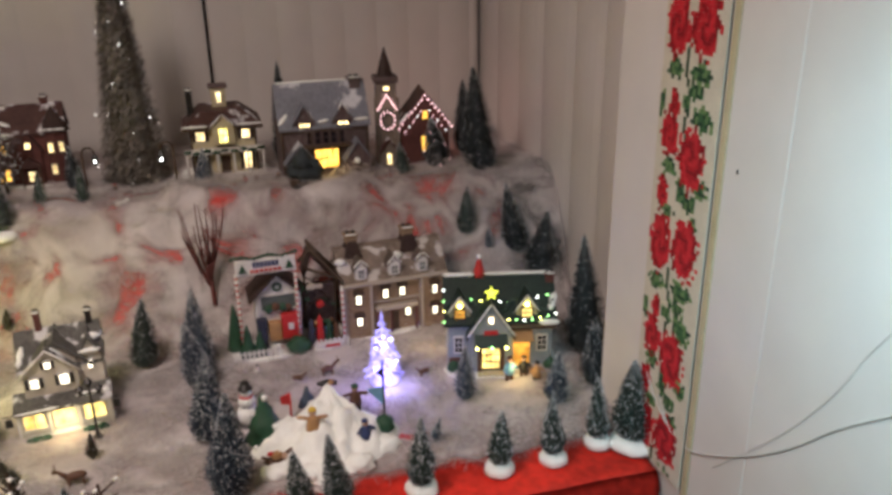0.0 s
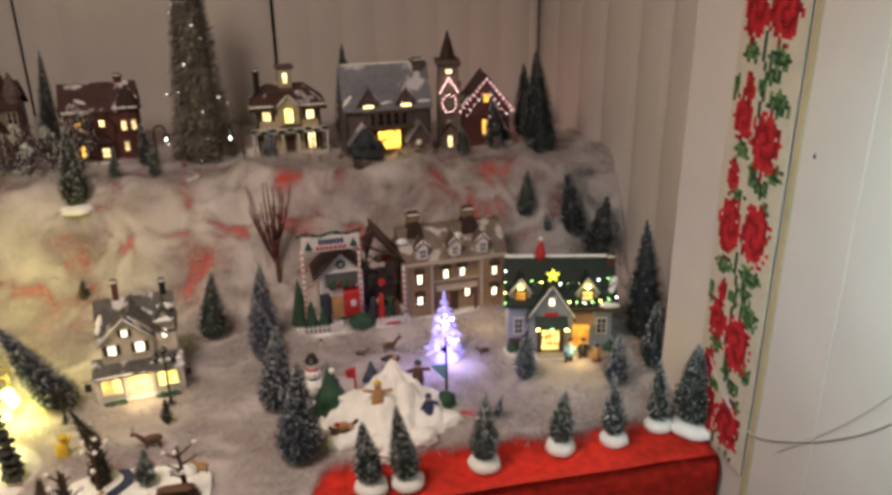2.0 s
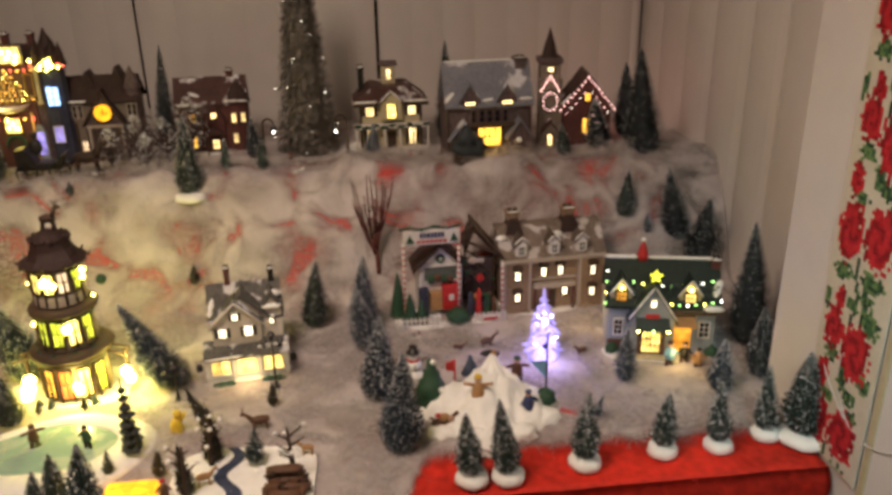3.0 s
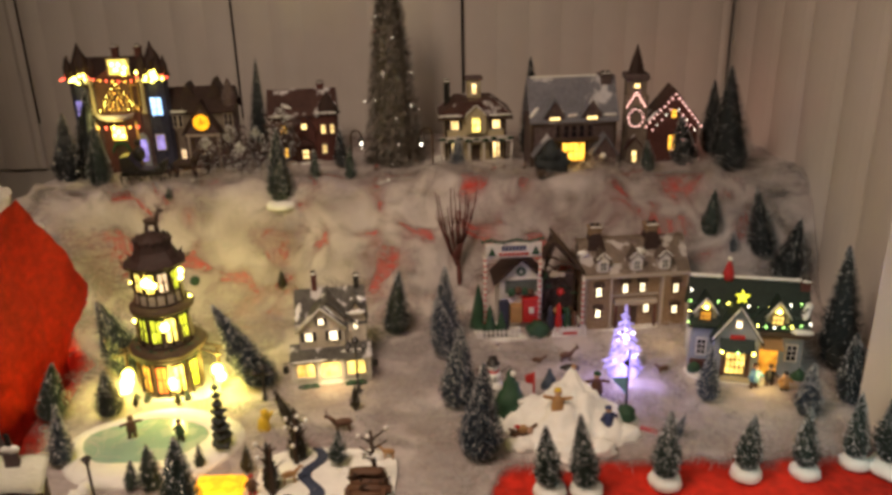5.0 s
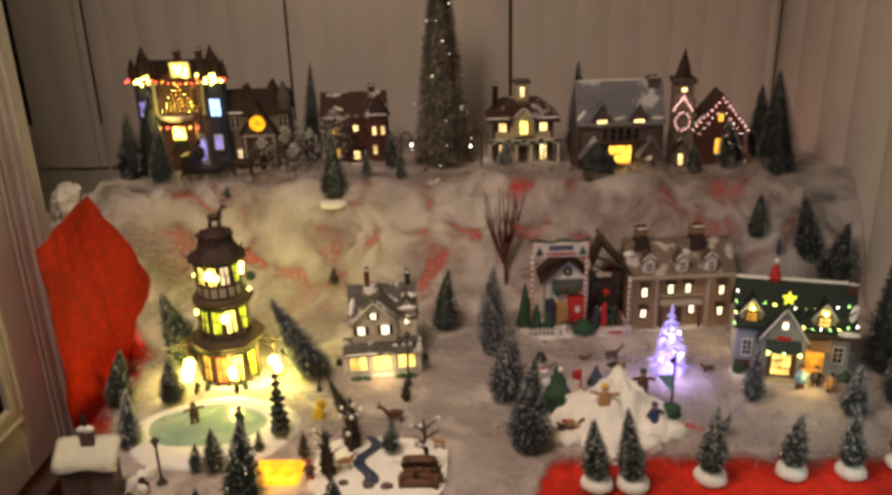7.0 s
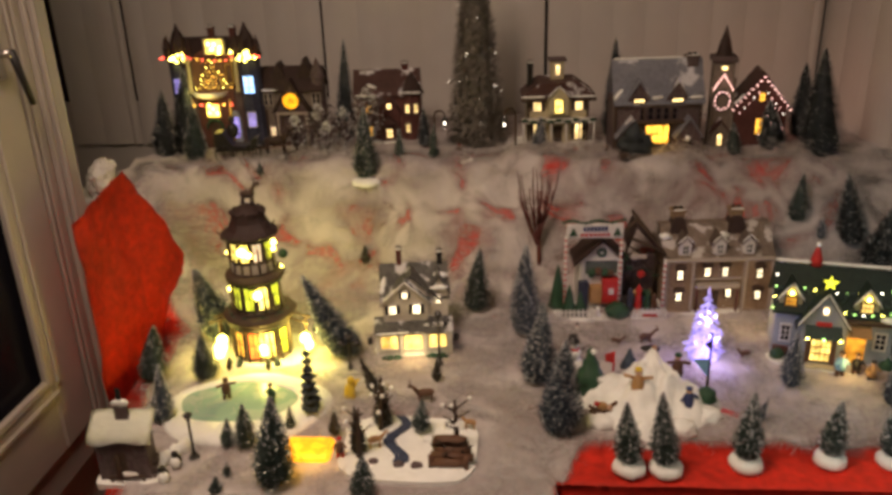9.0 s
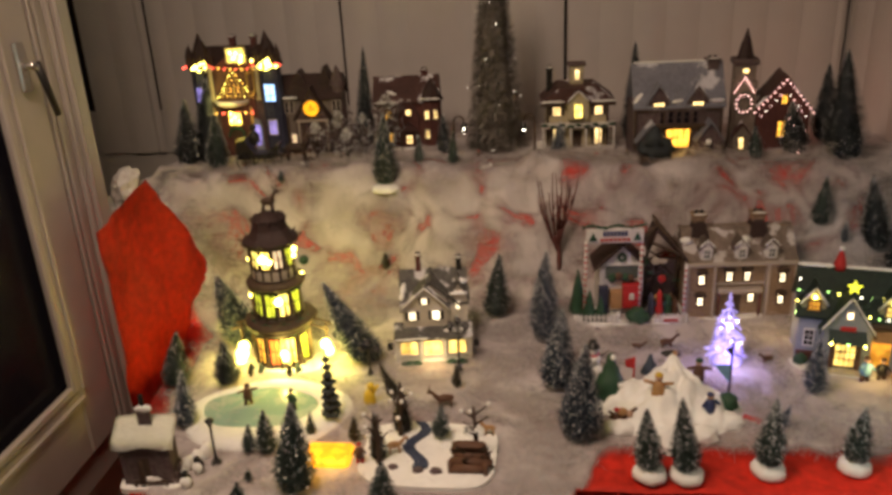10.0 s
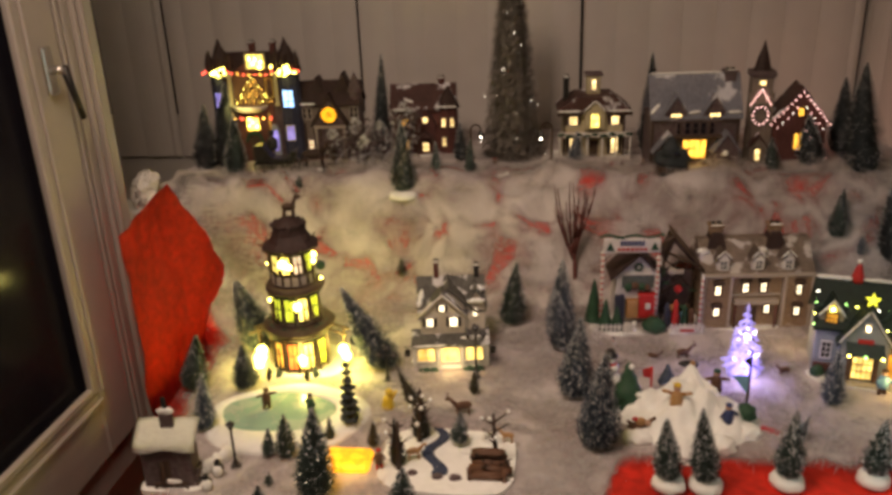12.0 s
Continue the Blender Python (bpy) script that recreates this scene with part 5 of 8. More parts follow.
def yellow_house():
    t = thing("cream_veranda_house", "cream model house with lit veranda, cupola and snowy brown roof", "model house", -0.019, 2.075, HIGH - 0.002, 2)
    base_slab(t, -0.115, 0.115, -0.045, 0.115, seed=4)
    body(t, -0.082, 0.082, 0.0, 0.1, 0, 0.14, "cream")
    bm = B()
    prism(bm, [(-0.098, 0.136), (0.098, 0.136), (0.098, 0.145), (0.05, 0.18), (-0.05, 0.18), (-0.098, 0.145)], "y", -0.016, 0.11)
    part("roof", bm, "roof_brown", t)
    for x0, x1 in ((-0.1, -0.032), (0.032, 0.1)):
        part("eave_board", box(B(), x0, x1, -0.019, -0.015, 0.130, 0.137, 0.0005), "timber", t)
    for x in (-0.08, 0.08):
        part("corner_board", box(B(), x - 0.003, x + 0.003, -0.003, 0.001, 0.0, 0.136), "timber", t)
    gable_body(t, -0.027, 0.027, -0.02, 0.05, 0.095, 0.145, 0.168, "cream", "gable_front")
    roof_y(t, -0.027, 0.027, -0.02, 0.05, 0.145, 0.17, "roof_brown", name="gable_roof")
    snow_strip(t, (-0.03, -0.026, 0.142), (0.0, -0.026, 0.172), 0.003, 2)
    snow_strip(t, (0.03, -0.026, 0.142), (0.0, -0.026, 0.172), 0.003, 3)
    body(t, -0.018, 0.018, 0.035, 0.07, 0.175, 0.228, "cream", "cupola")
    bm = B()
    box(bm, -0.024, 0.024, 0.029, 0.076, 0.228, 0.236, 0.002)
    part("cupola_roof", bm, "stone_grey", t)
    window(t, 0.0, 0.205, 0.010, 0.026, 0.034, "pane_warm", "white_paint", (0, 0))
    chimney(t, -0.073, 0.055, 0.15, 0.225, 0.016, "black_iron")
    window(t, 0.0, 0.118, 0.02, 0.036, -0.021, "pane_yellow", "cream", (1, 1))
    for x in (-0.056, 0.056):
        window(t, x, 0.115, 0.018, 0.022, -0.001, "pane_warm", "white_paint", shutters="timber")
        window(t, x, 0.045, 0.016, 0.04, -0.001, "pane_warm", "white_paint", shutters="timber")
    bm = B()
    box(bm, -0.012, 0.012, -0.002, 0.001, 0.0, 0.06)
    part("door", bm, "timber", t)
    bm = B()
    box(bm, -0.098, 0.098, -0.036, 0.0, 0.075, 0.083, 0.001)
    deck = part("veranda_deck", bm, "white_paint", t)
    for i in range(9):
        ball(bm := B(), -0.09 + 0.18 * i / 8, -0.037, 0.084 - 0.004 * math.sin(i * 1.57) ** 2, 0.012, 0.005, 0.0045, 1, 0.5, i)
        part("garland_sprig", bm, "green_paint", deck)
    for x in (-0.094, -0.055, -0.02, 0.02, 0.055, 0.094):
        bm = B()
        rod(bm, (x, -0.034, 0), (x, -0.034, 0.075), 0.0026, n=8)
        part("post", bm, "white_paint", t)
    for s in (-1, 1):
        rail = part("railing", box(B(), s * 0.0605 - 0.0355, s * 0.0605 + 0.0355, -0.036, -0.033, 0.022, 0.025), "white_paint", t)
        for i in range(8):
            xx = s * (0.03 + i * 0.0088)
            part("baluster", box(B(), xx - 0.0008, xx + 0.0008, -0.035, -0.034, 0.0, 0.022), "white_paint", rail)
    snow_strip(t, (-0.1, -0.018, 0.143), (-0.035, -0.018, 0.143), 0.004, 5)
    snow_strip(t, (0.035, -0.018, 0.143), (0.1, -0.018, 0.143), 0.004, 6)
    snow_strip(t, (-0.07, 0.01, 0.163), (-0.03, 0.01, 0.165), 0.006, 7)


def stone_cottage():
    t = thing("stone_inn", "dark stone model inn with snow-patched slate roof", "model house", 0.23, 1.976, HIGH - 0.002, 3)
    base_slab(t, -0.13, 0.13, -0.05, 0.12, seed=5)
    body(t, -0.112, 0.112, 0.0, 0.11, 0, 0.148, "stone_grey")
    roof_x(t, -0.108, 0.108, 0, 0.11, 0.148, 0.236, "roof_slate")
    for x in (-0.052, 0.045):
        gable_body(t, x - 0.026, x + 0.026, -0.006, 0.05, 0.13, 0.155, 0.192, "stone_grey", "dormer")
        roof_y(t, x - 0.026, x + 0.026, -0.006, 0.05, 0.155, 0.194, "roof_slate", name="dormer_roof")
        window(t, x, 0.147, 0.026, 0.008, -0.007, "pane_warm", "timber", (2, 0))
    chimney(t, 0.09, 0.055, 0.2, 0.25, 0.028, "stone_grey")
    window(t, 0.0, 0.058, 0.058, 0.048, -0.002, "pane_amber", "timber", (3, 1))
    for i in range(5):
        window(t, -0.04 + i * 0.02, 0.112, 0.012, 0.03, -0.001, "dark_night", "stone_grey", (0, 1))
    for x in (-0.108, -0.036, 0.034, 0.108):
        part("timber_post", box(B(), x - 0.003, x + 0.003, -0.004, 0.001, 0.0, 0.146, 0.0004), "timber", t)
    part("timber_rail", box(B(), -0.111, 0.111, -0.005, 0.001, 0.128, 0.134, 0.0004), "timber", t)
    for x, w in ((-0.07, 0.035), (0.075, 0.03)):
        gable_body(t, x - w, x + w, -0.03, 0.02, 0.0, 0.06, 0.1, "stone_grey", "porch")
        roof_y(t, x - w, x + w, -0.03, 0.02, 0.06, 0.102, "roof_slate", name="porch_roof")
    bm = B()
    box(bm, -0.07, 0.07, -0.02, 0.0, 0.088, 0.096, 0.002)
    part("lintel", bm, "timber", t)
    snow_strip(t, (-0.115, 0.0, 0.15), (-0.09, 0.02, 0.175), 0.008, 3)
    snow_strip(t, (-0.02, -0.006, 0.152), (0.01, 0.0, 0.155), 0.006, 4)
    snow_strip(t, (-0.11, 0.055, 0.244), (0.07, 0.055, 0.244), 0.004, 5)
    snow_strip(t, (0.072, -0.004, 0.152), (0.112, 0.0, 0.152), 0.006, 6)


def church():
    t = thing("church", "stone model church with pointed steeple and pink string lights", "model church", 0.468, 2.035, HIGH - 0.002, -6)
    base_slab(t, -0.11, 0.11, -0.03, 0.12, seed=6)
    x = -0.066
    body(t, x - 0.026, x + 0.026, -0.005, 0.05, 0, 0.235, "plaster", "tower")
    for s in (-1, 1):
        bm = B()
        box(bm, x + s * 0.026 - 0.006, x + s * 0.026 + 0.006, -0.012, 0.004, 0, 0.19, 0.002)
        part("buttress", bm, "plaster", t)
    bm = B()
    box(bm, x - 0.032, x + 0.032, -0.011, 0.056, 0.228, 0.243, 0.002)
    part("parapet", bm, "stone_grey", t)
    bm = B()
    lathe(bm, [(0.024, 0.243), (0.02, 0.25), (0.014, 0.275), (0.006, 0.3), (0.0008, 0.318)], 8, x, 0.022, 0, False)
    part("steeple", bm, "roof_plain", t)
    window(t, x, 0.214, 0.014, 0.01, -0.006, "pane_warm", "plaster", (0, 0))
    gable_body(t, -0.03, 0.1, 0.0, 0.11, 0, 0.115, 0.195, "brick_red", "nave")
    roof_y(t, -0.03, 0.1, 0.0, 0.11, 0.115, 0.197, "roof_brown", o=0.01, name="nave_roof")
    window(t, 0.035, 0.14, 0.012, 0.02, -0.001, "pane_amber", "timber")
    window(t, 0.035, 0.062, 0.018, 0.04, -0.001, "pane_amber", "timber", (1, 2))
    gable_body(t, x - 0.02, x + 0.02, -0.028, 0.0, 0, 0.055, 0.078, "plaster", "porch")
    roof_y(t, x - 0.02, x + 0.02, -0.028, 0.0, 0.055, 0.08, "roof_brown", name="porch_roof")
    window(t, x, 0.032, 0.012, 0.03, -0.029, "pane_warm", "timber", (0, 1))
    ring = [(x + 0.019 * math.cos(a), -0.014, 0.132 + 0.023 * math.sin(a)) for a in [k * 2 * math.pi / 12 for k in range(12)]]
    bm = B()
    for i in range(12):
        ball(bm, *ring[i], 0.005, sub=1, rough=0.4, seed=i)
    part("wreath", bm, "green_paint", t)
    bulbs(t, [(p[0], p[1] - 0.005, p[2]) for p in ring], ["bulb_pink"], 0.0022)
    bulbs(t, along((x - 0.024, -0.012, 0.16), (x, -0.012, 0.198), 7)[:-1] + along((x, -0.012, 0.198), (x + 0.024, -0.012, 0.16), 7), ["bulb_pink"], 0.0021)
    bulbs(t, along((-0.036, -0.012, 0.108), (0.035, -0.012, 0.192), 9)[:-1] + along((0.035, -0.012, 0.192), (0.106, -0.012, 0.108), 9), ["bulb_pink"], 0.0022)
    bulbs(t, along((-0.03, -0.012, 0.085), (0.035, -0.012, 0.165), 7)[1:-1] + along((0.035, -0.012, 0.165), (0.1, -0.012, 0.085), 7)[1:-1], ["bulb_pink", "bulb_speck"], 0.0018)
    snow_strip(t, (-0.036, -0.006, 0.118), (-0.01, -0.006, 0.148), 0.004, 2)


# ---- lower houses ----
def round_tower():
    t = thing("round_tower_house", "three-tiered round tower model glowing yellow at every window", "model house", -0.684, 1.42, LOW - 0.002, 0)
    rng = random.Random(31)
    base_slab(t, -0.1, 0.1, -0.075, 0.075, 0.01, 7)
    tiers = ((0.0, 0.10, 0.062, 0.058, "brick_brown"), (0.118, 0.19, 0.054, 0.047, "plaster"), (0.205, 0.285, 0.047, 0.042, "plaster"))
    for z0, z1, ra, rb, m in tiers:
        bm = B()
        lathe(bm, [(ra, z0), (rb, z1)], 14, smooth=False)
        tier = part("tier", bm, m, t)
        for k in range(8):
            a = math.radians(-168 + 22 * k)
            bm = B()
            rod(bm, ((ra + 0.001) * math.cos(a), (ra + 0.001) * math.sin(a), z0 + 0.004), ((rb + 0.001) * math.cos(a), (rb + 0.001) * math.sin(a), z1 - 0.002), 0.0026, n=5)
            part("timber_stud", bm, "timber", tier)
    for z, r in ((0.1, 0.077), (0.188, 0.062)):
        bm = B()
        lathe(bm, [(r * 0.8, z - 0.004), (r * 0.97, z), (r, z + 0.003), (r, z + 0.007), (r * 0.95, z + 0.012), (r * 0.7, z + 0.015)], 28, wobble=0.04, seed=z)
        part("balcony", bm, "timber", t)
    # pale band boarding below the top windows
    for k in range(7):
        a = math.radians(-150 + 20 * k)
        w = part("band_panel", box(B(), -0.0072, 0.0072, -0.0016, 0.0016, 0.207, 0.226, 0.0005), "siding", t)
        w.matrix_local = pose(0.0465 * math.cos(a), 0.0465 * math.sin(a), 0, 0, 0, math.degrees(a) + 90)
    bm = B()
    lathe(bm, [(0.044, 0.284), (0.059, 0.282), (0.062, 0.287), (0.047, 0.296), (0.037, 0.311), (0.033, 0.330), (0.022, 0.339), (0.008, 0.345), (0.003, 0.347)], 10, smooth=False, wobble=0.12, seed=8)
    roof = part("roof", bm, "roof_plain", t)
    for k in range(16):
        a = 2 * math.pi * k / 16
        bm = B()
        ball(bm, 0.033 * math.cos(a), 0.033 * math.sin(a), 0.330 + rng.uniform(-0.002, 0.003), 0.0055, 0.0055, 0.006, 1, 0.5, k)
        part("crest", bm, "roof_plain", roof)
    for k in range(10):
        a = 2 * math.pi * (k + 0.5) / 10
        bm = B()
        rod(bm, (0.059 * math.cos(a), 0.059 * math.sin(a), 0.285), (0.065 * math.cos(a), 0.065 * math.sin(a), 0.294), 0.003, 0.001, 5)
        part("eave_horn", bm, "roof_plain", roof)
    bm = B()
    ball(bm, 0.004, 0, 0.367, 0.016, 0.007, 0.0085, 2, 0.2)
    for dx in (-0.010, -0.006, 0.011, 0.016):
        rod(bm, (dx, 0, 0.344), (dx * 0.8 + 0.002, 0, 0.366), 0.0022, n=5)
    rod(bm, (0.013, 0, 0.370), (0.021, 0, 0.387), 0.005, 0.0035, 6)
    ball(bm, 0.025, 0, 0.388, 0.008, 0.004, 0.0045, 1)
    for q in ((0.014, 0.004, 0.401), (0.026, -0.004, 0.402)):
        rod(bm, (0.021, 0, 0.390), q, 0.0013, 0.0008, 4)
        rod(bm, tuple(0.5 * (u + v) for u, v in zip((0.021, 0, 0.390), q)), (q[0] + 0.006, q[1], q[2] - 0.002), 0.001, 0.0007, 4)
    part("deer_vane", bm, "timber", t, "dark deer figure on the roof")
    # windows all round the front half
    for z, h, r, kinds in ((0.052, 0.058, 0.0612, ("pane_yellow", "pane_amber", "pane_red", "pane_yellow", "pane_lime")), (0.155, 0.05, 0.0515, ("pane_yellow", "pane_lime", "pane_lime", "pane_yellow", "pane_lime")), (0.254, 0.038, 0.0452, ("pane_lime", "pane_yellow", "pane_yellow", "pane_dim", "pane_lime"))):
        for k, kind in enumerate(kinds):
            a = math.radians(-150 + 30 * k)
            w = window(t, 0, 0, 0.019 if z < 0.2 else 0.016, h, 0, kind, "timber", (1, 1))
            w.matrix_local = pose(r * math.cos(a), r * math.sin(a), z, 0, 0, math.degrees(a) + 90)
    # yellow bulbs, the larger ones swelled so the ball imitates their glare
    for x, y, z, s in ((-0.086, -0.03, 0.030, 0.014), (-0.078, -0.036, 0.052, 0.012), (-0.090, -0.034, 0.012, 0.012), (0.098, -0.02, 0.050, 0.012), (0.104, -0.02, 0.034, 0.011), (0.02, -0.066, 0.050, 0.0085), (0.021, -0.066, 0.038, 0.0065), (0.018, -0.054, 0.165, 0.0095), (-0.006, -0.05, 0.258, 0.0095), (0.008, -0.05, 0.252, 0.0065), (0.050, -0.012, 0.267, 0.0065), (0.049, -0.014, 0.254, 0.0055), (-0.052, -0.02, 0.165, 0.0045), (-0.05, -0.012, 0.245, 0.003), (0.062, -0.012, 0.214, 0.003)):
        bm = B()
        ball(bm, x, y, z, s, sub=2)
        part("bulb", bm, "bulb_yellow", t, "yellow bulb enlarged to the size of its glare")
    # green wreath swags round each tier
    for z, r in ((0.112, 0.062), (0.182, 0.053), (0.09, 0.064)):
        bm = B()
        for k in range(20):
            a = math.radians(-175 + 9 * k)
            ball(bm, r * math.cos(a), r * math.sin(a), z + 0.004 * math.cos(k * 1.57), 0.004, 0.004, 0.0032, 1, 0.5, k)
        part("swag", bm, "green_paint", t)
    for s in (-1, 1):
        bm = B()
        box(bm, s * 0.095 - 0.002, s * 0.095 + 0.002, 0.0, 0.010, 0, 0.085)
        rod(bm, (s * 0.06, -0.01, 0.096), (s * 0.108, -0.02, 0.084), 0.0028, n=5)
        rod(bm, (s * 0.06, 0.012, 0.098), (s * 0.108, 0.010, 0.084), 0.0028, n=5)
        part("side_porch", bm, "timber", t)
    body(t, -0.03, 0.03, -0.074, -0.058, 0, 0.012, "snow", "step")
    for x, y, h in ((-0.034, -0.068, 0.03), (0.046, -0.066, 0.034), (-0.06, -0.058, 0.024)):
        bm = B()
        lathe(bm, [(0.008, 0.004), (0.0085, 0.01), (0.005, h * 0.6), (0.0008, h)], 8, x, y, 0, wobble=0.4, seed=x * 50)
        part("potted_tree", bm, "needle_green", t)
    bm = B()
    lathe(bm, [(0.067, 0.088), (0.068, 0.096)], 24)
    part("eave_band", bm, "roof_plain", t)


def porch_house():
    t = thing("porch_house", "pale clapboard model house with a brightly lit front porch", "model house", -0.357, 1.455, LOW - 0.002, 7)
    base_slab(t, -0.092, 0.088, -0.048, 0.12, 0.006, 8)
    body(t, -0.066, 0.072, 0.0, 0.11, 0, 0.122, "clapboard")
    roof_x(t, -0.066, 0.072, 0, 0.11, 0.122, 0.172, "roof_shingle", o=0.006)
    # two front gables, the smaller one before the taller
    gable_body(t, -0.056, 0.05, -0.004, 0.07, 0.06, 0.122, 0.168, "clapboard", "rear_gable")
    roof_y(t, -0.056, 0.05, -0.004, 0.07, 0.122, 0.171, "roof_shingle", o=0.008, name="rear_gable_roof")
    gable_body(t, -0.064, 0.03, -0.014, 0.05, 0.06, 0.116, 0.160, "clapboard", "gable_front")
    roof_y(t, -0.064, 0.03, -0.014, 0.05, 0.116, 0.163, "roof_shingle", o=0.007, name="gable_roof")
    for k in range(11):
        zz = 0.066 + 0.0048 * k
        part("board", box(B(), -0.0635, 0.0295, -0.0152, -0.0142, zz, zz + 0.0034), "clapboard", t)
    for x0, x1, z0, z1, y in ((-0.072, -0.017, 0.113, 0.166, -0.022), (0.038, -0.017, 0.113, 0.166, -0.022)):
        bm = B()
        rod(bm, (x0, y, z0), (x1, y, z1), 0.0022, n=5)
        part("barge_board", bm, "white_paint", t)
    gable_body(t, 0.036, 0.074, -0.005, 0.05, 0.06, 0.138, 0.164, "clapboard", "side_gable")
    roof_y(t, 0.036, 0.074, -0.005, 0.05, 0.138, 0.168, "roof_shingle", name="side_roof")
    chimney(t, -0.028, 0.055, 0.165, 0.214, 0.011, "brick_red", True)
    chimney(t, 0.06, 0.055, 0.15, 0.204, 0.011, "black_iron", True)
    window(t, -0.018, 0.134, 0.009, 0.012, -0.015, "pane_white", "white_paint", shutters="black_iron")
    window(t, -0.045, 0.101, 0.013, 0.017, -0.0155, "pane_white", "white_paint", shutters="black_iron")
    window(t, 0.006, 0.101, 0.014, 0.019, -0.0155, "pane_white", "white_paint", (0, 0), shutters="black_iron")
    window(t, 0.053, 0.117, 0.007, 0.016, -0.006, "pane_white", "white_paint")
    bm = B()
    prism(bm, [(-0.048, 0.055), (0.0, 0.073), (0.0, 0.079), (-0.048, 0.061)], "x", -0.086, 0.082)
    part("porch_roof", bm, "roof_shingle", t)
    snow_strip(t, (-0.084, -0.048, 0.060), (-0.01, -0.046, 0.061), 0.0028, 4)
    snow_strip(t, (0.02, -0.03, 0.069), (0.08, -0.03, 0.069), 0.005, 6)
    snow_strip(t, (-0.068, 0.0, 0.13), (-0.06, 0.03, 0.158), 0.006, 7)
    snow_strip(t, (0.036, -0.01, 0.146), (0.075, -0.008, 0.146), 0.007, 8)
    snow_strip(t, (0.045, 0.02, 0.163), (0.076, 0.02, 0.16), 0.010, 9)
    snow_strip(t, (0.01, -0.01, 0.146), (-0.012, -0.01, 0.168), 0.003, 5)
    for x in (-0.08, -0.029, 0.022, 0.076):
        bm = B()
        box(bm, x - 0.0035, x + 0.0035, -0.044, -0.037, 0.004, 0.056, 0.0006)
        part("post", bm, "white_paint", t)
    # added block carries glowing panes that stand in for the lit porch openings
    body(t, -0.079, 0.075, -0.034, 0.0, 0.004, 0.056, "white_paint", "porch_pane_block")
    for x, w in ((-0.055, 0.040), (-0.0035, 0.042), (0.048, 0.042)):
        window(t, x, 0.033, w * 0.86, 0.032, -0.0345, "pane_shop", "white_paint", (1, 0))
        bm = B()
        prism(bm, [(x - w / 2, 0.056), (x + w / 2, 0.056), (x + w / 2, 0.046), (x + w * 0.3, 0.0525), (x, 0.0545), (x - w * 0.3, 0.0525), (x - w / 2, 0.046)], "y", -0.043, -0.039)
        part("porch_arch", bm, "white_paint", t)
    for x0, x1 in ((-0.08, -0.029), (0.022, 0.076)):
        rail = part("railing", box(B(), x0, x1, -0.042, -0.0395, 0.018, 0.021), "white_paint", t)
        for i in range(9):
            xx = x0 + (x1 - x0) * (i + 0.5) / 9
            part("baluster", box(B(), xx - 0.0013, xx + 0.0013, -0.0416, -0.0399, 0.004, 0.018), "white_paint", rail)
    for i, (x, r) in enumerate(((-0.058, 0.016), (-0.04, 0.010), (0.035, 0.013), (0.056, 0.012))):
        bm = B()
        ball(bm, x, -0.054, 0.006, r, 0.008, 0.007, 2, 0.5, i)
        part("shrub", bm, "green_paint", t)
    for x in (-0.095, 0.088):
        bm = B()
        rod(bm, (x * 0.86, -0.043, 0.058), (x * 1.1, -0.043, 0.058), 0.001, n=4)
        box(bm, x - 0.006, x + 0.006, -0.0455, -0.0435, 0.036, 0.053, 0.001)
        rod(bm, (x, -0.0445, 0.053), (x, -0.0445, 0.058), 0.0007, n=4)
        part("hanging_sign", bm, "black_iron", t)


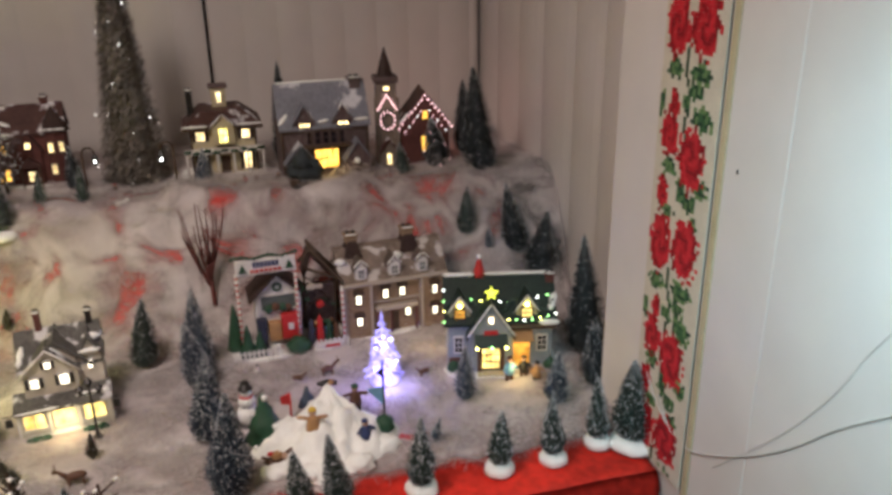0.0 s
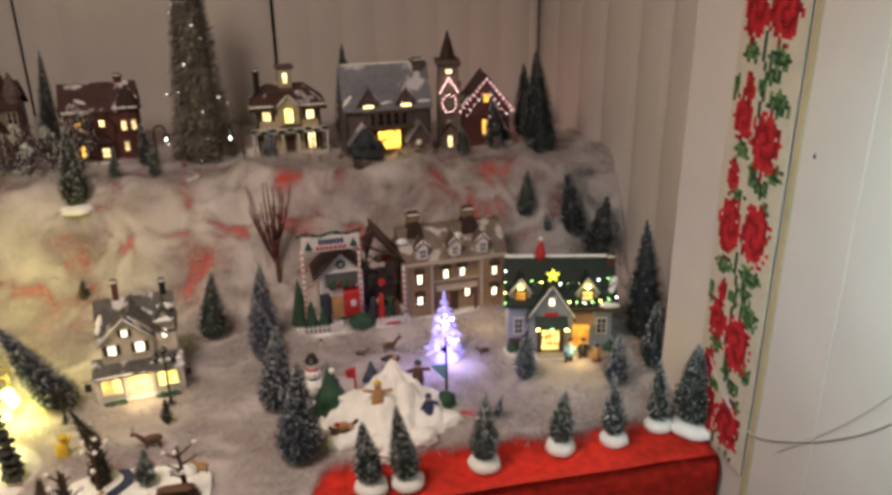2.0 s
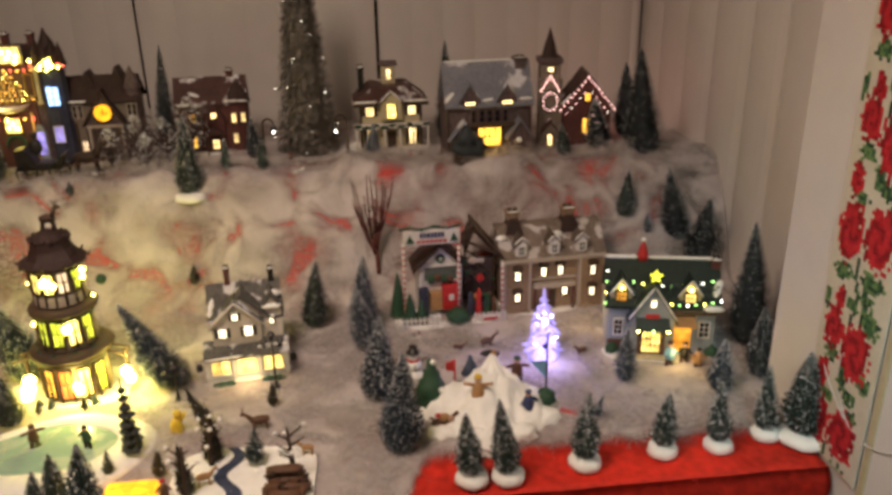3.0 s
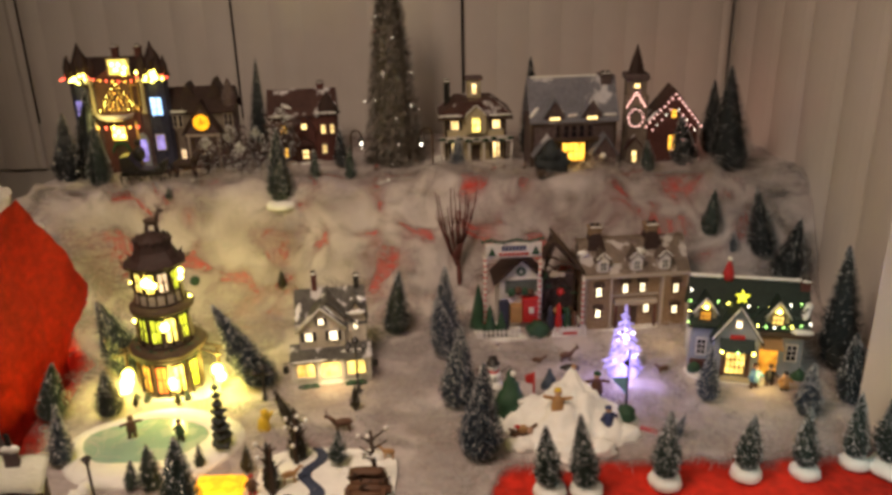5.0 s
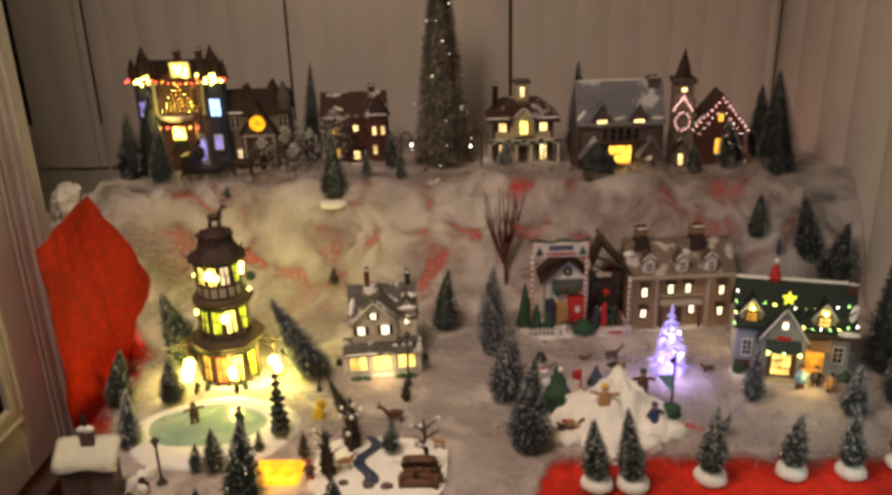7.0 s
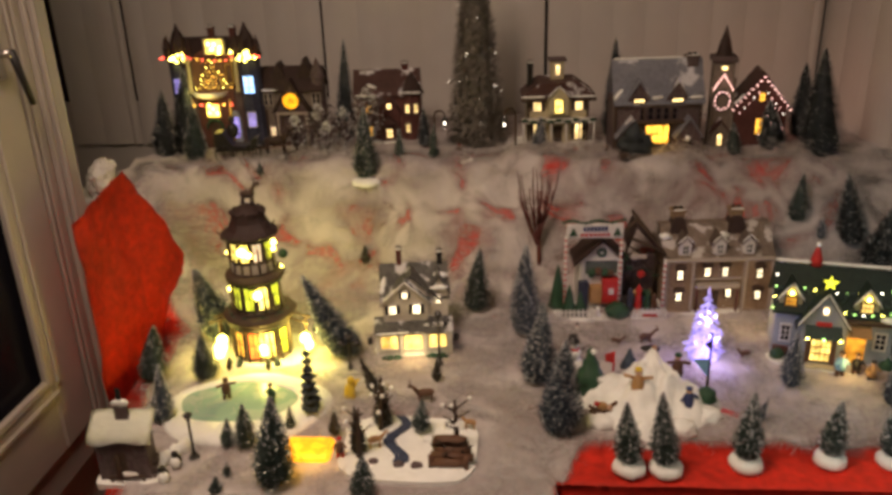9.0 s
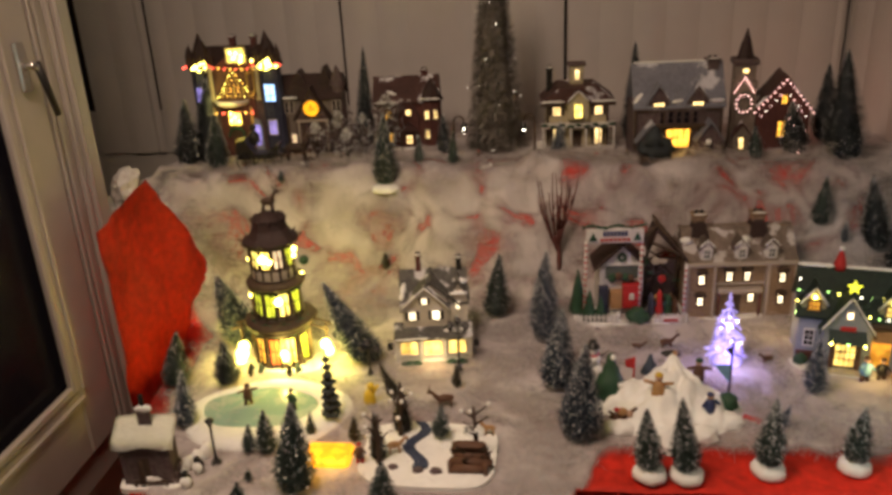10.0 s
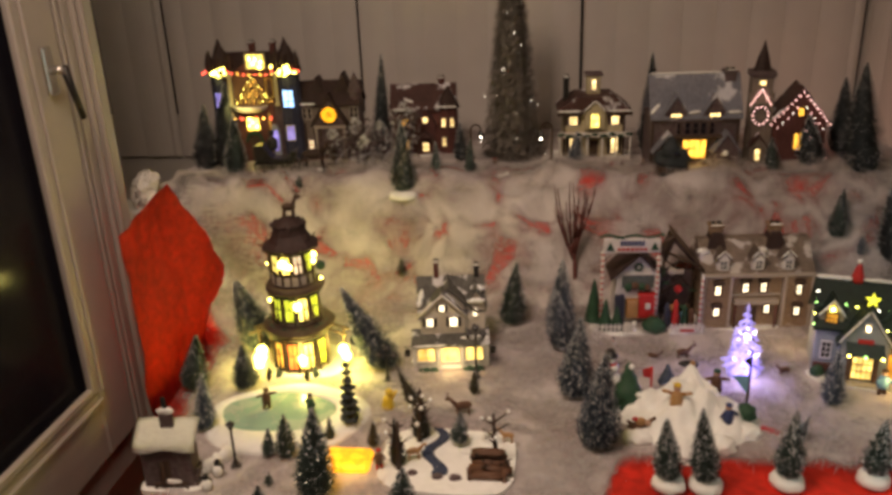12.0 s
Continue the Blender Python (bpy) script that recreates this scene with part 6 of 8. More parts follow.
def tree_stall():
    t = thing("tree_sale_stall", "white and red tree-sale stall model with sign and picket fence", "model house", 0.083, 1.585, LOW - 0.002, 3)
    base_slab(t, -0.13, 0.125, -0.015, 0.16, 0.012, 9)
    # sign on candy-striped posts
    for x, z in ((-0.105, 0.2), (0.02, 0.215), (0.115, 0.15)):
        bm = B()
        rod(bm, (x, 0.03 if x < 0.1 else 0.005, 0.0), (x, 0.03 if x < 0.1 else 0.005, z), 0.0034, n=8)
        post = part("striped_post", bm, "white_paint", t)
        for i in range(int(z / 0.014)):
            bm = B()
            yy = 0.03 if x < 0.1 else 0.005
            rod(bm, (x, yy, 0.007 + i * 0.014), (x, yy, 0.011 + i * 0.014), 0.0037, n=8)
            part("stripe", bm, "red_paint", post)
    bm = B()
    box(bm, -0.105, 0.022, 0.022, 0.028, 0.197, 0.232, 0.002)
    sign = part("sign_board", bm, "white_paint", t, "white sign board with two dark trees")
    for x in (-0.09, 0.008):
        bm = B()
        prism(bm, [(x - 0.009, 0.204), (x + 0.009, 0.204), (x, 0.224)], "y", 0.0195, 0.0218)
        part("painted_tree", bm, "green_paint", sign)
    for k, (x0, x1, z0, z1, m) in enumerate(((-0.068, -0.012, 0.215, 0.226, "blue_paint"), (-0.074, -0.006, 0.203, 0.209, "red_paint"))):
        bm = B()
        n = 7
        for i in range(n):
            a = x0 + (x1 - x0) * i / n
            box(bm, a, a + (x1 - x0) / n * 0.72, 0.02, 0.0218, z0, z1)
        part("lettering_bar", bm, m, sign)
    bm = B()
    for i in range(15):
        ball(bm, -0.11 + 0.0095 * i, 0.025, 0.236 + 0.003 * math.sin(i), 0.006, 0.005, 0.004, 1, 0.5, i)
    part("garland", bm, "green_paint", sign)
    # little white hut
    gable_body(t, -0.07, 0.03, 0.05, 0.13, 0, 0.135, 0.178, "white_paint", "hut")
    roof_y(t, -0.07, 0.03, 0.05, 0.13, 0.135, 0.182, "roof_plain", o=0.014, name="hut_roof")
    bm = B()
    for i in range(10):
        a = i * 0.6283
        ball(bm, -0.02 + 0.008 * math.cos(a), 0.047, 0.152 + 0.008 * math.sin(a), 0.0035, sub=1)
    part("wreath", bm, "green_paint", t)
    window(t, -0.02, 0.116, 0.075, 0.034, 0.049, "opening_grey", "white_paint", (0, 0))
    for i, (x, z, r) in enumerate(((-0.042, 0.104, 0.010), (-0.028, 0.107, 0.009), (-0.012, 0.104, 0.009), (0.0, 0.102, 0.008))):
        ball(bm := B(), x, 0.042, z, r, 0.007, r * 1.1, 2, 0.4, i)
        part("wreath", bm, "brown_paint" if i % 2 else "green_paint", t)
    for x in (-0.066, 0.026):
        part("corner_post", box(B(), x - 0.003, x + 0.003, 0.044, 0.05, 0.0, 0.134, 0.0005), "white_paint", t)
    body(t, -0.018, 0.024, 0.03, 0.05, 0.03, 0.09, "red_paint", "counter")
    body(t, -0.046, -0.019, 0.03, 0.05, 0.03, 0.074, "tan_paint", "crate")
    body(t, -0.004, 0.008, 0.027, 0.03, 0.054, 0.070, "white_paint", "notice")
    body(t, -0.072, -0.05, 0.035, 0.05, 0.0, 0.085, "navy_stone", "side_screen")
    # lean-to on the right with a timber frame and lights
    bm = B()
    for p, q in (((0.03, 0.06, 0.2), (0.06, 0.06, 0.225)), ((0.06, 0.06, 0.225), (0.118, 0.02, 0.155)), ((0.06, 0.12, 0.225), (0.118, 0.1, 0.155)), ((0.04, 0.06, 0.185), (0.11, 0.03, 0.16)), ((0.118, 0.02, 0.155), (0.118, 0.1, 0.155)), ((0.06, 0.06, 0.225), (0.06, 0.12, 0.225)), ((0.04, 0.1, 0.0), (0.05, 0.1, 0.2)), ((0.115, 0.1, 0.0), (0.117, 0.1, 0.155))):
        rod(bm, p, q, 0.0035, n=6)
    part("timber_frame", bm, "timber", t)
    bm = B()
    prism(bm, [(0.04, 0.16), (0.06, 0.215), (0.115, 0.152), (0.113, 0.147), (0.06, 0.205), (0.044, 0.158)], "y", 0.06, 0.125)
    part("lean_to_roof", bm, "roof_plain", t)
    body(t, 0.04, 0.115, 0.1, 0.12, 0, 0.12, "stone_grey", "back_wall")
    body(t, 0.05, 0.1, 0.03, 0.055, 0, 0.045, "sky_blue", "bench")
    for i, (x, z, m) in enumerate(((0.06, 0.052, "tan_paint"), (0.08, 0.05, "green_paint"), (0.092, 0.052, "brown_paint"), (0.07, 0.1, "red_paint"), (0.055, 0.145, "siding"))):
        bm = B()
        ball(bm, x, 0.04, z, 0.009, 0.007, 0.010, 2, 0.5, i)
        part("parcel", bm, m, t)
    rng = random.Random(12)
    for i in range(22):
        p = Vector((rng.uniform(0.035, 0.115), rng.uniform(0.02, 0.06), rng.uniform(0.09, 0.17)))
        bm = B()
        rod(bm, p, p + Vector((rng.uniform(-0.03, 0.03), rng.uniform(-0.01, 0.01), rng.uniform(-0.02, 0.03))), 0.0022, 0.001, 4)
        part("bough", bm, "bark" if i % 3 else "green_paint", t)
    part("hanging_board", box(B(), 0.04, 0.075, 0.016, 0.019, 0.148, 0.158, 0.0006), "siding", t)
    for i, (x, z, h, m) in enumerate(((0.045, 0.0, 0.075, "navy_stone"), (0.064, 0.0, 0.082, "red_paint"), (0.085, 0.0, 0.07, "green_paint"), (0.1, 0.0, 0.06, "brown_paint"))):
        bm = B()
        lathe(bm, [(0.008, 0), (0.009, h * 0.4), (0.006, h * 0.75), (0.007, h * 0.85), (0.001, h)], 8, x, 0.022, z)
        part("customer_shape", bm, m, t)
    # picket fence in front
    for i in range(26):
        x = -0.125 + i * 0.0098
        if -0.03 < x < 0.045:
            continue
        bm = B()
        prism(bm, [(x - 0.0026, 0.0), (x + 0.0026, 0.0), (x + 0.0026, 0.03), (x, 0.035), (x - 0.0026, 0.03)], "y", -0.006, -0.003)
        part("picket", bm, "white_paint", t)
    for x0, x1 in ((-0.128, -0.03), (0.045, 0.125)):
        for z in (0.01, 0.024):
            bm = B()
            box(bm, x0, x1, -0.003, -0.001, z, z + 0.003)
            part("fence_rail", bm, "white_paint", t)
    bm = B()
    box(bm, 0.065, 0.105, -0.009, -0.006, 0.01, 0.026, 0.001)
    plate = part("fence_sign", bm, "white_paint", t)
    bm = B()
    box(bm, 0.069, 0.101, -0.0105, -0.009, 0.015, 0.021)
    part("lettering_bar", bm, "red_paint", plate)
    for i, (x, y, h, r) in enumerate(((-0.095, 0.02, 0.085, 0.02), (-0.07, 0.015, 0.07, 0.018), (-0.118, 0.06, 0.12, 0.022))):
        bm = B()
        lathe(bm, [(r, 0.006), (r * 0.95, 0.02), (r * 0.6, h * 0.5), (r * 0.25, h * 0.85), (0.001, h)], 10, x, y, 0, wobble=0.35, seed=i)
        part("green_tree", bm, "green_paint", t)
    bm = B()
    ball(bm, 0.012, 0.0, 0.025, 0.026, 0.02, 0.024, 3, 0.3, 4)
    part("bush", bm, "green_paint", t)
    bm = B()
    ball(bm, -0.032, 0.005, 0.014, 0.009, sub=2)
    ball(bm, -0.032, 0.004, 0.03, 0.006, sub=2)
    part("snowman", bm, "snow", t)


def brick_manor():
    t = thing("brick_manor", "brown brick model manor with lit windows and snowy dormered roof", "model house", 0.325, 1.635, LOW - 0.002, 4)
    base_slab(t, -0.14, 0.14, -0.02, 0.13, 0.008, 10)
    body(t, -0.115, 0.115, 0.0, 0.12, 0, 0.14, "brick_brown")
    for s in (-1, 1):
        body(t, s * 0.09 - 0.03, s * 0.09 + 0.03, -0.014, 0.02, 0, 0.14, "brick_brown", "wing")
    bm = B()
    prism(bm, [(-0.014, 0.138), (0.014, 0.158), (0.05, 0.205), (0.075, 0.205), (0.13, 0.138)], "x", -0.126, 0.126)
    bmesh.ops.subdivide_edges(bm, edges=[e for e in bm.edges if abs(e.verts[0].co.x - e.verts[1].co.x) > 0.02], cuts=12)
    for v in bm.verts:
        v.co.z += 0.002 * noise.noise(v.co * 50)
    part("roof", bm, "roof_tan", t)
    for x, w in ((-0.085, 0.034), (0.048, 0.036)):
        bm = B()
        lathe(bm, [(w * 1.1, 0.168), (w, 0.176), (w * 0.55, 0.216), (w * 0.4, 0.222)], 4, 0, 0, 0, False)
        bmesh.ops.rotate(bm, verts=bm.verts, matrix=Matrix.Rotation(math.pi / 4, 3, "Z"))
        bmesh.ops.translate(bm, verts=bm.verts, vec=(x, 0.056, 0))
        part("hipped_roof", bm, "roof_plain", t)
    bm = B()
    box(bm, -0.124, 0.124, -0.018, -0.004, 0.134, 0.142, 0.002)
    part("cornice", bm, "siding", t)
    for x in (-0.078, 0.0, 0.066):
        gable_body(t, x - 0.014, x + 0.014, 0.0, 0.05, 0.145, 0.172, 0.186, "white_paint", "dormer")
        roof_y(t, x - 0.014, x + 0.014, 0.0, 0.05, 0.172, 0.188, "roof_mansard", o=0.004, name="dormer_roof")
        window(t, x, 0.16, 0.013, 0.020, -0.001, "opening_grey", "white_paint", (1, 1))
        snow_strip(t, (x - 0.018, -0.004, 0.176), (x, -0.004, 0.194), 0.0025, 2)
        snow_strip(t, (x + 0.018, -0.004, 0.176), (x, -0.004, 0.194), 0.0025, 3)
    for x in (-0.085, 0.048):
        chimney(t, x, 0.06, 0.19, 0.238, 0.026, "brick_brown")
        bm = B()
        ball(bm, x - 0.034, 0.03, 0.182, 0.014, 0.010, 0.008, 2, 0.4, 3)
        part("snow_drift", bm, "snow", t)
    for x, y in ((-0.09, -0.015), (-0.024, -0.001), (0.016, -0.001), (0.09, -0.015)):
        window(t, x, 0.104, 0.011, 0.021, y, "pane_white", "timber")
        bm = B()
        prism(bm, [(x - 0.013, 0.12), (x + 0.013, 0.12), (x + 0.011, 0.128), (x, 0.131), (x - 0.011, 0.128)], "y", y - 0.008, y + 0.001)
        part("window_hood", bm, "timber", t)
    for x, y in ((-0.09, -0.015), (0.09, -0.015), (0.028, -0.001)):
        window(t, x, 0.05, 0.011, 0.019, y, "pane_white", "timber")
        bm = B()
        prism(bm, [(x - 0.013, 0.064), (x + 0.013, 0.064), (x + 0.011, 0.072), (x, 0.075), (x - 0.011, 0.072)], "y", y - 0.008, y + 0.001)
        part("window_hood", bm, "timber", t)
    for x in (-0.12, -0.06, 0.06, 0.12):
        part("quoin", box(B(), x - 0.003, x + 0.003, -0.0165, 0.004, 0.0, 0.134, 0.0005), "siding", t)
    part("string_course", box(B(), -0.06, 0.06, -0.004, 0.0, 0.084, 0.089, 0.0005), "siding", t)
    body(t, -0.05, 0.05, -0.016, 0.0, 0.066, 0.078, "siding", "porch_lintel")
    for x in (-0.046, -0.014, 0.046):
        bm = B()
        rod(bm, (x, -0.012, 0), (x, -0.012, 0.068), 0.003, n=8)
        part("column", bm, "brick_red", t)
    bm = B()
    box(bm, -0.012, 0.006, -0.003, 0.001, 0, 0.055)
    part("door", bm, "timber", t)


def green_inn():
    t = thing("green_roofed_shop", "grey-blue model shop with green roof, star and coloured lights", "model house", 0.500, 1.405, LOW - 0.002, -13)
    base_slab(t, -0.125, 0.125, -0.05, 0.13, 0.006, 11)
    body(t, -0.11, 0.11, 0.0, 0.11, 0, 0.115, "grey_blue")
    roof_x(t, -0.11, 0.11, 0, 0.11, 0.115, 0.19, "roof_green")
    snow_strip(t, (-0.118, 0.052, 0.198), (-0.05, 0.052, 0.198), 0.006, 2)
    snow_strip(t, (-0.03, 0.052, 0.198), (0.118, 0.052, 0.198), 0.005, 3)
    gable_body(t, -0.065, 0.02, -0.024, 0.05, 0, 0.095, 0.157, "grey_blue", "gable_front")
    roof_y(t, -0.065, 0.02, -0.024, 0.05, 0.095, 0.161, "roof_green", o=0.008, name="gable_roof")
    snow_strip(t, (-0.071, -0.032, 0.092), (-0.022, -0.032, 0.166), 0.0025, 4)
    snow_strip(t, (0.027, -0.032, 0.092), (-0.022, -0.032, 0.166), 0.0025, 5)
    for x, mt in ((-0.085, "door_amber"), (0.055, "pane_shop")):
        gable_body(t, x - 0.022, x + 0.022, 0.002, 0.06, 0.11, 0.135, 0.165, "cream", "dormer")
        roof_y(t, x - 0.022, x + 0.022, 0.002, 0.06, 0.135, 0.168, "roof_green", name="dormer_roof")
        window(t, x, 0.13, 0.02, 0.02, 0.001, mt, "timber", (2, 1))
        bulbs(t, [(x, -0.004, 0.15)], ["bulb_yellow"], 0.0046)
    window(t, -0.022, 0.128, 0.008, 0.014, -0.025, "pane_warm", "white_paint", (0, 0))
    bulbs(t, [(-0.022, -0.03, 0.128)], ["bulb_white"], 0.0035)
    bm = B()
    box(bm, -0.036, -0.008, -0.028, -0.024, 0.094, 0.102)
    part("name_plate", bm, "red_paint", t)
    bm = B()
    prism(bm, [(-0.046, 0.072), (-0.024, 0.09), (-0.024, 0.094), (-0.05, 0.074)], "x", -0.056, 0.012)
    part("awning", bm, "needle_green", t)
    window(t, -0.022, 0.040, 0.036, 0.048, -0.025, "pane_shop", "timber", (3, 2))
    window(t, -0.088, 0.06, 0.016, 0.034, -0.001, "dark_night", "white_paint", (1, 2))
    window(t, 0.088, 0.06, 0.018, 0.034, -0.001, "dark_night", "white_paint", (1, 2))
    bm = B()
    prism(bm, [(0.028, 0.0), (0.062, 0.0), (0.062, 0.062), (0.054, 0.072), (0.045, 0.075), (0.036, 0.072), (0.028, 0.062)], "y", -0.006, 0.0)
    part("lit_doorway", bm, "door_amber", t, "glowing amber arched doorway")
    bm = B()
    box(bm, 0.02, 0.116, -0.02, 0.0, 0.1, 0.107, 0.002)
    part("shelf_cornice", bm, "timber", t)
    # brick footing, lantern glow over the door, snow on the eaves
    body(t, -0.109, -0.068, -0.006, 0.0, 0.0, 0.03, "brick_red", "footing")
    bm = B()
    prism(bm, [(-0.034, 0.078), (-0.004, 0.094), (-0.004, 0.098), (-0.036, 0.081)], "x", 0.024, 0.066)
    part("door_awning", bm, "tan_paint", t)
    bulbs(t, [(0.045, -0.018, 0.083)], ["bulb_amber"], 0.006)
    snow_strip(t, (0.08, -0.012, 0.112), (0.122, -0.012, 0.112), 0.008, 11)
    snow_strip(t, (0.104, 0.0, 0.135), (0.118, 0.03, 0.16), 0.008, 12)
    for x in (-0.085, 0.055):
        for sx in (-1, 1):
            snow_strip(t, (x + sx * 0.026, -0.005, 0.134), (x, -0.005, 0.171), 0.0024, 13 + sx)
    for x in (-0.046, 0.002):
        part("shop_pier", box(B(), x - 0.004, x + 0.004, -0.03, -0.024, 0.0, 0.072, 0.0006), "brown_paint", t)
    part("shop_step", box(B(), -0.05, 0.008, -0.046, -0.024, 0.004, 0.011, 0.001), "cream", t)
    bm = B()
    for i in range(46):
        x = -0.11 + 0.22 * i / 45
        ball(bm, x, 0.012 + 0.006 * math.sin(i * 0.7), 0.141 + 0.010 * math.sin(i * 0.7 + 1), 0.005, 0.004, 0.004, 1, 0.6, i)
    part("garland", bm, "needle_green", t)
    # star over the gable
    bm = B()
    pts = [((0.016 if k % 2 == 0 else 0.0065) * math.sin(k * math.pi / 5), (0.018 if k % 2 == 0 else 0.0065) * math.cos(k * math.pi / 5)) for k in range(10)]
    prism(bm, [(-0.022 + 0.85 * a, 0.188 + 0.85 * b) for a, b in pts], "y", -0.03, -0.025)
    part("star", bm, "star_glow", t, "glowing yellow star")
    chimney(t, 0.108, 0.05, 0.15, 0.2, 0.018, "brick_red")
    bm = B()
    lathe(bm, [(0.014, 0.19), (0.012, 0.2), (0.006, 0.222), (0.001, 0.232)], 10, -0.04, 0.06, 0)
    part("red_hat", bm, "red_paint", t, "red pointed hat with white top")
    ball(bm := B(), -0.04, 0.06, 0.234, 0.006, sub=1)
    part("hat_bobble", bm, "snow", t)
    bulbs(t, along((-0.118, -0.01, 0.118), (-0.118, -0.01, 0.19), 4) + along((0.0, -0.006, 0.12), (0.115, -0.006, 0.128), 8, 0.008) + along((-0.06, 0.018, 0.155), (0.1, 0.02, 0.16), 9, 0.01), ["bulb_green", "bulb_yellow", "bulb_green", "bulb_white"], 0.002)
    bulbs(t, along((-0.052, -0.05, 0.075), (0.008, -0.05, 0.075), 3), ["bulb_yellow", "bulb_green"], 0.0032)
    for i, x in enumerate((-0.1, -0.07, 0.105)):
        bm = B()
        ball(bm, x, -0.014, 0.014, 0.014, 0.01, 0.016, 2, 0.4, i)
        part("shrub", bm, "green_paint", t)


mansion()
clock_house()
red_house()
yellow_house()
stone_cottage()
church()
round_tower()
porch_house()
tree_stall()
brick_manor()
green_inn()


# ---- the small scenes and figures ----
def figure(name, label, category, x, y, z, turn, pieces, group="", lean=0.0):
    """One moulded figure: pieces of (material, function that adds to a bmesh), joined into one mesh."""
    bm = B()
    names = []
    for material, add in pieces:
        before = set(bm.faces)
        add(bm)
        if material not in names:
            names.append(material)
        for f in bm.faces:
            if f not in before:
                f.material_index = names.index(material)
    me = bpy.data.meshes.new(name)
    bm.normal_update()
    bm.to_mesh(me)
    bm.free()
    for n in names:
        me.materials.append(MATS[n])
    ob = new(name, me)
    ob.matrix_world = pose(x, y, z, lean, 0, turn)
    return tagged(ob, label, category, group)


def person_shape(name, label, x, y, z, h, coat, legs, turn=0, arms=0.5, lean=0.0):
    """A plain moulded figurine: legs, coat, arms and a round head with a cap."""
    figure(name, label, "figurine", x, y, z - 0.002, turn, [
        (legs, lambda bm: [rod(bm, (s * h * 0.1, 0, 0), (s * h * 0.06, 0, h * 0.42), h * 0.06, h * 0.075, 6) for s in (-1, 1)]),
        (coat, lambda bm: lathe(bm, [(h * 0.17, h * 0.33), (h * 0.16, h * 0.5), (h * 0.13, h * 0.68), (h * 0.06, h * 0.76)], 10)),
        (coat, lambda bm: [rod(bm, (s * h * 0.12, 0, h * 0.68), (s * h * (0.22 + 0.16 * arms), -h * 0.06, h * (0.42 + 0.36 * arms)), h * 0.05, h * 0.04, 6) for s in (-1, 1)]),
        ("skin_tan", lambda bm: ball(bm, 0, 0, h * 0.84, h * 0.1, sub=2)),
        (legs, lambda bm: ball(bm, 0, 0.004 * h, h * 0.9, h * 0.105, h * 0.105, h * 0.07, 2)),
    ], group="moulded figurines", lean=lean)


def deer(label, x, y, z, h, coat, turn=0, antlers=True):
    def horns(bm):
        for s in (-1, 1):
            p, q = (h * 0.52, s * h * 0.03, h * 0.8), (h * 0.5, s * h * 0.14, h * 1.0)
            rod(bm, p, q, h * 0.018, h * 0.012, 4)
            rod(bm, (h * 0.51, s * h * 0.09, h * 0.9), (h * 0.6, s * h * 0.12, h * 0.98), h * 0.012, h * 0.008, 4)
    figure("deer_figurine", label, "figurine", x, y, z - 0.002, turn, [
        (coat, lambda bm: ball(bm, 0, 0, h * 0.5, h * 0.34, h * 0.14, h * 0.16, 2, 0.1)),
        (coat, lambda bm: [rod(bm, (sx * h * 0.22, sy * h * 0.07, 0), (sx * h * 0.2, sy * h * 0.07, h * 0.45), h * 0.03, h * 0.05, 5) for sx in (-1, 1) for sy in (-1, 1)]),
        (coat, lambda bm: rod(bm, (h * 0.24, 0, h * 0.52), (h * 0.44, 0, h * 0.76), h * 0.09, h * 0.06, 6)),
        (coat, lambda bm: ball(bm, h * 0.52, 0, h * 0.78, h * 0.11, h * 0.055, h * 0.065, 2)),
        ("brown_paint", lambda bm: horns(bm) if antlers else ball(bm, h * 0.45, 0, h * 0.86, h * 0.03, sub=1)),
    ], group="deer figurines")


def snowman(x, y, z, h, turn=0):
    figure("snowman_figurine", "white snowman figurine with black top hat and scarf", "figurine", x, y, z, turn, [
        ("snow", lambda bm: ball(bm, 0, 0, h * 0.24, h * 0.26, sub=2)),
        ("snow", lambda bm: ball(bm, 0, 0, h * 0.56, h * 0.19, sub=2)),
        ("snow", lambda bm: ball(bm, 0, 0, h * 0.78, h * 0.13, sub=2)),
        ("red_paint", lambda bm: lathe(bm, [(h * 0.14, h * 0.66), (h * 0.15, h * 0.69), (h * 0.12, h * 0.71)], 12)),
        ("black_iron", lambda bm: lathe(bm, [(h * 0.16, h * 0.87), (h * 0.16, h * 0.89), (h * 0.1, h * 0.895), (h * 0.1, h * 1.02)], 12)),
        ("black_iron", lambda bm: [ball(bm, 0, -h * r, h * k, h * 0.022, sub=1) for k, r in ((0.5, 0.18), (0.6, 0.18), (0.3, 0.26))]),
        ("bark", lambda bm: [rod(bm, (s * h * 0.15, 0, h * 0.6), (s * h * 0.4, 0, h * 0.76), h * 0.02, h * 0.012, 4) for s in (-1, 1)]),
    ])


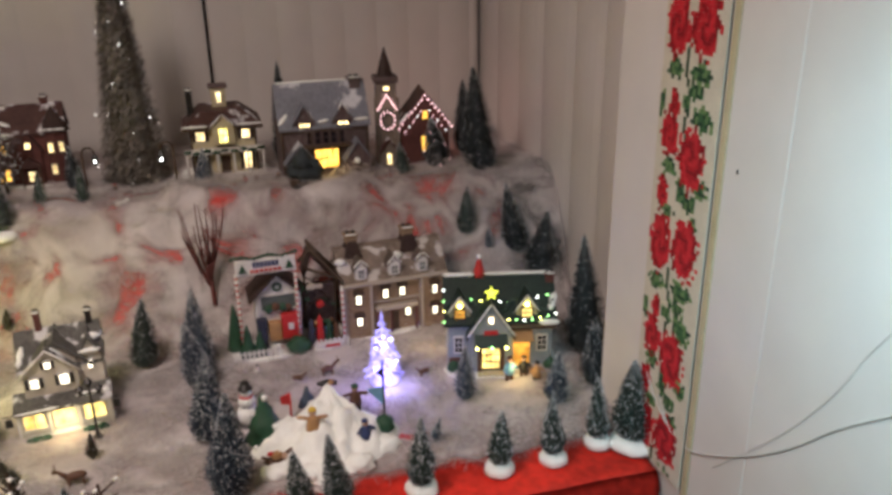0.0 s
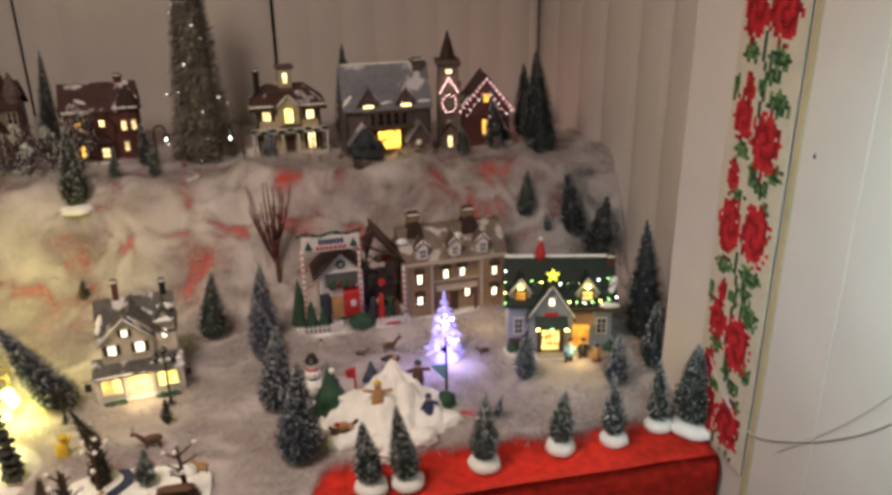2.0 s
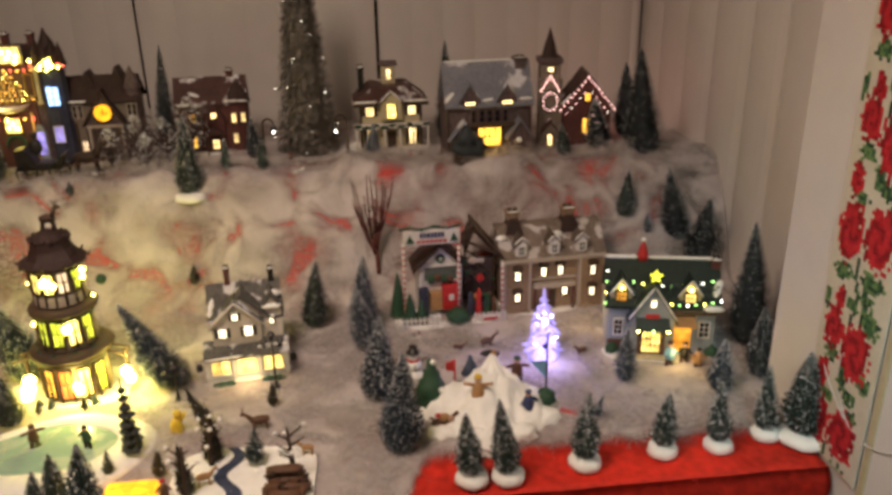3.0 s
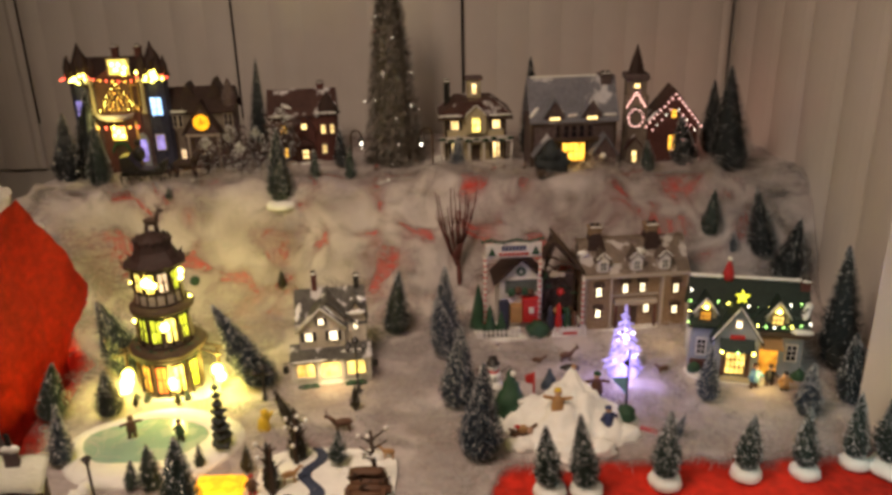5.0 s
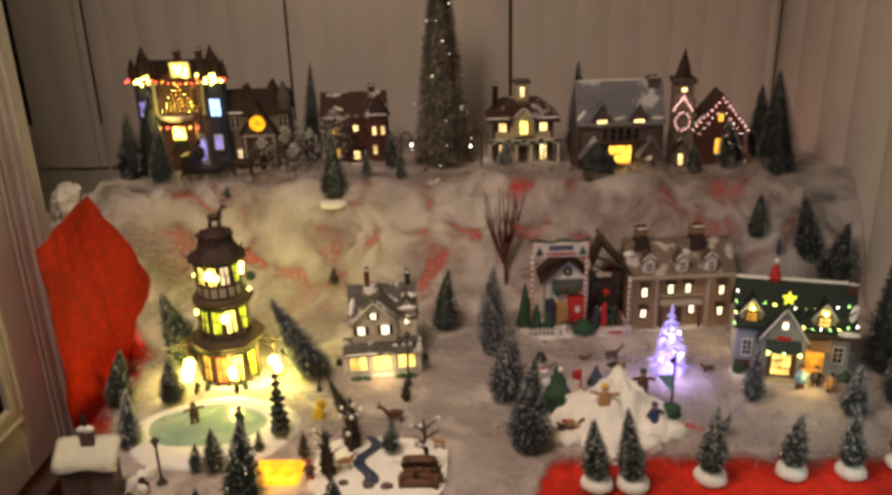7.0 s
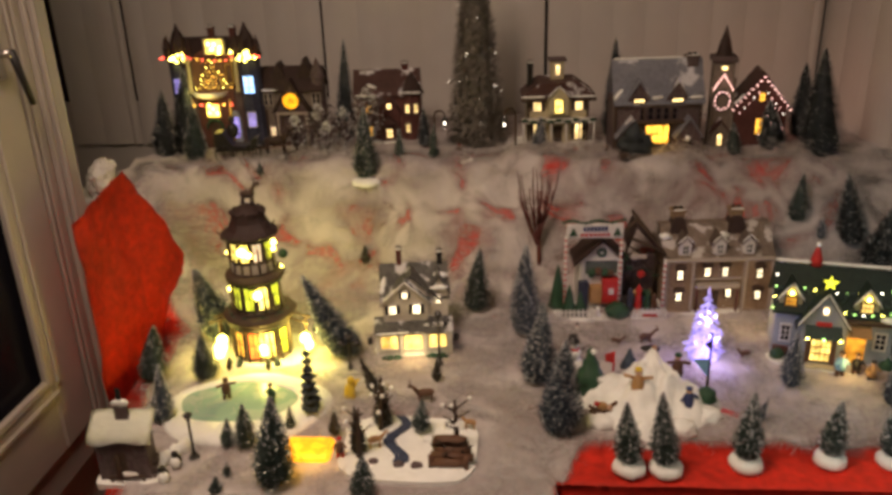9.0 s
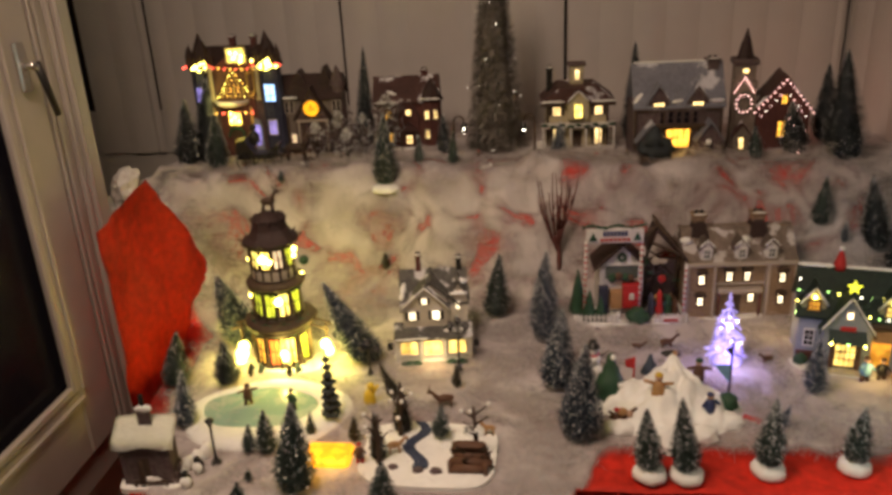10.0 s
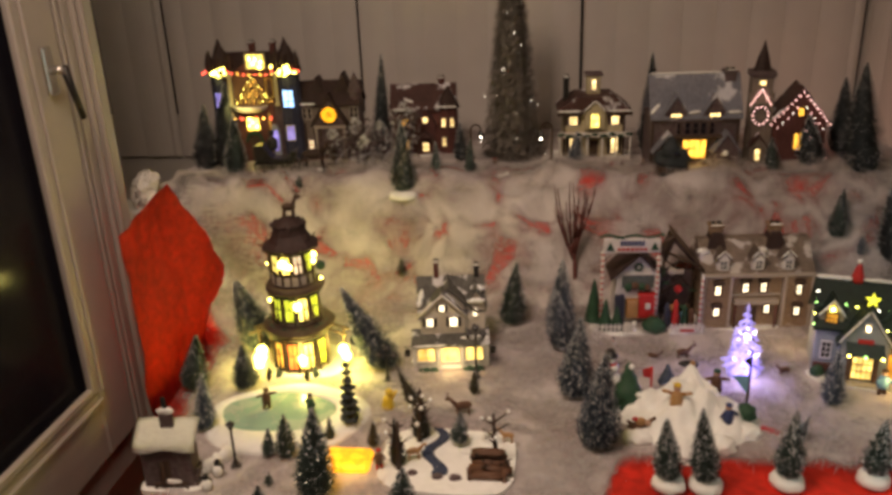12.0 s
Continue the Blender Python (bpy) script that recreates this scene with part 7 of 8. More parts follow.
def snow_hill():
    t = thing("sledging_hill", "white moulded snow hill where small figurines play", "snow hill model", 0.10, 1.215, LOW, 0)
    bm = B()
    rings = []
    n = 72
    for j in range(25):
        u = j / 24
        ring = []
        for i in range(n):
            a = 2 * math.pi * i / n
            k = (1 + 0.10 * math.sin(3 * a + 0.7) + 0.07 * math.sin(7 * a)) * (1 - u) ** 0.9
            x = 0.132 * k * math.cos(a)
            y = 0.098 * k * math.sin(a) + 0.075 * u * u
            z = 0.016 * min(1, u * 6) + 0.072 * (u ** 1.5) + 0.004 * noise.noise((x * 40, y * 40, 2)) + 0.026 * abs(noise.noise((x * 19 + 4, y * 19, 6))) * min(1, 4 * u) + 0.009 * noise.noise((x * 60, y * 60, 9)) * min(1, 4 * u) + 0.004 * noise.noise((x * 130, y * 130, 4)) * min(1, 4 * u) - 0.006
            ring.append(bm.verts.new((x + 0.02 * u, y, z)))
        rings.append(ring)
    for a, b in zip(rings, rings[1:]):
        for i in range(n):
            bm.faces.new((a[i], a[(i + 1) % n], b[(i + 1) % n], b[i])).smooth = True
    bmesh.ops.remove_doubles(bm, verts=bm.verts, dist=0.0003)
    part("hill", bm, "snow", t)
    for i, (x, y, r) in enumerate(((-0.085, -0.055, 0.028), (-0.03, -0.075, 0.026), (0.05, -0.072, 0.03), (0.105, -0.03, 0.028), (0.0, 0.03, 0.03), (0.04, 0.045, 0.026))):
        bm = B()
        ball(bm, x, y, 0.012 + (0.025 if y > 0 else 0), r, r * 0.8, 0.016, 3, 0.35, i)
        part("snow_lump", bm, "snow", t)


snow_hill()
snowman(-0.026, 1.325, 0.612, 0.085, 10)
person_shape("child_figurine", "yellow-coated child figurine leaping on the snow hill", 0.082, 1.20, 0.628, 0.072, "tan_paint", "yellow_paint", -10, 0.9, -12)
person_shape("child_figurine", "dark blue child figurine with grey snowball", 0.172, 1.188, 0.612, 0.062, "blue_paint", "blue_paint", 20, 0.4)
person_shape("child_figurine", "brown-coated figurine behind the snow hill", 0.172, 1.292, 0.615, 0.07, "brown_paint", "green_paint", 0, 0.7)
figure("lying_child_figurine", "brown and red child figurine lying in the snow", "figurine", 0.016, 1.175, 0.618, 15, [
    ("brown_paint", lambda bm: ball(bm, 0, 0, 0.008, 0.022, 0.012, 0.010, 2, 0.3, 2)),
    ("brown_paint", lambda bm: [rod(bm, (s * 0.014, 0, 0.012), (s * 0.026, -0.004, 0.024), 0.004, 0.003, 6) for s in (-1, 1)]),
    ("tan_paint", lambda bm: ball(bm, -0.002, -0.006, 0.021, 0.010, 0.008, 0.008, 2)),
    ("skin_tan", lambda bm: ball(bm, 0.010, -0.010, 0.018, 0.006, sub=2)),
    ("red_paint", lambda bm: ball(bm, -0.012, -0.004, 0.026, 0.006, 0.005, 0.004, 2)),
])
figure("lying_child_figurine", "dark figurine peeping over the hill crest", "figurine", 0.125, 1.325, 0.668, 0, [
    ("black_iron", lambda bm: ball(bm, 0, 0, 0.004, 0.02, 0.008, 0.007, 2, 0.4, 5)),
    ("tan_paint", lambda bm: ball(bm, 0.006, -0.006, 0.008, 0.006, sub=2)),
])


def moulded_tree(x, y, z, h, r, dots=(), material="green_paint", label="small moulded green tree dotted with snow"):
    t = thing("moulded_tree", label, "miniature tree", x, y, z - 0.002, 0)
    bm = B()
    prof = [(r * 0.5, 0.0)]
    for k in range(4):
        u = k / 4
        prof += [(r * (1 - u) ** 0.9, h * (0.1 + u * 0.85)), (r * (1 - u) ** 0.9 * 0.78, h * (0.1 + (u + 0.2) * 0.85))]
    prof.append((0.001, h))
    lathe(bm, prof, 14, wobble=0.3, seed=x * 10)
    part("foliage", bm, material, t)
    for dx, dz, s in dots:
        bm = B()
        ball(bm, dx, -r * (1 - dz / h) - 0.001, dz, s, sub=2)
        part("snow_dot", bm, "snow", t)
    return t


moulded_tree(0.002, 1.262, 0.612, 0.098, 0.035, ((0.004, 0.09, 0.006), (0.018, 0.04, 0.006), (-0.02, 0.01, 0.004)))
moulded_tree(0.085, 1.322, 0.63, 0.045, 0.018, (), "needle_navy", "small dark moulded bush beside the hill")


def bush(x, y, z, r, seed):
    bm = B()
    ball(bm, 0, 0, r * 0.8, r, r, r * 0.95, 3, 0.28, seed)
    ob = part("round_bush", bm, "green_paint")
    ob.matrix_world = pose(x, y, z)
    tagged(ob, "small round clipped green bush", "bush", "round bushes")


bush(0.036, 1.268, 0.612, 0.018, 1)
bush(0.213, 1.225, 0.612, 0.019, 2)


def flag(x, y, z, h, colour, label, side=1):
    t = thing("flag", label, "flag", x, y, z, 0)
    bm = B()
    rod(bm, (0, 0, 0), (0, 0, h), 0.0024, 0.002, 8)
    part("pole", bm, "black_iron" if colour == "sky_blue" else "red_paint", t)
    bm = B()
    if colour == "sky_blue":
        prism(bm, [(0, h * 0.62), (0, h * 0.34), (-0.02, h * 0.52), (-0.03, h * 0.62)], "y", -0.001, 0.001)
    else:
        prism(bm, [(0, h), (0.002, h * 0.62), (-0.016, h * 0.66), (-0.018, h * 0.9)], "y", -0.001, 0.001)
    part("cloth", bm, colour, t)
    if colour == "sky_blue":
        bm = B()
        prism(bm, [(-0.001, h * 0.9), (-0.012, h * 0.84), (-0.001, h * 0.76)], "y", -0.0012, 0.0012)
        part("pennant", bm, "black_iron", t)


flag(0.217, 1.24, 0.61, 0.14, "sky_blue", "black flag pole with blue flag and dark pennant")
flag(0.052, 1.305, 0.61, 0.065, "red_paint", "red flag on a thin red pole")


def led_tree():
    t = thing("led_tree", "clear plastic tree glowing violet from inside", "lit tree", 0.25, 1.41, LOW, 0)
    rng = random.Random(4)
    bm = B()
    lathe(bm, [(0.03, 0), (0.03, 0.012), (0.02, 0.018), (0.006, 0.024)], 18)
    part("foot", bm, "led_violet", t)
    bm = B()
    rod(bm, (0, 0, 0.02), (0, 0, 0.165), 0.004, 0.0012, 8)
    part("stem", bm, "led_violet", t)
    for k in range(9):
        u = k / 8
        z = 0.03 + 0.125 * u
        r = 0.041 * (1 - u) ** 0.85 + 0.003
        bm = B()
        n = 13 - k
        for i in range(n):
            a = 2 * math.pi * (i + 0.5 * (k % 2)) / n + rng.uniform(-0.15, 0.15)
            rr = r * rng.uniform(0.8, 1.1)
            q = (rr * math.cos(a), rr * math.sin(a), z - 0.006 + rng.uniform(-0.003, 0.004))
            rod(bm, (0, 0, z + 0.006), q, 0.0022, 0.0010, 5)
            m = tuple(0.62 * c for c in q[:2])
            for s in (-0.5, 0.5):
                rod(bm, (m[0], m[1], z), (m[0] + 0.35 * rr * math.cos(a + s), m[1] + 0.35 * rr * math.sin(a + s), z - 0.004), 0.0015, 0.0008, 4)
        part("branch_tier", bm, "led_violet", t)
    for k in range(12):
        u = rng.random() * 0.75
        a = -math.pi / 2 + rng.uniform(-1.4, 1.4)
        rr = (0.041 * (1 - u) ** 0.85) * rng.uniform(0.5, 1.0)
        ball(bm := B(), rr * math.cos(a), rr * math.sin(a), 0.03 + 0.125 * u, 0.002 if k > 2 else 0.004, sub=1)
        part("led", bm, "led_bright", t)


led_tree()
for args in (("brown reindeer figurine in the cotton snow", 0.141, 1.468, 0.602, 0.045, "brown_paint", 10), ("brown reindeer figurine lying in the cotton snow", 0.078, 1.462, 0.600, 0.035, "brown_paint", -20), ("brown deer figurine beside the glowing tree", 0.335, 1.41, 0.60, 0.038, "brown_paint", 200)):
    deer(*args)
snowman(0.0, 1.528, 0.60, 0.022)
person_shape("shopper_figurine", "grey-blue figurine before the lit shop", 0.500, 1.345, 0.60, 0.062, "sky_blue", "brown_paint", 10, 0.2)
person_shape("shopper_figurine", "dark-coated figurine before the lit shop", 0.533, 1.350, 0.60, 0.055, "black_iron", "brown_paint", -10, 0.2)
person_shape("shopper_figurine", "brown figurine with a dark hat beside the shop", 0.551, 1.322, 0.60, 0.055, "tan_paint", "black_iron", 0, 0.3)
figure("sled_figurine", "small red and white sled in the snow", "sled", 0.25, 1.195, 0.604, -35, [
    ("red_paint", lambda bm: box(bm, -0.016, 0.016, -0.006, 0.006, 0.006, 0.009)),
    ("white_paint", lambda bm: [box(bm, -0.02, 0.018, s * 0.006 - 0.001, s * 0.006 + 0.001, 0.0, 0.006) for s in (-1, 1)]),
])


# ---- pond, river scene and front left corner ----
def pond():
    t = thing("skating_pond", "white moulded bank round a pale green ice pond", "pond model", -0.655, 1.195, LOW, 0)
    bm = B()
    n = 48
    rings = []
    for rx, ry, z in ((0.155, 0.128, -0.004), (0.155, 0.128, 0.008), (0.148, 0.121, 0.013), (0.112, 0.078, 0.014), (0.107, 0.073, 0.0095)):
        ring = []
        for i in range(n):
            a = 2 * math.pi * i / n
            k = 1 + 0.05 * math.sin(2 * a + 1) + 0.03 * math.sin(5 * a)
            off = -0.02 if rx < 0.12 else 0.0
            ring.append(bm.verts.new((off + rx * k * math.cos(a), 0.015 * (rx < 0.12) + ry * k * math.sin(a), z)))
        rings.append(ring)
    for a, b in zip(rings, rings[1:]):
        for i in range(n):
            bm.faces.new((a[i], a[(i + 1) % n], b[(i + 1) % n], b[i])).smooth = True
    bm.faces.new(rings[0][::-1])
    part("bank", bm, "snow", t)
    bm = B()
    lathe(bm, [(1.0, 0.002), (1.0, 0.0102)], 48)
    for v in bm.verts:
        v.co.x, v.co.y = v.co.x * 0.113 - 0.02, v.co.y * 0.079 + 0.015
    part("ice", bm, "ice", t, "pale green glossy ice")


pond()
person_shape("skater_figurine", "red-brown skater figurine bending on the ice", -0.702, 1.222, 0.612, 0.055, "brown_paint", "brown_paint", 30, 0.8, 14)
person_shape("skater_figurine", "dark skater figurine standing on the ice", -0.607, 1.205, 0.612, 0.048, "green_paint", "black_iron", -20, 0.2)


def plastic_pine(x, y, z, h, r, label):
    t = thing("plastic_pine", label, "miniature tree", x, y, z, 0, group="moulded pines")
    bm = B()
    rod(bm, (0, 0, 0), (0, 0, h), 0.003, 0.001, 6)
    part("trunk", bm, "bark", t)
    rng = random.Random(int(x * 1000) % 97)
    for k in range(8):
        u = k / 8
        bm = B()
        z0 = h * (0.12 + 0.86 * u)
        rr = r * (1 - u) ** 0.7 + 0.002
        for i in range(7):
            a = 2 * math.pi * i / 7 + k
            s = rr * rng.uniform(0.75, 1.15)
            ball(bm, s * 0.55 * math.cos(a), s * 0.55 * math.sin(a), z0 - 0.004, s * 0.42, s * 0.42, h * 0.035, 1, 0.4, i + k)
        part("bough", bm, "needle_dark", t)


plastic_pine(-0.522, 1.173, 0.612, 0.150, 0.020, "dark moulded pine beside the skating pond")


def amber_glow():
    # glowing block and tray stand in for an orange light beneath the cotton
    t = thing("amber_glow_block", "small glowing amber block standing in for a light under the cotton", "light box", -0.502, 1.062, LOW - 0.01, 0)
    bm = B()
    box(bm, -0.042, 0.042, -0.03, 0.03, 0.0, 0.03, 0.006)
    part("glow_block", bm, "amber_block", t, "glowing amber block in place of orange-lit cotton")
    bm = B()
    box(bm, -0.046, 0.046, -0.034, 0.034, -0.004, 0.005, 0.002)
    part("tray", bm, "timber", t)


amber_glow()


def lamp_post(x, y, z, h, label, arms=0, lit=False, turn=0):
    t = thing("lamp_post", label, "street lamp model", x, y, z, turn, group="lamp post models")
    bm = B()
    lathe(bm, [(0.010, 0), (0.010, 0.004), (0.005, 0.01), (0.0025, 0.018), (0.0022, h * 0.82), (0.004, h * 0.83)], 10)
    part("post", bm, "black_iron", t)
    heads = [(0, 0)] if not arms else [(0, 0.004)] + [(s * 0.016, -0.01) for s in (-1, 1)]
    for dx, dz in heads:
        bm = B()
        if dx:
            rod(bm, (0, 0, h * 0.8), (dx, 0, h * 0.8 + dz + 0.004), 0.0014, n=5)
        lathe(bm, [(0.003, h * 0.84 + dz), (0.0075, h * 0.93 + dz), (0.009, h * 0.94 + dz), (0.0015, h + dz)], 6, dx, 0, 0, False)
        head = part("lantern", bm, "black_iron" if not lit else "pane_dim", t)
        bm = B()
        ball(bm, dx, 0, h * 0.955 + dz, 0.003, sub=1)
        part("snow_cap", bm, "snow", head)


lamp_post(-0.702, 1.045, LOW, 0.095, "black lamp post model in the cotton snow")
lamp_post(-0.297, 1.372, LOW, 0.125, "black three-armed lamp post model before the porch house", arms=2)
lamp_post(-0.482, 1.35, LOW, 0.08, "dark three-armed lamp post model with snow-tipped heads", arms=2)


def shed():
    t = thing("snowy_shed", "grey wooden shed model with thick snow on its roof", "model shed", -0.795, 0.995, LOW - 0.002, 4)
    t.scale = (0.86, 0.36, 0.98)
    body(t, -0.05, 0.05, -0.04, 0.05, 0, 0.085, "stone_grey")
    for i in range(9):
        bm = B()
        box(bm, -0.05 + i * 0.0112, -0.0405 + i * 0.0112, -0.043, -0.04, 0, 0.084, 0.0008)
        part("plank", bm, "stone_grey", t)
    bm = B()
    n = 12
    rows = []
    for j in range(8):
        v = j / 7
        row = []
        for i in range(n + 1):
            u = i / n
            droop = -0.006 * (1 + 0.7 * math.sin(u * 9)) if j == 0 else 0
            row.append(bm.verts.new((-0.062 + 0.124 * u, -0.06 + 0.125 * v + (0.004 * math.sin(u * 9) if j == 0 else 0), 0.088 + 0.035 * v + droop + 0.002 * noise.noise((u * 6, v * 6, 1)))))
        rows.append(row)
    for a, b in zip(rows, rows[1:]):
        for i in range(n):
            bm.faces.new((a[i], a[i + 1], b[i + 1], b[i])).smooth = True
    bmesh.ops.solidify(bm, geom=bm.faces[:], thickness=0.010)
    part("snow_roof", bm, "snow", t)
    bm = B()
    box(bm, -0.012, 0.014, 0.02, 0.042, 0.11, 0.138, 0.002)
    c = part("chimney", bm, "stone_grey", t)
    bm = B()
    ball(bm, 0.001, 0.031, 0.142, 0.018, 0.014, 0.008, 2, 0.3, 2)
    part("snow_cap", bm, "snow", c)
    bm = B()
    rod(bm, (0.001, 0.031, 0.142), (0.001, 0.031, 0.17), 0.006, 0.005, 8)
    part("flue", bm, "black_iron", c)
    part("door", box(B(), -0.012, 0.006, -0.0455, -0.043, 0, 0.06, 0.001), "timber", t)
    bm = B()
    lathe(bm, [(0.006, 0.0), (0.007, 0.022), (0.005, 0.034), (0.006, 0.042), (0.001, 0.05)], 8, -0.008, -0.062, 0.012)
    part("post_figure", bm, "timber", t)
    base_slab(t, -0.062, 0.07, -0.082, 0.055, 0.006, 17)
    ball(bm := B(), 0.006, -0.057, 0.02, 0.022, 0.006, 0.006, 2, 0.3, 6)
    part("bench_snow", bm, "snow", t)
    for i in range(3):
        zz = 0.05 + 0.012 * i
        part("log_end", box(B(), 0.05, 0.056, -0.04 + 0.01 * i, 0.045, zz - 0.045, zz - 0.037, 0.001), "stone_grey", t)
    bm = B()
    box(bm, -0.03, 0.04, -0.062, -0.052, 0.012, 0.018, 0.001)
    for x in (-0.026, 0.036):
        box(bm, x - 0.003, x + 0.003, -0.06, -0.054, 0, 0.012)
    part("bench", bm, "timber", t)


shed()
for i, (x, y, h) in enumerate(((-0.727, 0.975, 0.028), (-0.722, 1.015, 0.028))):
    figure("penguin_figurine", "black and white penguin figurine in the snow", "figurine", x, y, 0.604, 20 - 30 * i, [
        ("snow", lambda bm: ball(bm, 0, -0.002, h * 0.4, h * 0.36, h * 0.3, h * 0.42, 2)),
        ("black_iron", lambda bm: ball(bm, 0, 0.003, h * 0.48, h * 0.36, h * 0.28, h * 0.42, 2)),
        ("black_iron", lambda bm: ball(bm, 0, 0, h * 0.95, h * 0.22, sub=2)),
    ])
figure("snow_wall_figure", "low white moulded snow wall beside the shed", "snow wall", -0.742, 1.035, 0.60, 60, [
    ("snow", lambda bm: [ball(bm, -0.03 + 0.02 * k, 0, 0.012, 0.016, 0.011, 0.016, 2, 0.3, k) for k in range(4)]),
])


def river_scene():
    t = thing("river_scene", "white moulded snow field with a dark winding stream", "river model", -0.325, 1.075, LOW, -3)
    base_slab(t, -0.118, 0.118, -0.098, 0.088, 0.014, 14)
    bm = B()
    left, right = [], []
    for k in range(15):
        u = k / 14
        y = 0.085 - 0.135 * u
        x = -0.032 + 0.014 * math.sin(u * 8.5) + 0.012 * u
        w = 0.009 + 0.004 * u
        left.append(bm.verts.new((x - w, y, 0.0152)))
        right.append(bm.verts.new((x + w, y, 0.0152)))
    for k in range(14):
        bm.faces.new((left[k], left[k + 1], right[k + 1], right[k]))
    got = bmesh.ops.extrude_face_region(bm, geom=bm.faces[:])
    bmesh.ops.translate(bm, verts=[v for v in got["geom"] if isinstance(v, bmesh.types.BMVert)], vec=(0, 0, 0.002))
    part("stream", bm, "stream", t, "dark blue winding stream")
    for i, (x, y, r) in enumerate(((-0.055, -0.05, 0.009), (0.02, -0.055, 0.011), (0.03, 0.02, 0.014), (0.07, 0.06, 0.02), (-0.06, 0.02, 0.016), (-0.01, -0.055, 0.01))):
        bm = B()
        ball(bm, x, y, 0.015, r, r * 0.8, r * 0.5, 2, 0.35, i)
        part("stone" if i in (0, 1, 5) else "snow_lump", bm, "stone_grey" if i in (0, 1, 5) else "snow", t)


river_scene()


def log_shelter():
    t = thing("log_bridge", "brown log shelter model on the white snow field", "log model", -0.252, 1.035, LOW + 0.013, -4)
    for k in range(4):
        bm = B()
        rod(bm, (-0.032 + 0.004 * (k % 2), 0.014 - 0.010 * k, 0.007 + 0.0055 * (3 - k)), (0.030 + 0.005 * (k % 3), 0.016 - 0.010 * k, 0.008 + 0.005 * (3 - k)), 0.0085, 0.0068, 9)
        part("log", bm, "brown_paint", t)
    bm = B()
    ball(bm, 0, 0.012, 0.036, 0.03, 0.012, 0.006, 2, 0.3, 2)
    part("snow_cap", bm, "brown_paint", t)
    rng = random.Random(14)
    for k in range(9):
        p = Vector((rng.uniform(-0.03, 0.03), rng.uniform(-0.015, 0.012), rng.uniform(0.018, 0.036)))
        bm = B()
        rod(bm, p, p + Vector((rng.uniform(-0.014, 0.014), -0.004, rng.uniform(0.004, 0.014))), 0.0028, 0.0012, 5)
        part("twig", bm, "bark", t)
    for s in (-1, 1):
        bm = B()
        rod(bm, (s * 0.03, -0.02, 0), (s * 0.03, -0.02, 0.024), 0.004, n=7)
        part("log_post", bm, "brown_paint", t)


log_shelter()


def bare_post(x, y, z, h, lean, blossoms, label, crown="bark"):
    t = thing("bare_tree", label, "miniature tree", x, y, z, 0, group="moulded bare trees")
    rng = random.Random(int(abs(x) * 1000))
    bm = B()
    rod(bm, (0, 0, 0), (lean, 0, h), 0.0055, 0.002, 7)
    part("trunk", bm, "bark", t)
    for k in range(8):
        bm = B()
        zz = h * rng.uniform(0.35, 0.9)
        a = rng.uniform(0, 6.283)
        ln = h * rng.uniform(0.12, 0.26)
        p = Vector((lean * zz / h, 0, zz))
        q = p + Vector((math.cos(a) * ln, math.sin(a) * ln * 0.6, ln * 0.7))
        rod(bm, p, q, 0.0022, 0.001, 5)
        b = part("branch", bm, crown, t)
        if k < blossoms:
            bm = B()
            ball(bm, *q, 0.0045, sub=1, rough=0.4, seed=k)
            part("snow_tuft", bm, "snow", b)
    return t


bare_post(-0.240, 1.06, LOW + 0.012, 0.105, -0.004, 6, "brown bare tree model tipped with snow")
bare_post(-0.383, 1.122, LOW, 0.120, 0.006, 7, "dark bare tree model with white blossom-like snow")
bare_post(-0.408, 1.04, LOW + 0.010, 0.10, 0.004, 4, "brown signpost tree model tipped with snow")
tree(-0.381, 1.140, LOW, 0.115, 0.020, 0.0, "k")
tree(-0.410, 1.055, LOW, 0.105, 0.017, -0.004, "k", lights=5, bulb="bulb_faint", label="small brownish tree with a few tiny lights")
tree(-0.309, 1.115, LOW + 0.012, 0.072, 0.019, 0.004, "g")
tree(-0.297, 1.30, LOW, 0.06, 0.013, 0.003, "k")
deer("tan deer figurine beside the stream", -0.385, 1.068, 0.613, 0.04, "tan_paint", 15, False)
deer("tan deer figurine on the snow field edge", -0.222, 1.128, 0.613, 0.035, "tan_paint", 170, False)
deer("brown reindeer figurine standing in the cotton snow", -0.312, 1.225, 0.602, 0.055, "brown_paint", 190)
figure("child_figurine", "bright yellow moulded figurine in the cotton snow", "figurine", -0.461, 1.235, 0.602, 10, [
    ("yellow_paint", lambda bm: lathe(bm, [(0.010, 0.0), (0.012, 0.014), (0.009, 0.03), (0.004, 0.036)], 10)),
    ("yellow_paint", lambda bm: rod(bm, (0.006, 0, 0.026), (0.018, -0.002, 0.046), 0.004, 0.003, 6)),
    ("yellow_paint", lambda bm: ball(bm, 0.004, 0, 0.043, 0.008, sub=2)),
])
person_shape("child_figurine", "red-hatted dark figurine beside the amber light", -0.441, 1.04, 0.612, 0.045, "brown_paint", "red_paint", 10, 0.2)


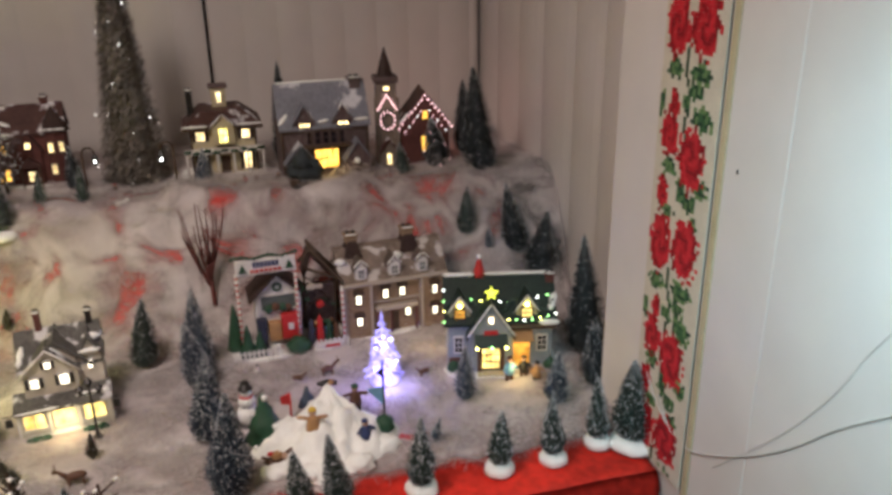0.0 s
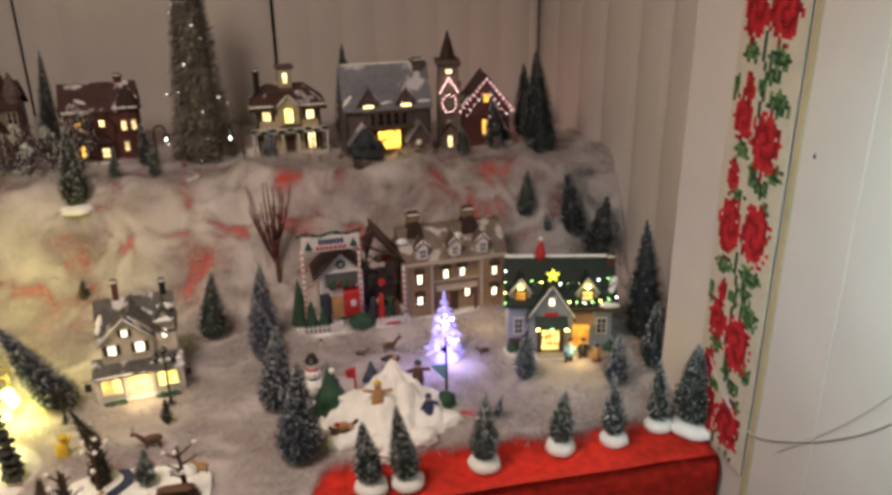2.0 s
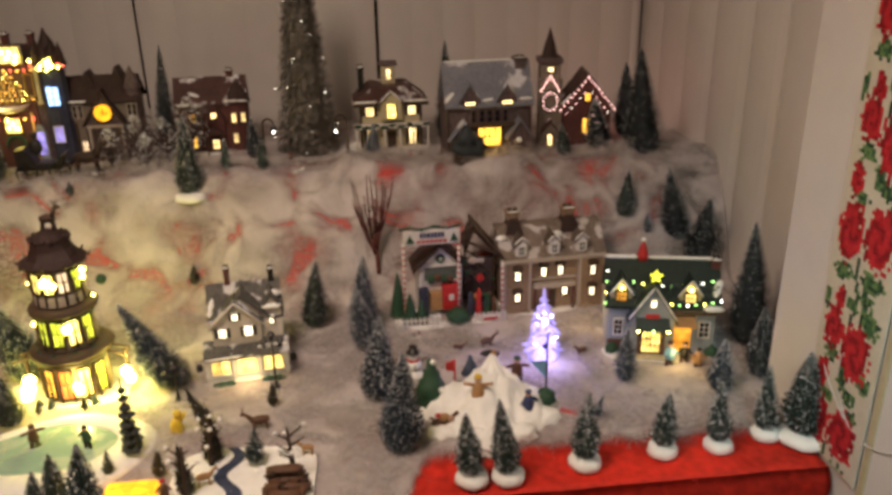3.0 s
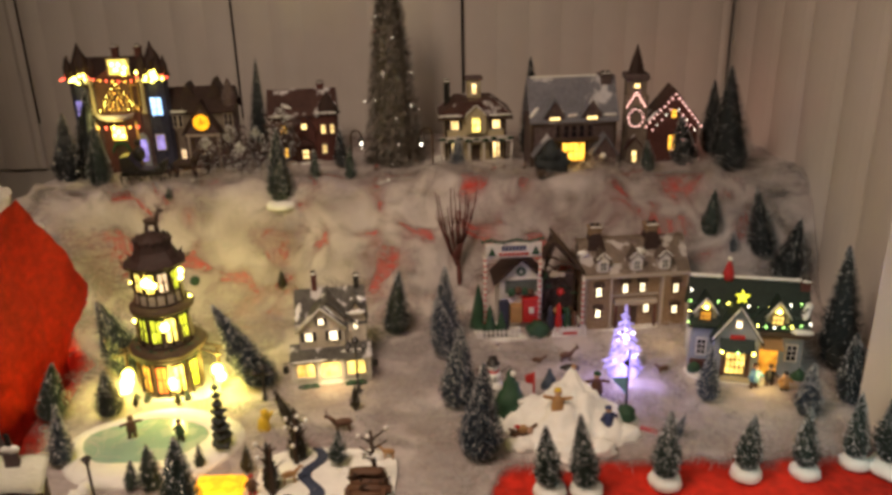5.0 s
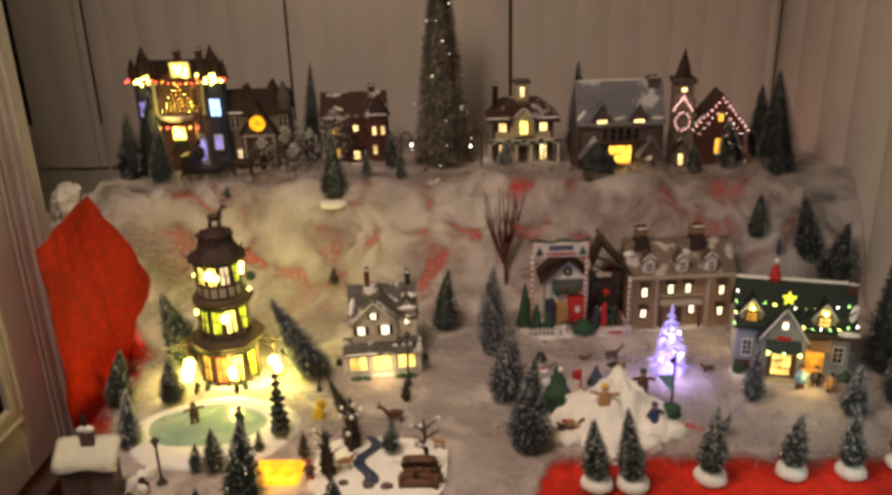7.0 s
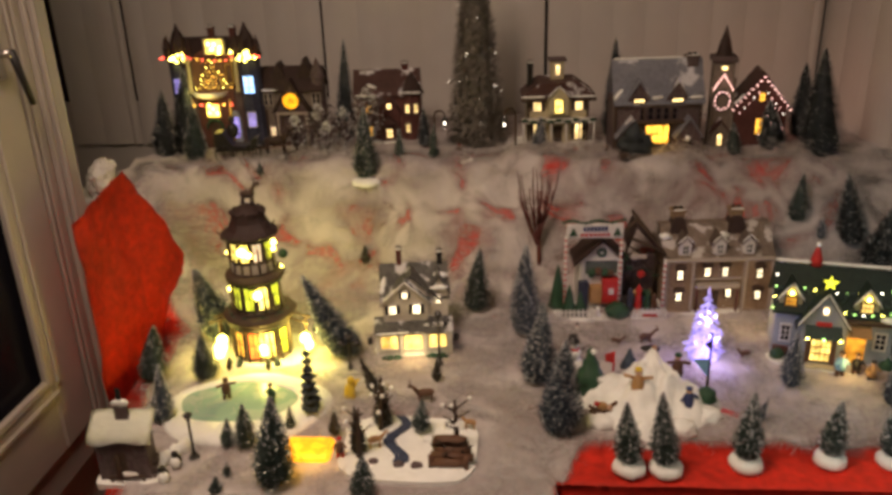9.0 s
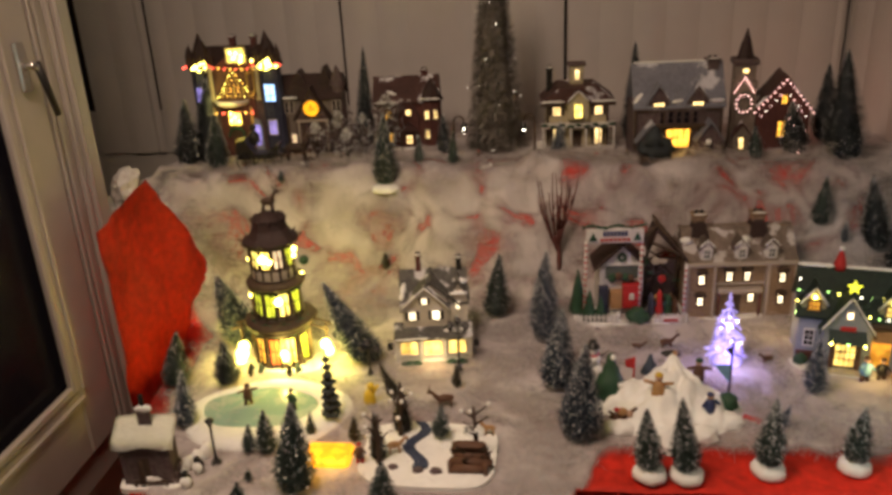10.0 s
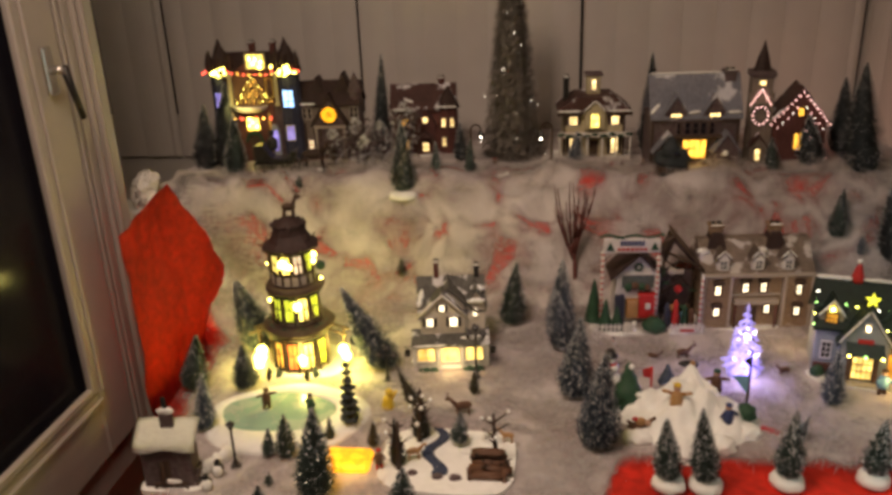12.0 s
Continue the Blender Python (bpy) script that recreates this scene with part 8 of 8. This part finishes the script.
# ---- upper shelf small things ----
def carriage():
    t = thing("horse_carriage", "dark horse-drawn carriage model on the upper shelf", "carriage model", -0.858, 1.925, HIGH + 0.012, 6)
    t.scale = (1.3, 1.3, 1.3)
    bm = B()
    prism(bm, [(-0.045, 0.022), (0.03, 0.022), (0.04, 0.05), (0.03, 0.046), (0.022, 0.032), (-0.012, 0.034), (-0.03, 0.062), (-0.046, 0.06)], "y", -0.018, 0.018)
    part("body", bm, "black_iron", t)
    for x in (-0.03, 0.026):
        for s in (-1, 1):
            bm = B()
            pts = [(x + 0.018 * math.cos(k * math.pi / 8), s * 0.021, 0.018 + 0.018 * math.sin(k * math.pi / 8)) for k in range(17)]
            for a, b in zip(pts, pts[1:]):
                rod(bm, a, b, 0.0018, n=4)
            for k in range(0, 16, 4):
                rod(bm, (x, s * 0.021, 0.018), pts[k], 0.001, n=4)
            part("wheel", bm, "black_iron", t)
    for s in (-1, 1):
        bm = B()
        rod(bm, (0.03, s * 0.01, 0.024), (0.10, s * 0.01, 0.03), 0.0015, n=5)
        part("shaft", bm, "brown_paint", t)
    bm = B()
    ball(bm, -0.012, 0, 0.062, 0.012, 0.01, 0.016, 2)
    ball(bm, -0.012, 0, 0.084, 0.007, sub=2)
    part("driver_shape", bm, "black_iron", t)


carriage()


def horse(x, y, z, h, turn):
    figure("horse_figurine", "dark brown horse figurine harnessed to the carriage", "figurine", x, y, z, turn, [
        ("roof_plain", lambda bm: ball(bm, 0, 0, h * 0.58, h * 0.38, h * 0.15, h * 0.18, 2)),
        ("roof_plain", lambda bm: [rod(bm, (sx * h * 0.3, sy * h * 0.08, 0), (sx * h * 0.24, sy * h * 0.08, h * 0.55), h * 0.035, h * 0.07, 6) for sx in (-1, 1) for sy in (-1, 1)]),
        ("roof_plain", lambda bm: rod(bm, (h * 0.26, 0, h * 0.62), (h * 0.46, 0, h * 0.95), h * 0.13, h * 0.075, 7)),
        ("roof_plain", lambda bm: ball(bm, h * 0.55, 0, h * 0.95, h * 0.15, h * 0.06, h * 0.075, 2)),
        ("black_iron", lambda bm: rod(bm, (-h * 0.36, 0, h * 0.62), (-h * 0.48, 0, h * 0.25), h * 0.05, h * 0.02, 5)),
    ])


horse(-0.768, 1.938, HIGH + 0.012, 0.082, 8)
figure("lamb_figurine", "small dark and white lamb figurine in the cotton", "figurine", -0.745, 1.925, HIGH + 0.002, 10, [
    ("black_iron", lambda bm: ball(bm, 0, 0, 0.016, 0.012, 0.008, 0.008, 2)),
    ("snow", lambda bm: ball(bm, -0.004, -0.004, 0.018, 0.009, 0.006, 0.006, 2)),
    ("black_iron", lambda bm: [rod(bm, (sx * 0.008, sy * 0.004, 0), (sx * 0.007, sy * 0.004, 0.014), 0.0018, n=5) for sx in (-1, 1) for sy in (-1, 1)]),
    ("black_iron", lambda bm: ball(bm, 0.013, 0, 0.023, 0.006, 0.004, 0.004, 2)),
])


def hooked_lantern(x, y, z, h, side, label):
    t = thing("hooked_lantern", label, "street lamp model", x, y, z, 0, group="hooked lanterns")
    bm = B()
    rod(bm, (0, 0, 0), (0, 0, h * 0.86), 0.0036, 0.003, 8)
    part("post", bm, "timber", t)
    bm = B()
    pts = [(side * 0.014 * (1 - math.cos(k * math.pi / 8)), 0, h * 0.86 + h * 0.13 * math.sin(k * math.pi / 8)) for k in range(9)]
    for a, b in zip(pts, pts[1:]):
        rod(bm, a, b, 0.0024, n=5)
    part("hook", bm, "timber", t)
    bm = B()
    xx = side * 0.028
    lathe(bm, [(0.006, h * 0.62), (0.0075, h * 0.76), (0.009, h * 0.77), (0.001, h * 0.86)], 6, xx, 0, 0, False)
    head = part("lantern", bm, "black_iron", t)
    bm = B()
    ball(bm, xx, -0.006, h * 0.7, 0.0034, sub=1)
    part("bulb", bm, "bulb_white", head)


hooked_lantern(-0.135, 1.93, HIGH, 0.140, -1, "dark wooden hooked lantern post in the cotton snow")
hooked_lantern(-0.352, 2.03, HIGH, 0.115, 1, "dark hooked lantern post beside the tinsel tree")


def cart():
    t = thing("planter_cart", "dark wooden cart holding a round green bush", "cart model", 0.167, 1.905, HIGH, 4)
    bm = B()
    box(bm, -0.04, 0.04, -0.016, 0.016, 0.008, 0.03, 0.003)
    part("tub", bm, "timber", t)
    bm = B()
    ball(bm, 0, 0, 0.048, 0.042, 0.025, 0.03, 3, 0.35, 3)
    part("foliage", bm, "needle_dark", t)
    bm = B()
    lathe(bm, [(0.03, 0.06), (0.018, 0.085), (0.002, 0.105)], 12, -0.004, 0.004, 0, wobble=0.3)
    part("tree_top", bm, "needle_dark", t)
    for s in (-1, 1):
        bm = B()
        rod(bm, (s * 0.026, -0.02, 0.009), (s * 0.026, -0.016, 0.009), 0.009, n=12)
        part("wheel", bm, "black_iron", t)


cart()


def bicycle():
    t = thing("bicycle", "small pale bicycle model leaning before the stone inn", "bicycle model", 0.275, 1.94, HIGH + 0.003, 4)
    for x in (-0.022, 0.022):
        bm = B()
        pts = [(x + 0.017 * math.cos(k * math.pi / 9), 0, 0.017 + 0.017 * math.sin(k * math.pi / 9)) for k in range(19)]
        for a, b in zip(pts, pts[1:]):
            rod(bm, a, b, 0.0016, n=4)
        part("wheel", bm, "siding", t)
    bm = B()
    for p, q in (((-0.022, 0, 0.017), (0.0, 0, 0.036)), ((0.0, 0, 0.036), (0.022, 0, 0.017)), ((-0.008, 0, 0.017), (0.012, 0, 0.036)), ((0.022, 0, 0.017), (0.016, 0, 0.046)), ((0.01, 0, 0.047), (0.022, 0, 0.046)), ((-0.008, 0, 0.017), (-0.012, 0, 0.042))):
        rod(bm, p, q, 0.0014, n=5)
    part("bicycle_frame", bm, "siding", t)
    bm = B()
    ball(bm, 0.026, -0.004, 0.05, 0.008, sub=2)
    part("basket", bm, "snow", t)


bicycle()
person_shape("figurine", "small dark figurine before the cream house", 0.022, 1.975, HIGH + 0.002, 0.03, "red_paint", "black_iron")
person_shape("figurine", "small brown figurine beside the cream house", 0.05, 1.972, HIGH + 0.002, 0.028, "brown_paint", "black_iron", 20)
person_shape("figurine", "small brown figurine beside the stone inn", 0.104, 1.975, HIGH + 0.002, 0.034, "brown_paint", "black_iron", -20)
person_shape("figurine", "small dark figurine before the tinsel tree", -0.285, 2.0, HIGH + 0.002, 0.03, "brown_paint", "red_paint")
figure("bird_figurine", "small white bird figurine on the cotton slope", "figurine", -0.262, 1.89, 0.886, 20, [
    ("snow", lambda bm: ball(bm, 0, 0, 0.008, 0.016, 0.007, 0.007, 2)),
    ("snow", lambda bm: ball(bm, 0.014, 0, 0.014, 0.006, sub=2)),
])


def ornament(x, y, z, r):
    bm = B()
    ball(bm, 0, 0, r, r, sub=3)
    ob = part("glass_ball", bm, "green_paint")
    ob.matrix_world = pose(x, y, z)
    tagged(ob, "dark green ornament ball on the cotton slope", "ornament")


ornament(-0.727, 1.762, lie(-0.727, 1.762) + 0.012, 0.012)
figure("wreath_figurine", "small dark wreath standing behind the tower", "ornament", -0.58, 1.50, 0.602, 10, [
    ("needle_dark", lambda bm: [ball(bm, 0.013 * math.cos(k * 0.6283), 0, 0.017 + 0.013 * math.sin(k * 0.6283), 0.005, sub=1, rough=0.5, seed=k) for k in range(10)]),
])


def crumpled_bag():
    bm = B()
    got = bmesh.ops.create_icosphere(bm, subdivisions=5, radius=1)
    for v in got["verts"]:
        k = 1 + 0.35 * noise.noise(v.co * 1.6) + 0.22 * abs(noise.noise(v.co * 4.5 + Vector((3, 1, 2)))) - 0.1 * abs(noise.noise(v.co * 9))
        v.co = Vector((v.co.x * 0.03 * k, v.co.y * 0.05 * k, v.co.z * 0.05 * k))
    ob = part("crumpled_bag", bm, "white_paint")
    ob.matrix_world = pose(-1.13, 1.70, 0.915, 10, 20, 30)
    tagged(ob, "crumpled white plastic bag tucked beside the door", "bag")
    bm = B()
    box(bm, -1.25, -1.03, 1.66, 1.76, 0.3, 0.875, 0.004)
    tagged(part("side_box", bm, "white_paint"), "pale box beside the door frame", "box")


crumpled_bag()


# ---- rose band and cable on the pier ----
def rose_band():
    t = thing("rose_band", "cream cross-stitch band of red roses hung on the pier", "wall hanging", 0.6465, 0, 0)
    bm = B()
    box(bm, -0.001, 0.0015, 0.935, 1.092, 0.60, 1.62, 0.0006)
    part("linen_strip", bm, "linen", t)
    cell = 0.0062
    rng = random.Random(12)
    done = set()

    def stitch(groups, cy, cz, ry, rz, kinds, ragged):
        for i in range(-9, 10):
            for j in range(-9, 10):
                u, w = i * cell / ry, j * cell / rz
                d = math.hypot(u, w)
                if d < 1 + ragged * noise.noise((cy * 50 + i * 0.8, cz * 50 + j * 0.8, 1)):
                    key = (round((cy + i * cell) / cell), round((cz + j * cell) / cell))
                    if key in done or not 0.94 < key[0] * cell < 1.088:
                        continue
                    done.add(key)
                    a = math.atan2(w, u)
                    v = math.sin(d * 8 + a * 2 + cy * 30) + rng.uniform(-0.5, 0.5)
                    groups[kinds[0 if v > 0.25 else 1 if v > -0.55 else 2]].append(key)

    groups = {k: [] for k in ("yarn_red_a", "yarn_red_b", "yarn_red_c", "yarn_green_a", "yarn_green_b", "yarn_green_c")}
    red, green = ("yarn_red_b", "yarn_red_a", "yarn_red_c"), ("yarn_green_b", "yarn_green_a", "yarn_green_c")
    for rep in range(4):
        dz = 0.338 * rep - 0.676
        for cy, cz, ry, rz in ((1.052, 1.335, 0.030, 0.048), (0.988, 1.342, 0.034, 0.046), (1.046, 1.222, 0.012, 0.020), (1.056, 1.170, 0.024, 0.036), (0.99, 1.150, 0.034, 0.046), (1.058, 1.080, 0.015, 0.028)):
            stitch(groups, cy, cz + dz, ry, rz, red, 0.5)
        for cy, cz, ry, rz in ((1.055, 1.268, 0.022, 0.014), (0.985, 1.272, 0.026, 0.016), (0.99, 1.246, 0.018, 0.012), (1.082, 1.214, 0.010, 0.018), (0.975, 1.212, 0.024, 0.018), (1.015, 1.226, 0.014, 0.012), (1.05, 1.124, 0.018, 0.014), (0.958, 1.112, 0.018, 0.014), (1.012, 1.098, 0.012, 0.022), (0.985, 1.078, 0.018, 0.012), (1.042, 1.052, 0.014, 0.012), (0.972, 1.046, 0.012, 0.012)):
            stitch(groups, cy, cz + dz, ry, rz, green, 0.7)
        for k in range(40):
            key = (round((1.022 - 0.0006 * k + 0.006 * math.sin(k * 0.4)) / cell), round((1.30 + dz - k * cell * 0.9) / cell))
            if key not in done:
                done.add(key)
                groups["yarn_green_c"].append(key)
    for name, keys in groups.items():
        bm = B()
        for a, b in keys:
            y, z = a * cell, b * cell
            if not 0.605 < z < 1.61:
                continue
            e = cell * 0.48
            box(bm, -0.0022, -0.0008, y - e, y + e, z - e, z + e)
        o = part("rose_stitches" if "red" in name else "leaf_stitches", bm, name, t)
        o["kind"] = "stuff"


rose_band()


def cable(points, label, thick=0.0012):
    cu = bpy.data.curves.new("cable", "CURVE")
    cu.dimensions, cu.bevel_depth, cu.bevel_resolution = "3D", thick, 2
    sp = cu.splines.new("NURBS")
    sp.points.add(len(points) - 1)
    for p, q in zip(sp.points, points):
        p.co = (*q, 1)
    sp.use_endpoint_u, sp.order_u = True, 3
    ob = new("cable", cu)
    cu.materials.append(MATS["cable_white"])
    tagged(ob, label, "cable")


cable([(0.640, 1.01, 0.74), (0.643, 0.985, 0.70), (0.647, 0.951, 0.685), (0.648, 0.909, 0.690), (0.649, 0.808, 0.753), (0.649, 0.752, 0.797), (0.649, 0.694, 0.849), (0.649, 0.631, 0.923), (0.649, 0.50, 1.03)], "thin white cable running up the pale wall")
# a fainter line up the wall, drawn thinner than the first
cable([(0.649, 0.86, 0.70), (0.649, 0.808, 0.753), (0.649, 0.717, 0.855), (0.649, 0.641, 0.967), (0.649, 0.614, 1.033), (0.649, 0.57, 1.09)], "second, thinner white line on the pale wall", 0.0007)
cable([(0.660, 1.125, 0.80), (0.646, 1.07, 0.765), (0.641, 1.03, 0.73), (0.643, 0.985, 0.70)], "thin white cable hanging beside the frosted tree")
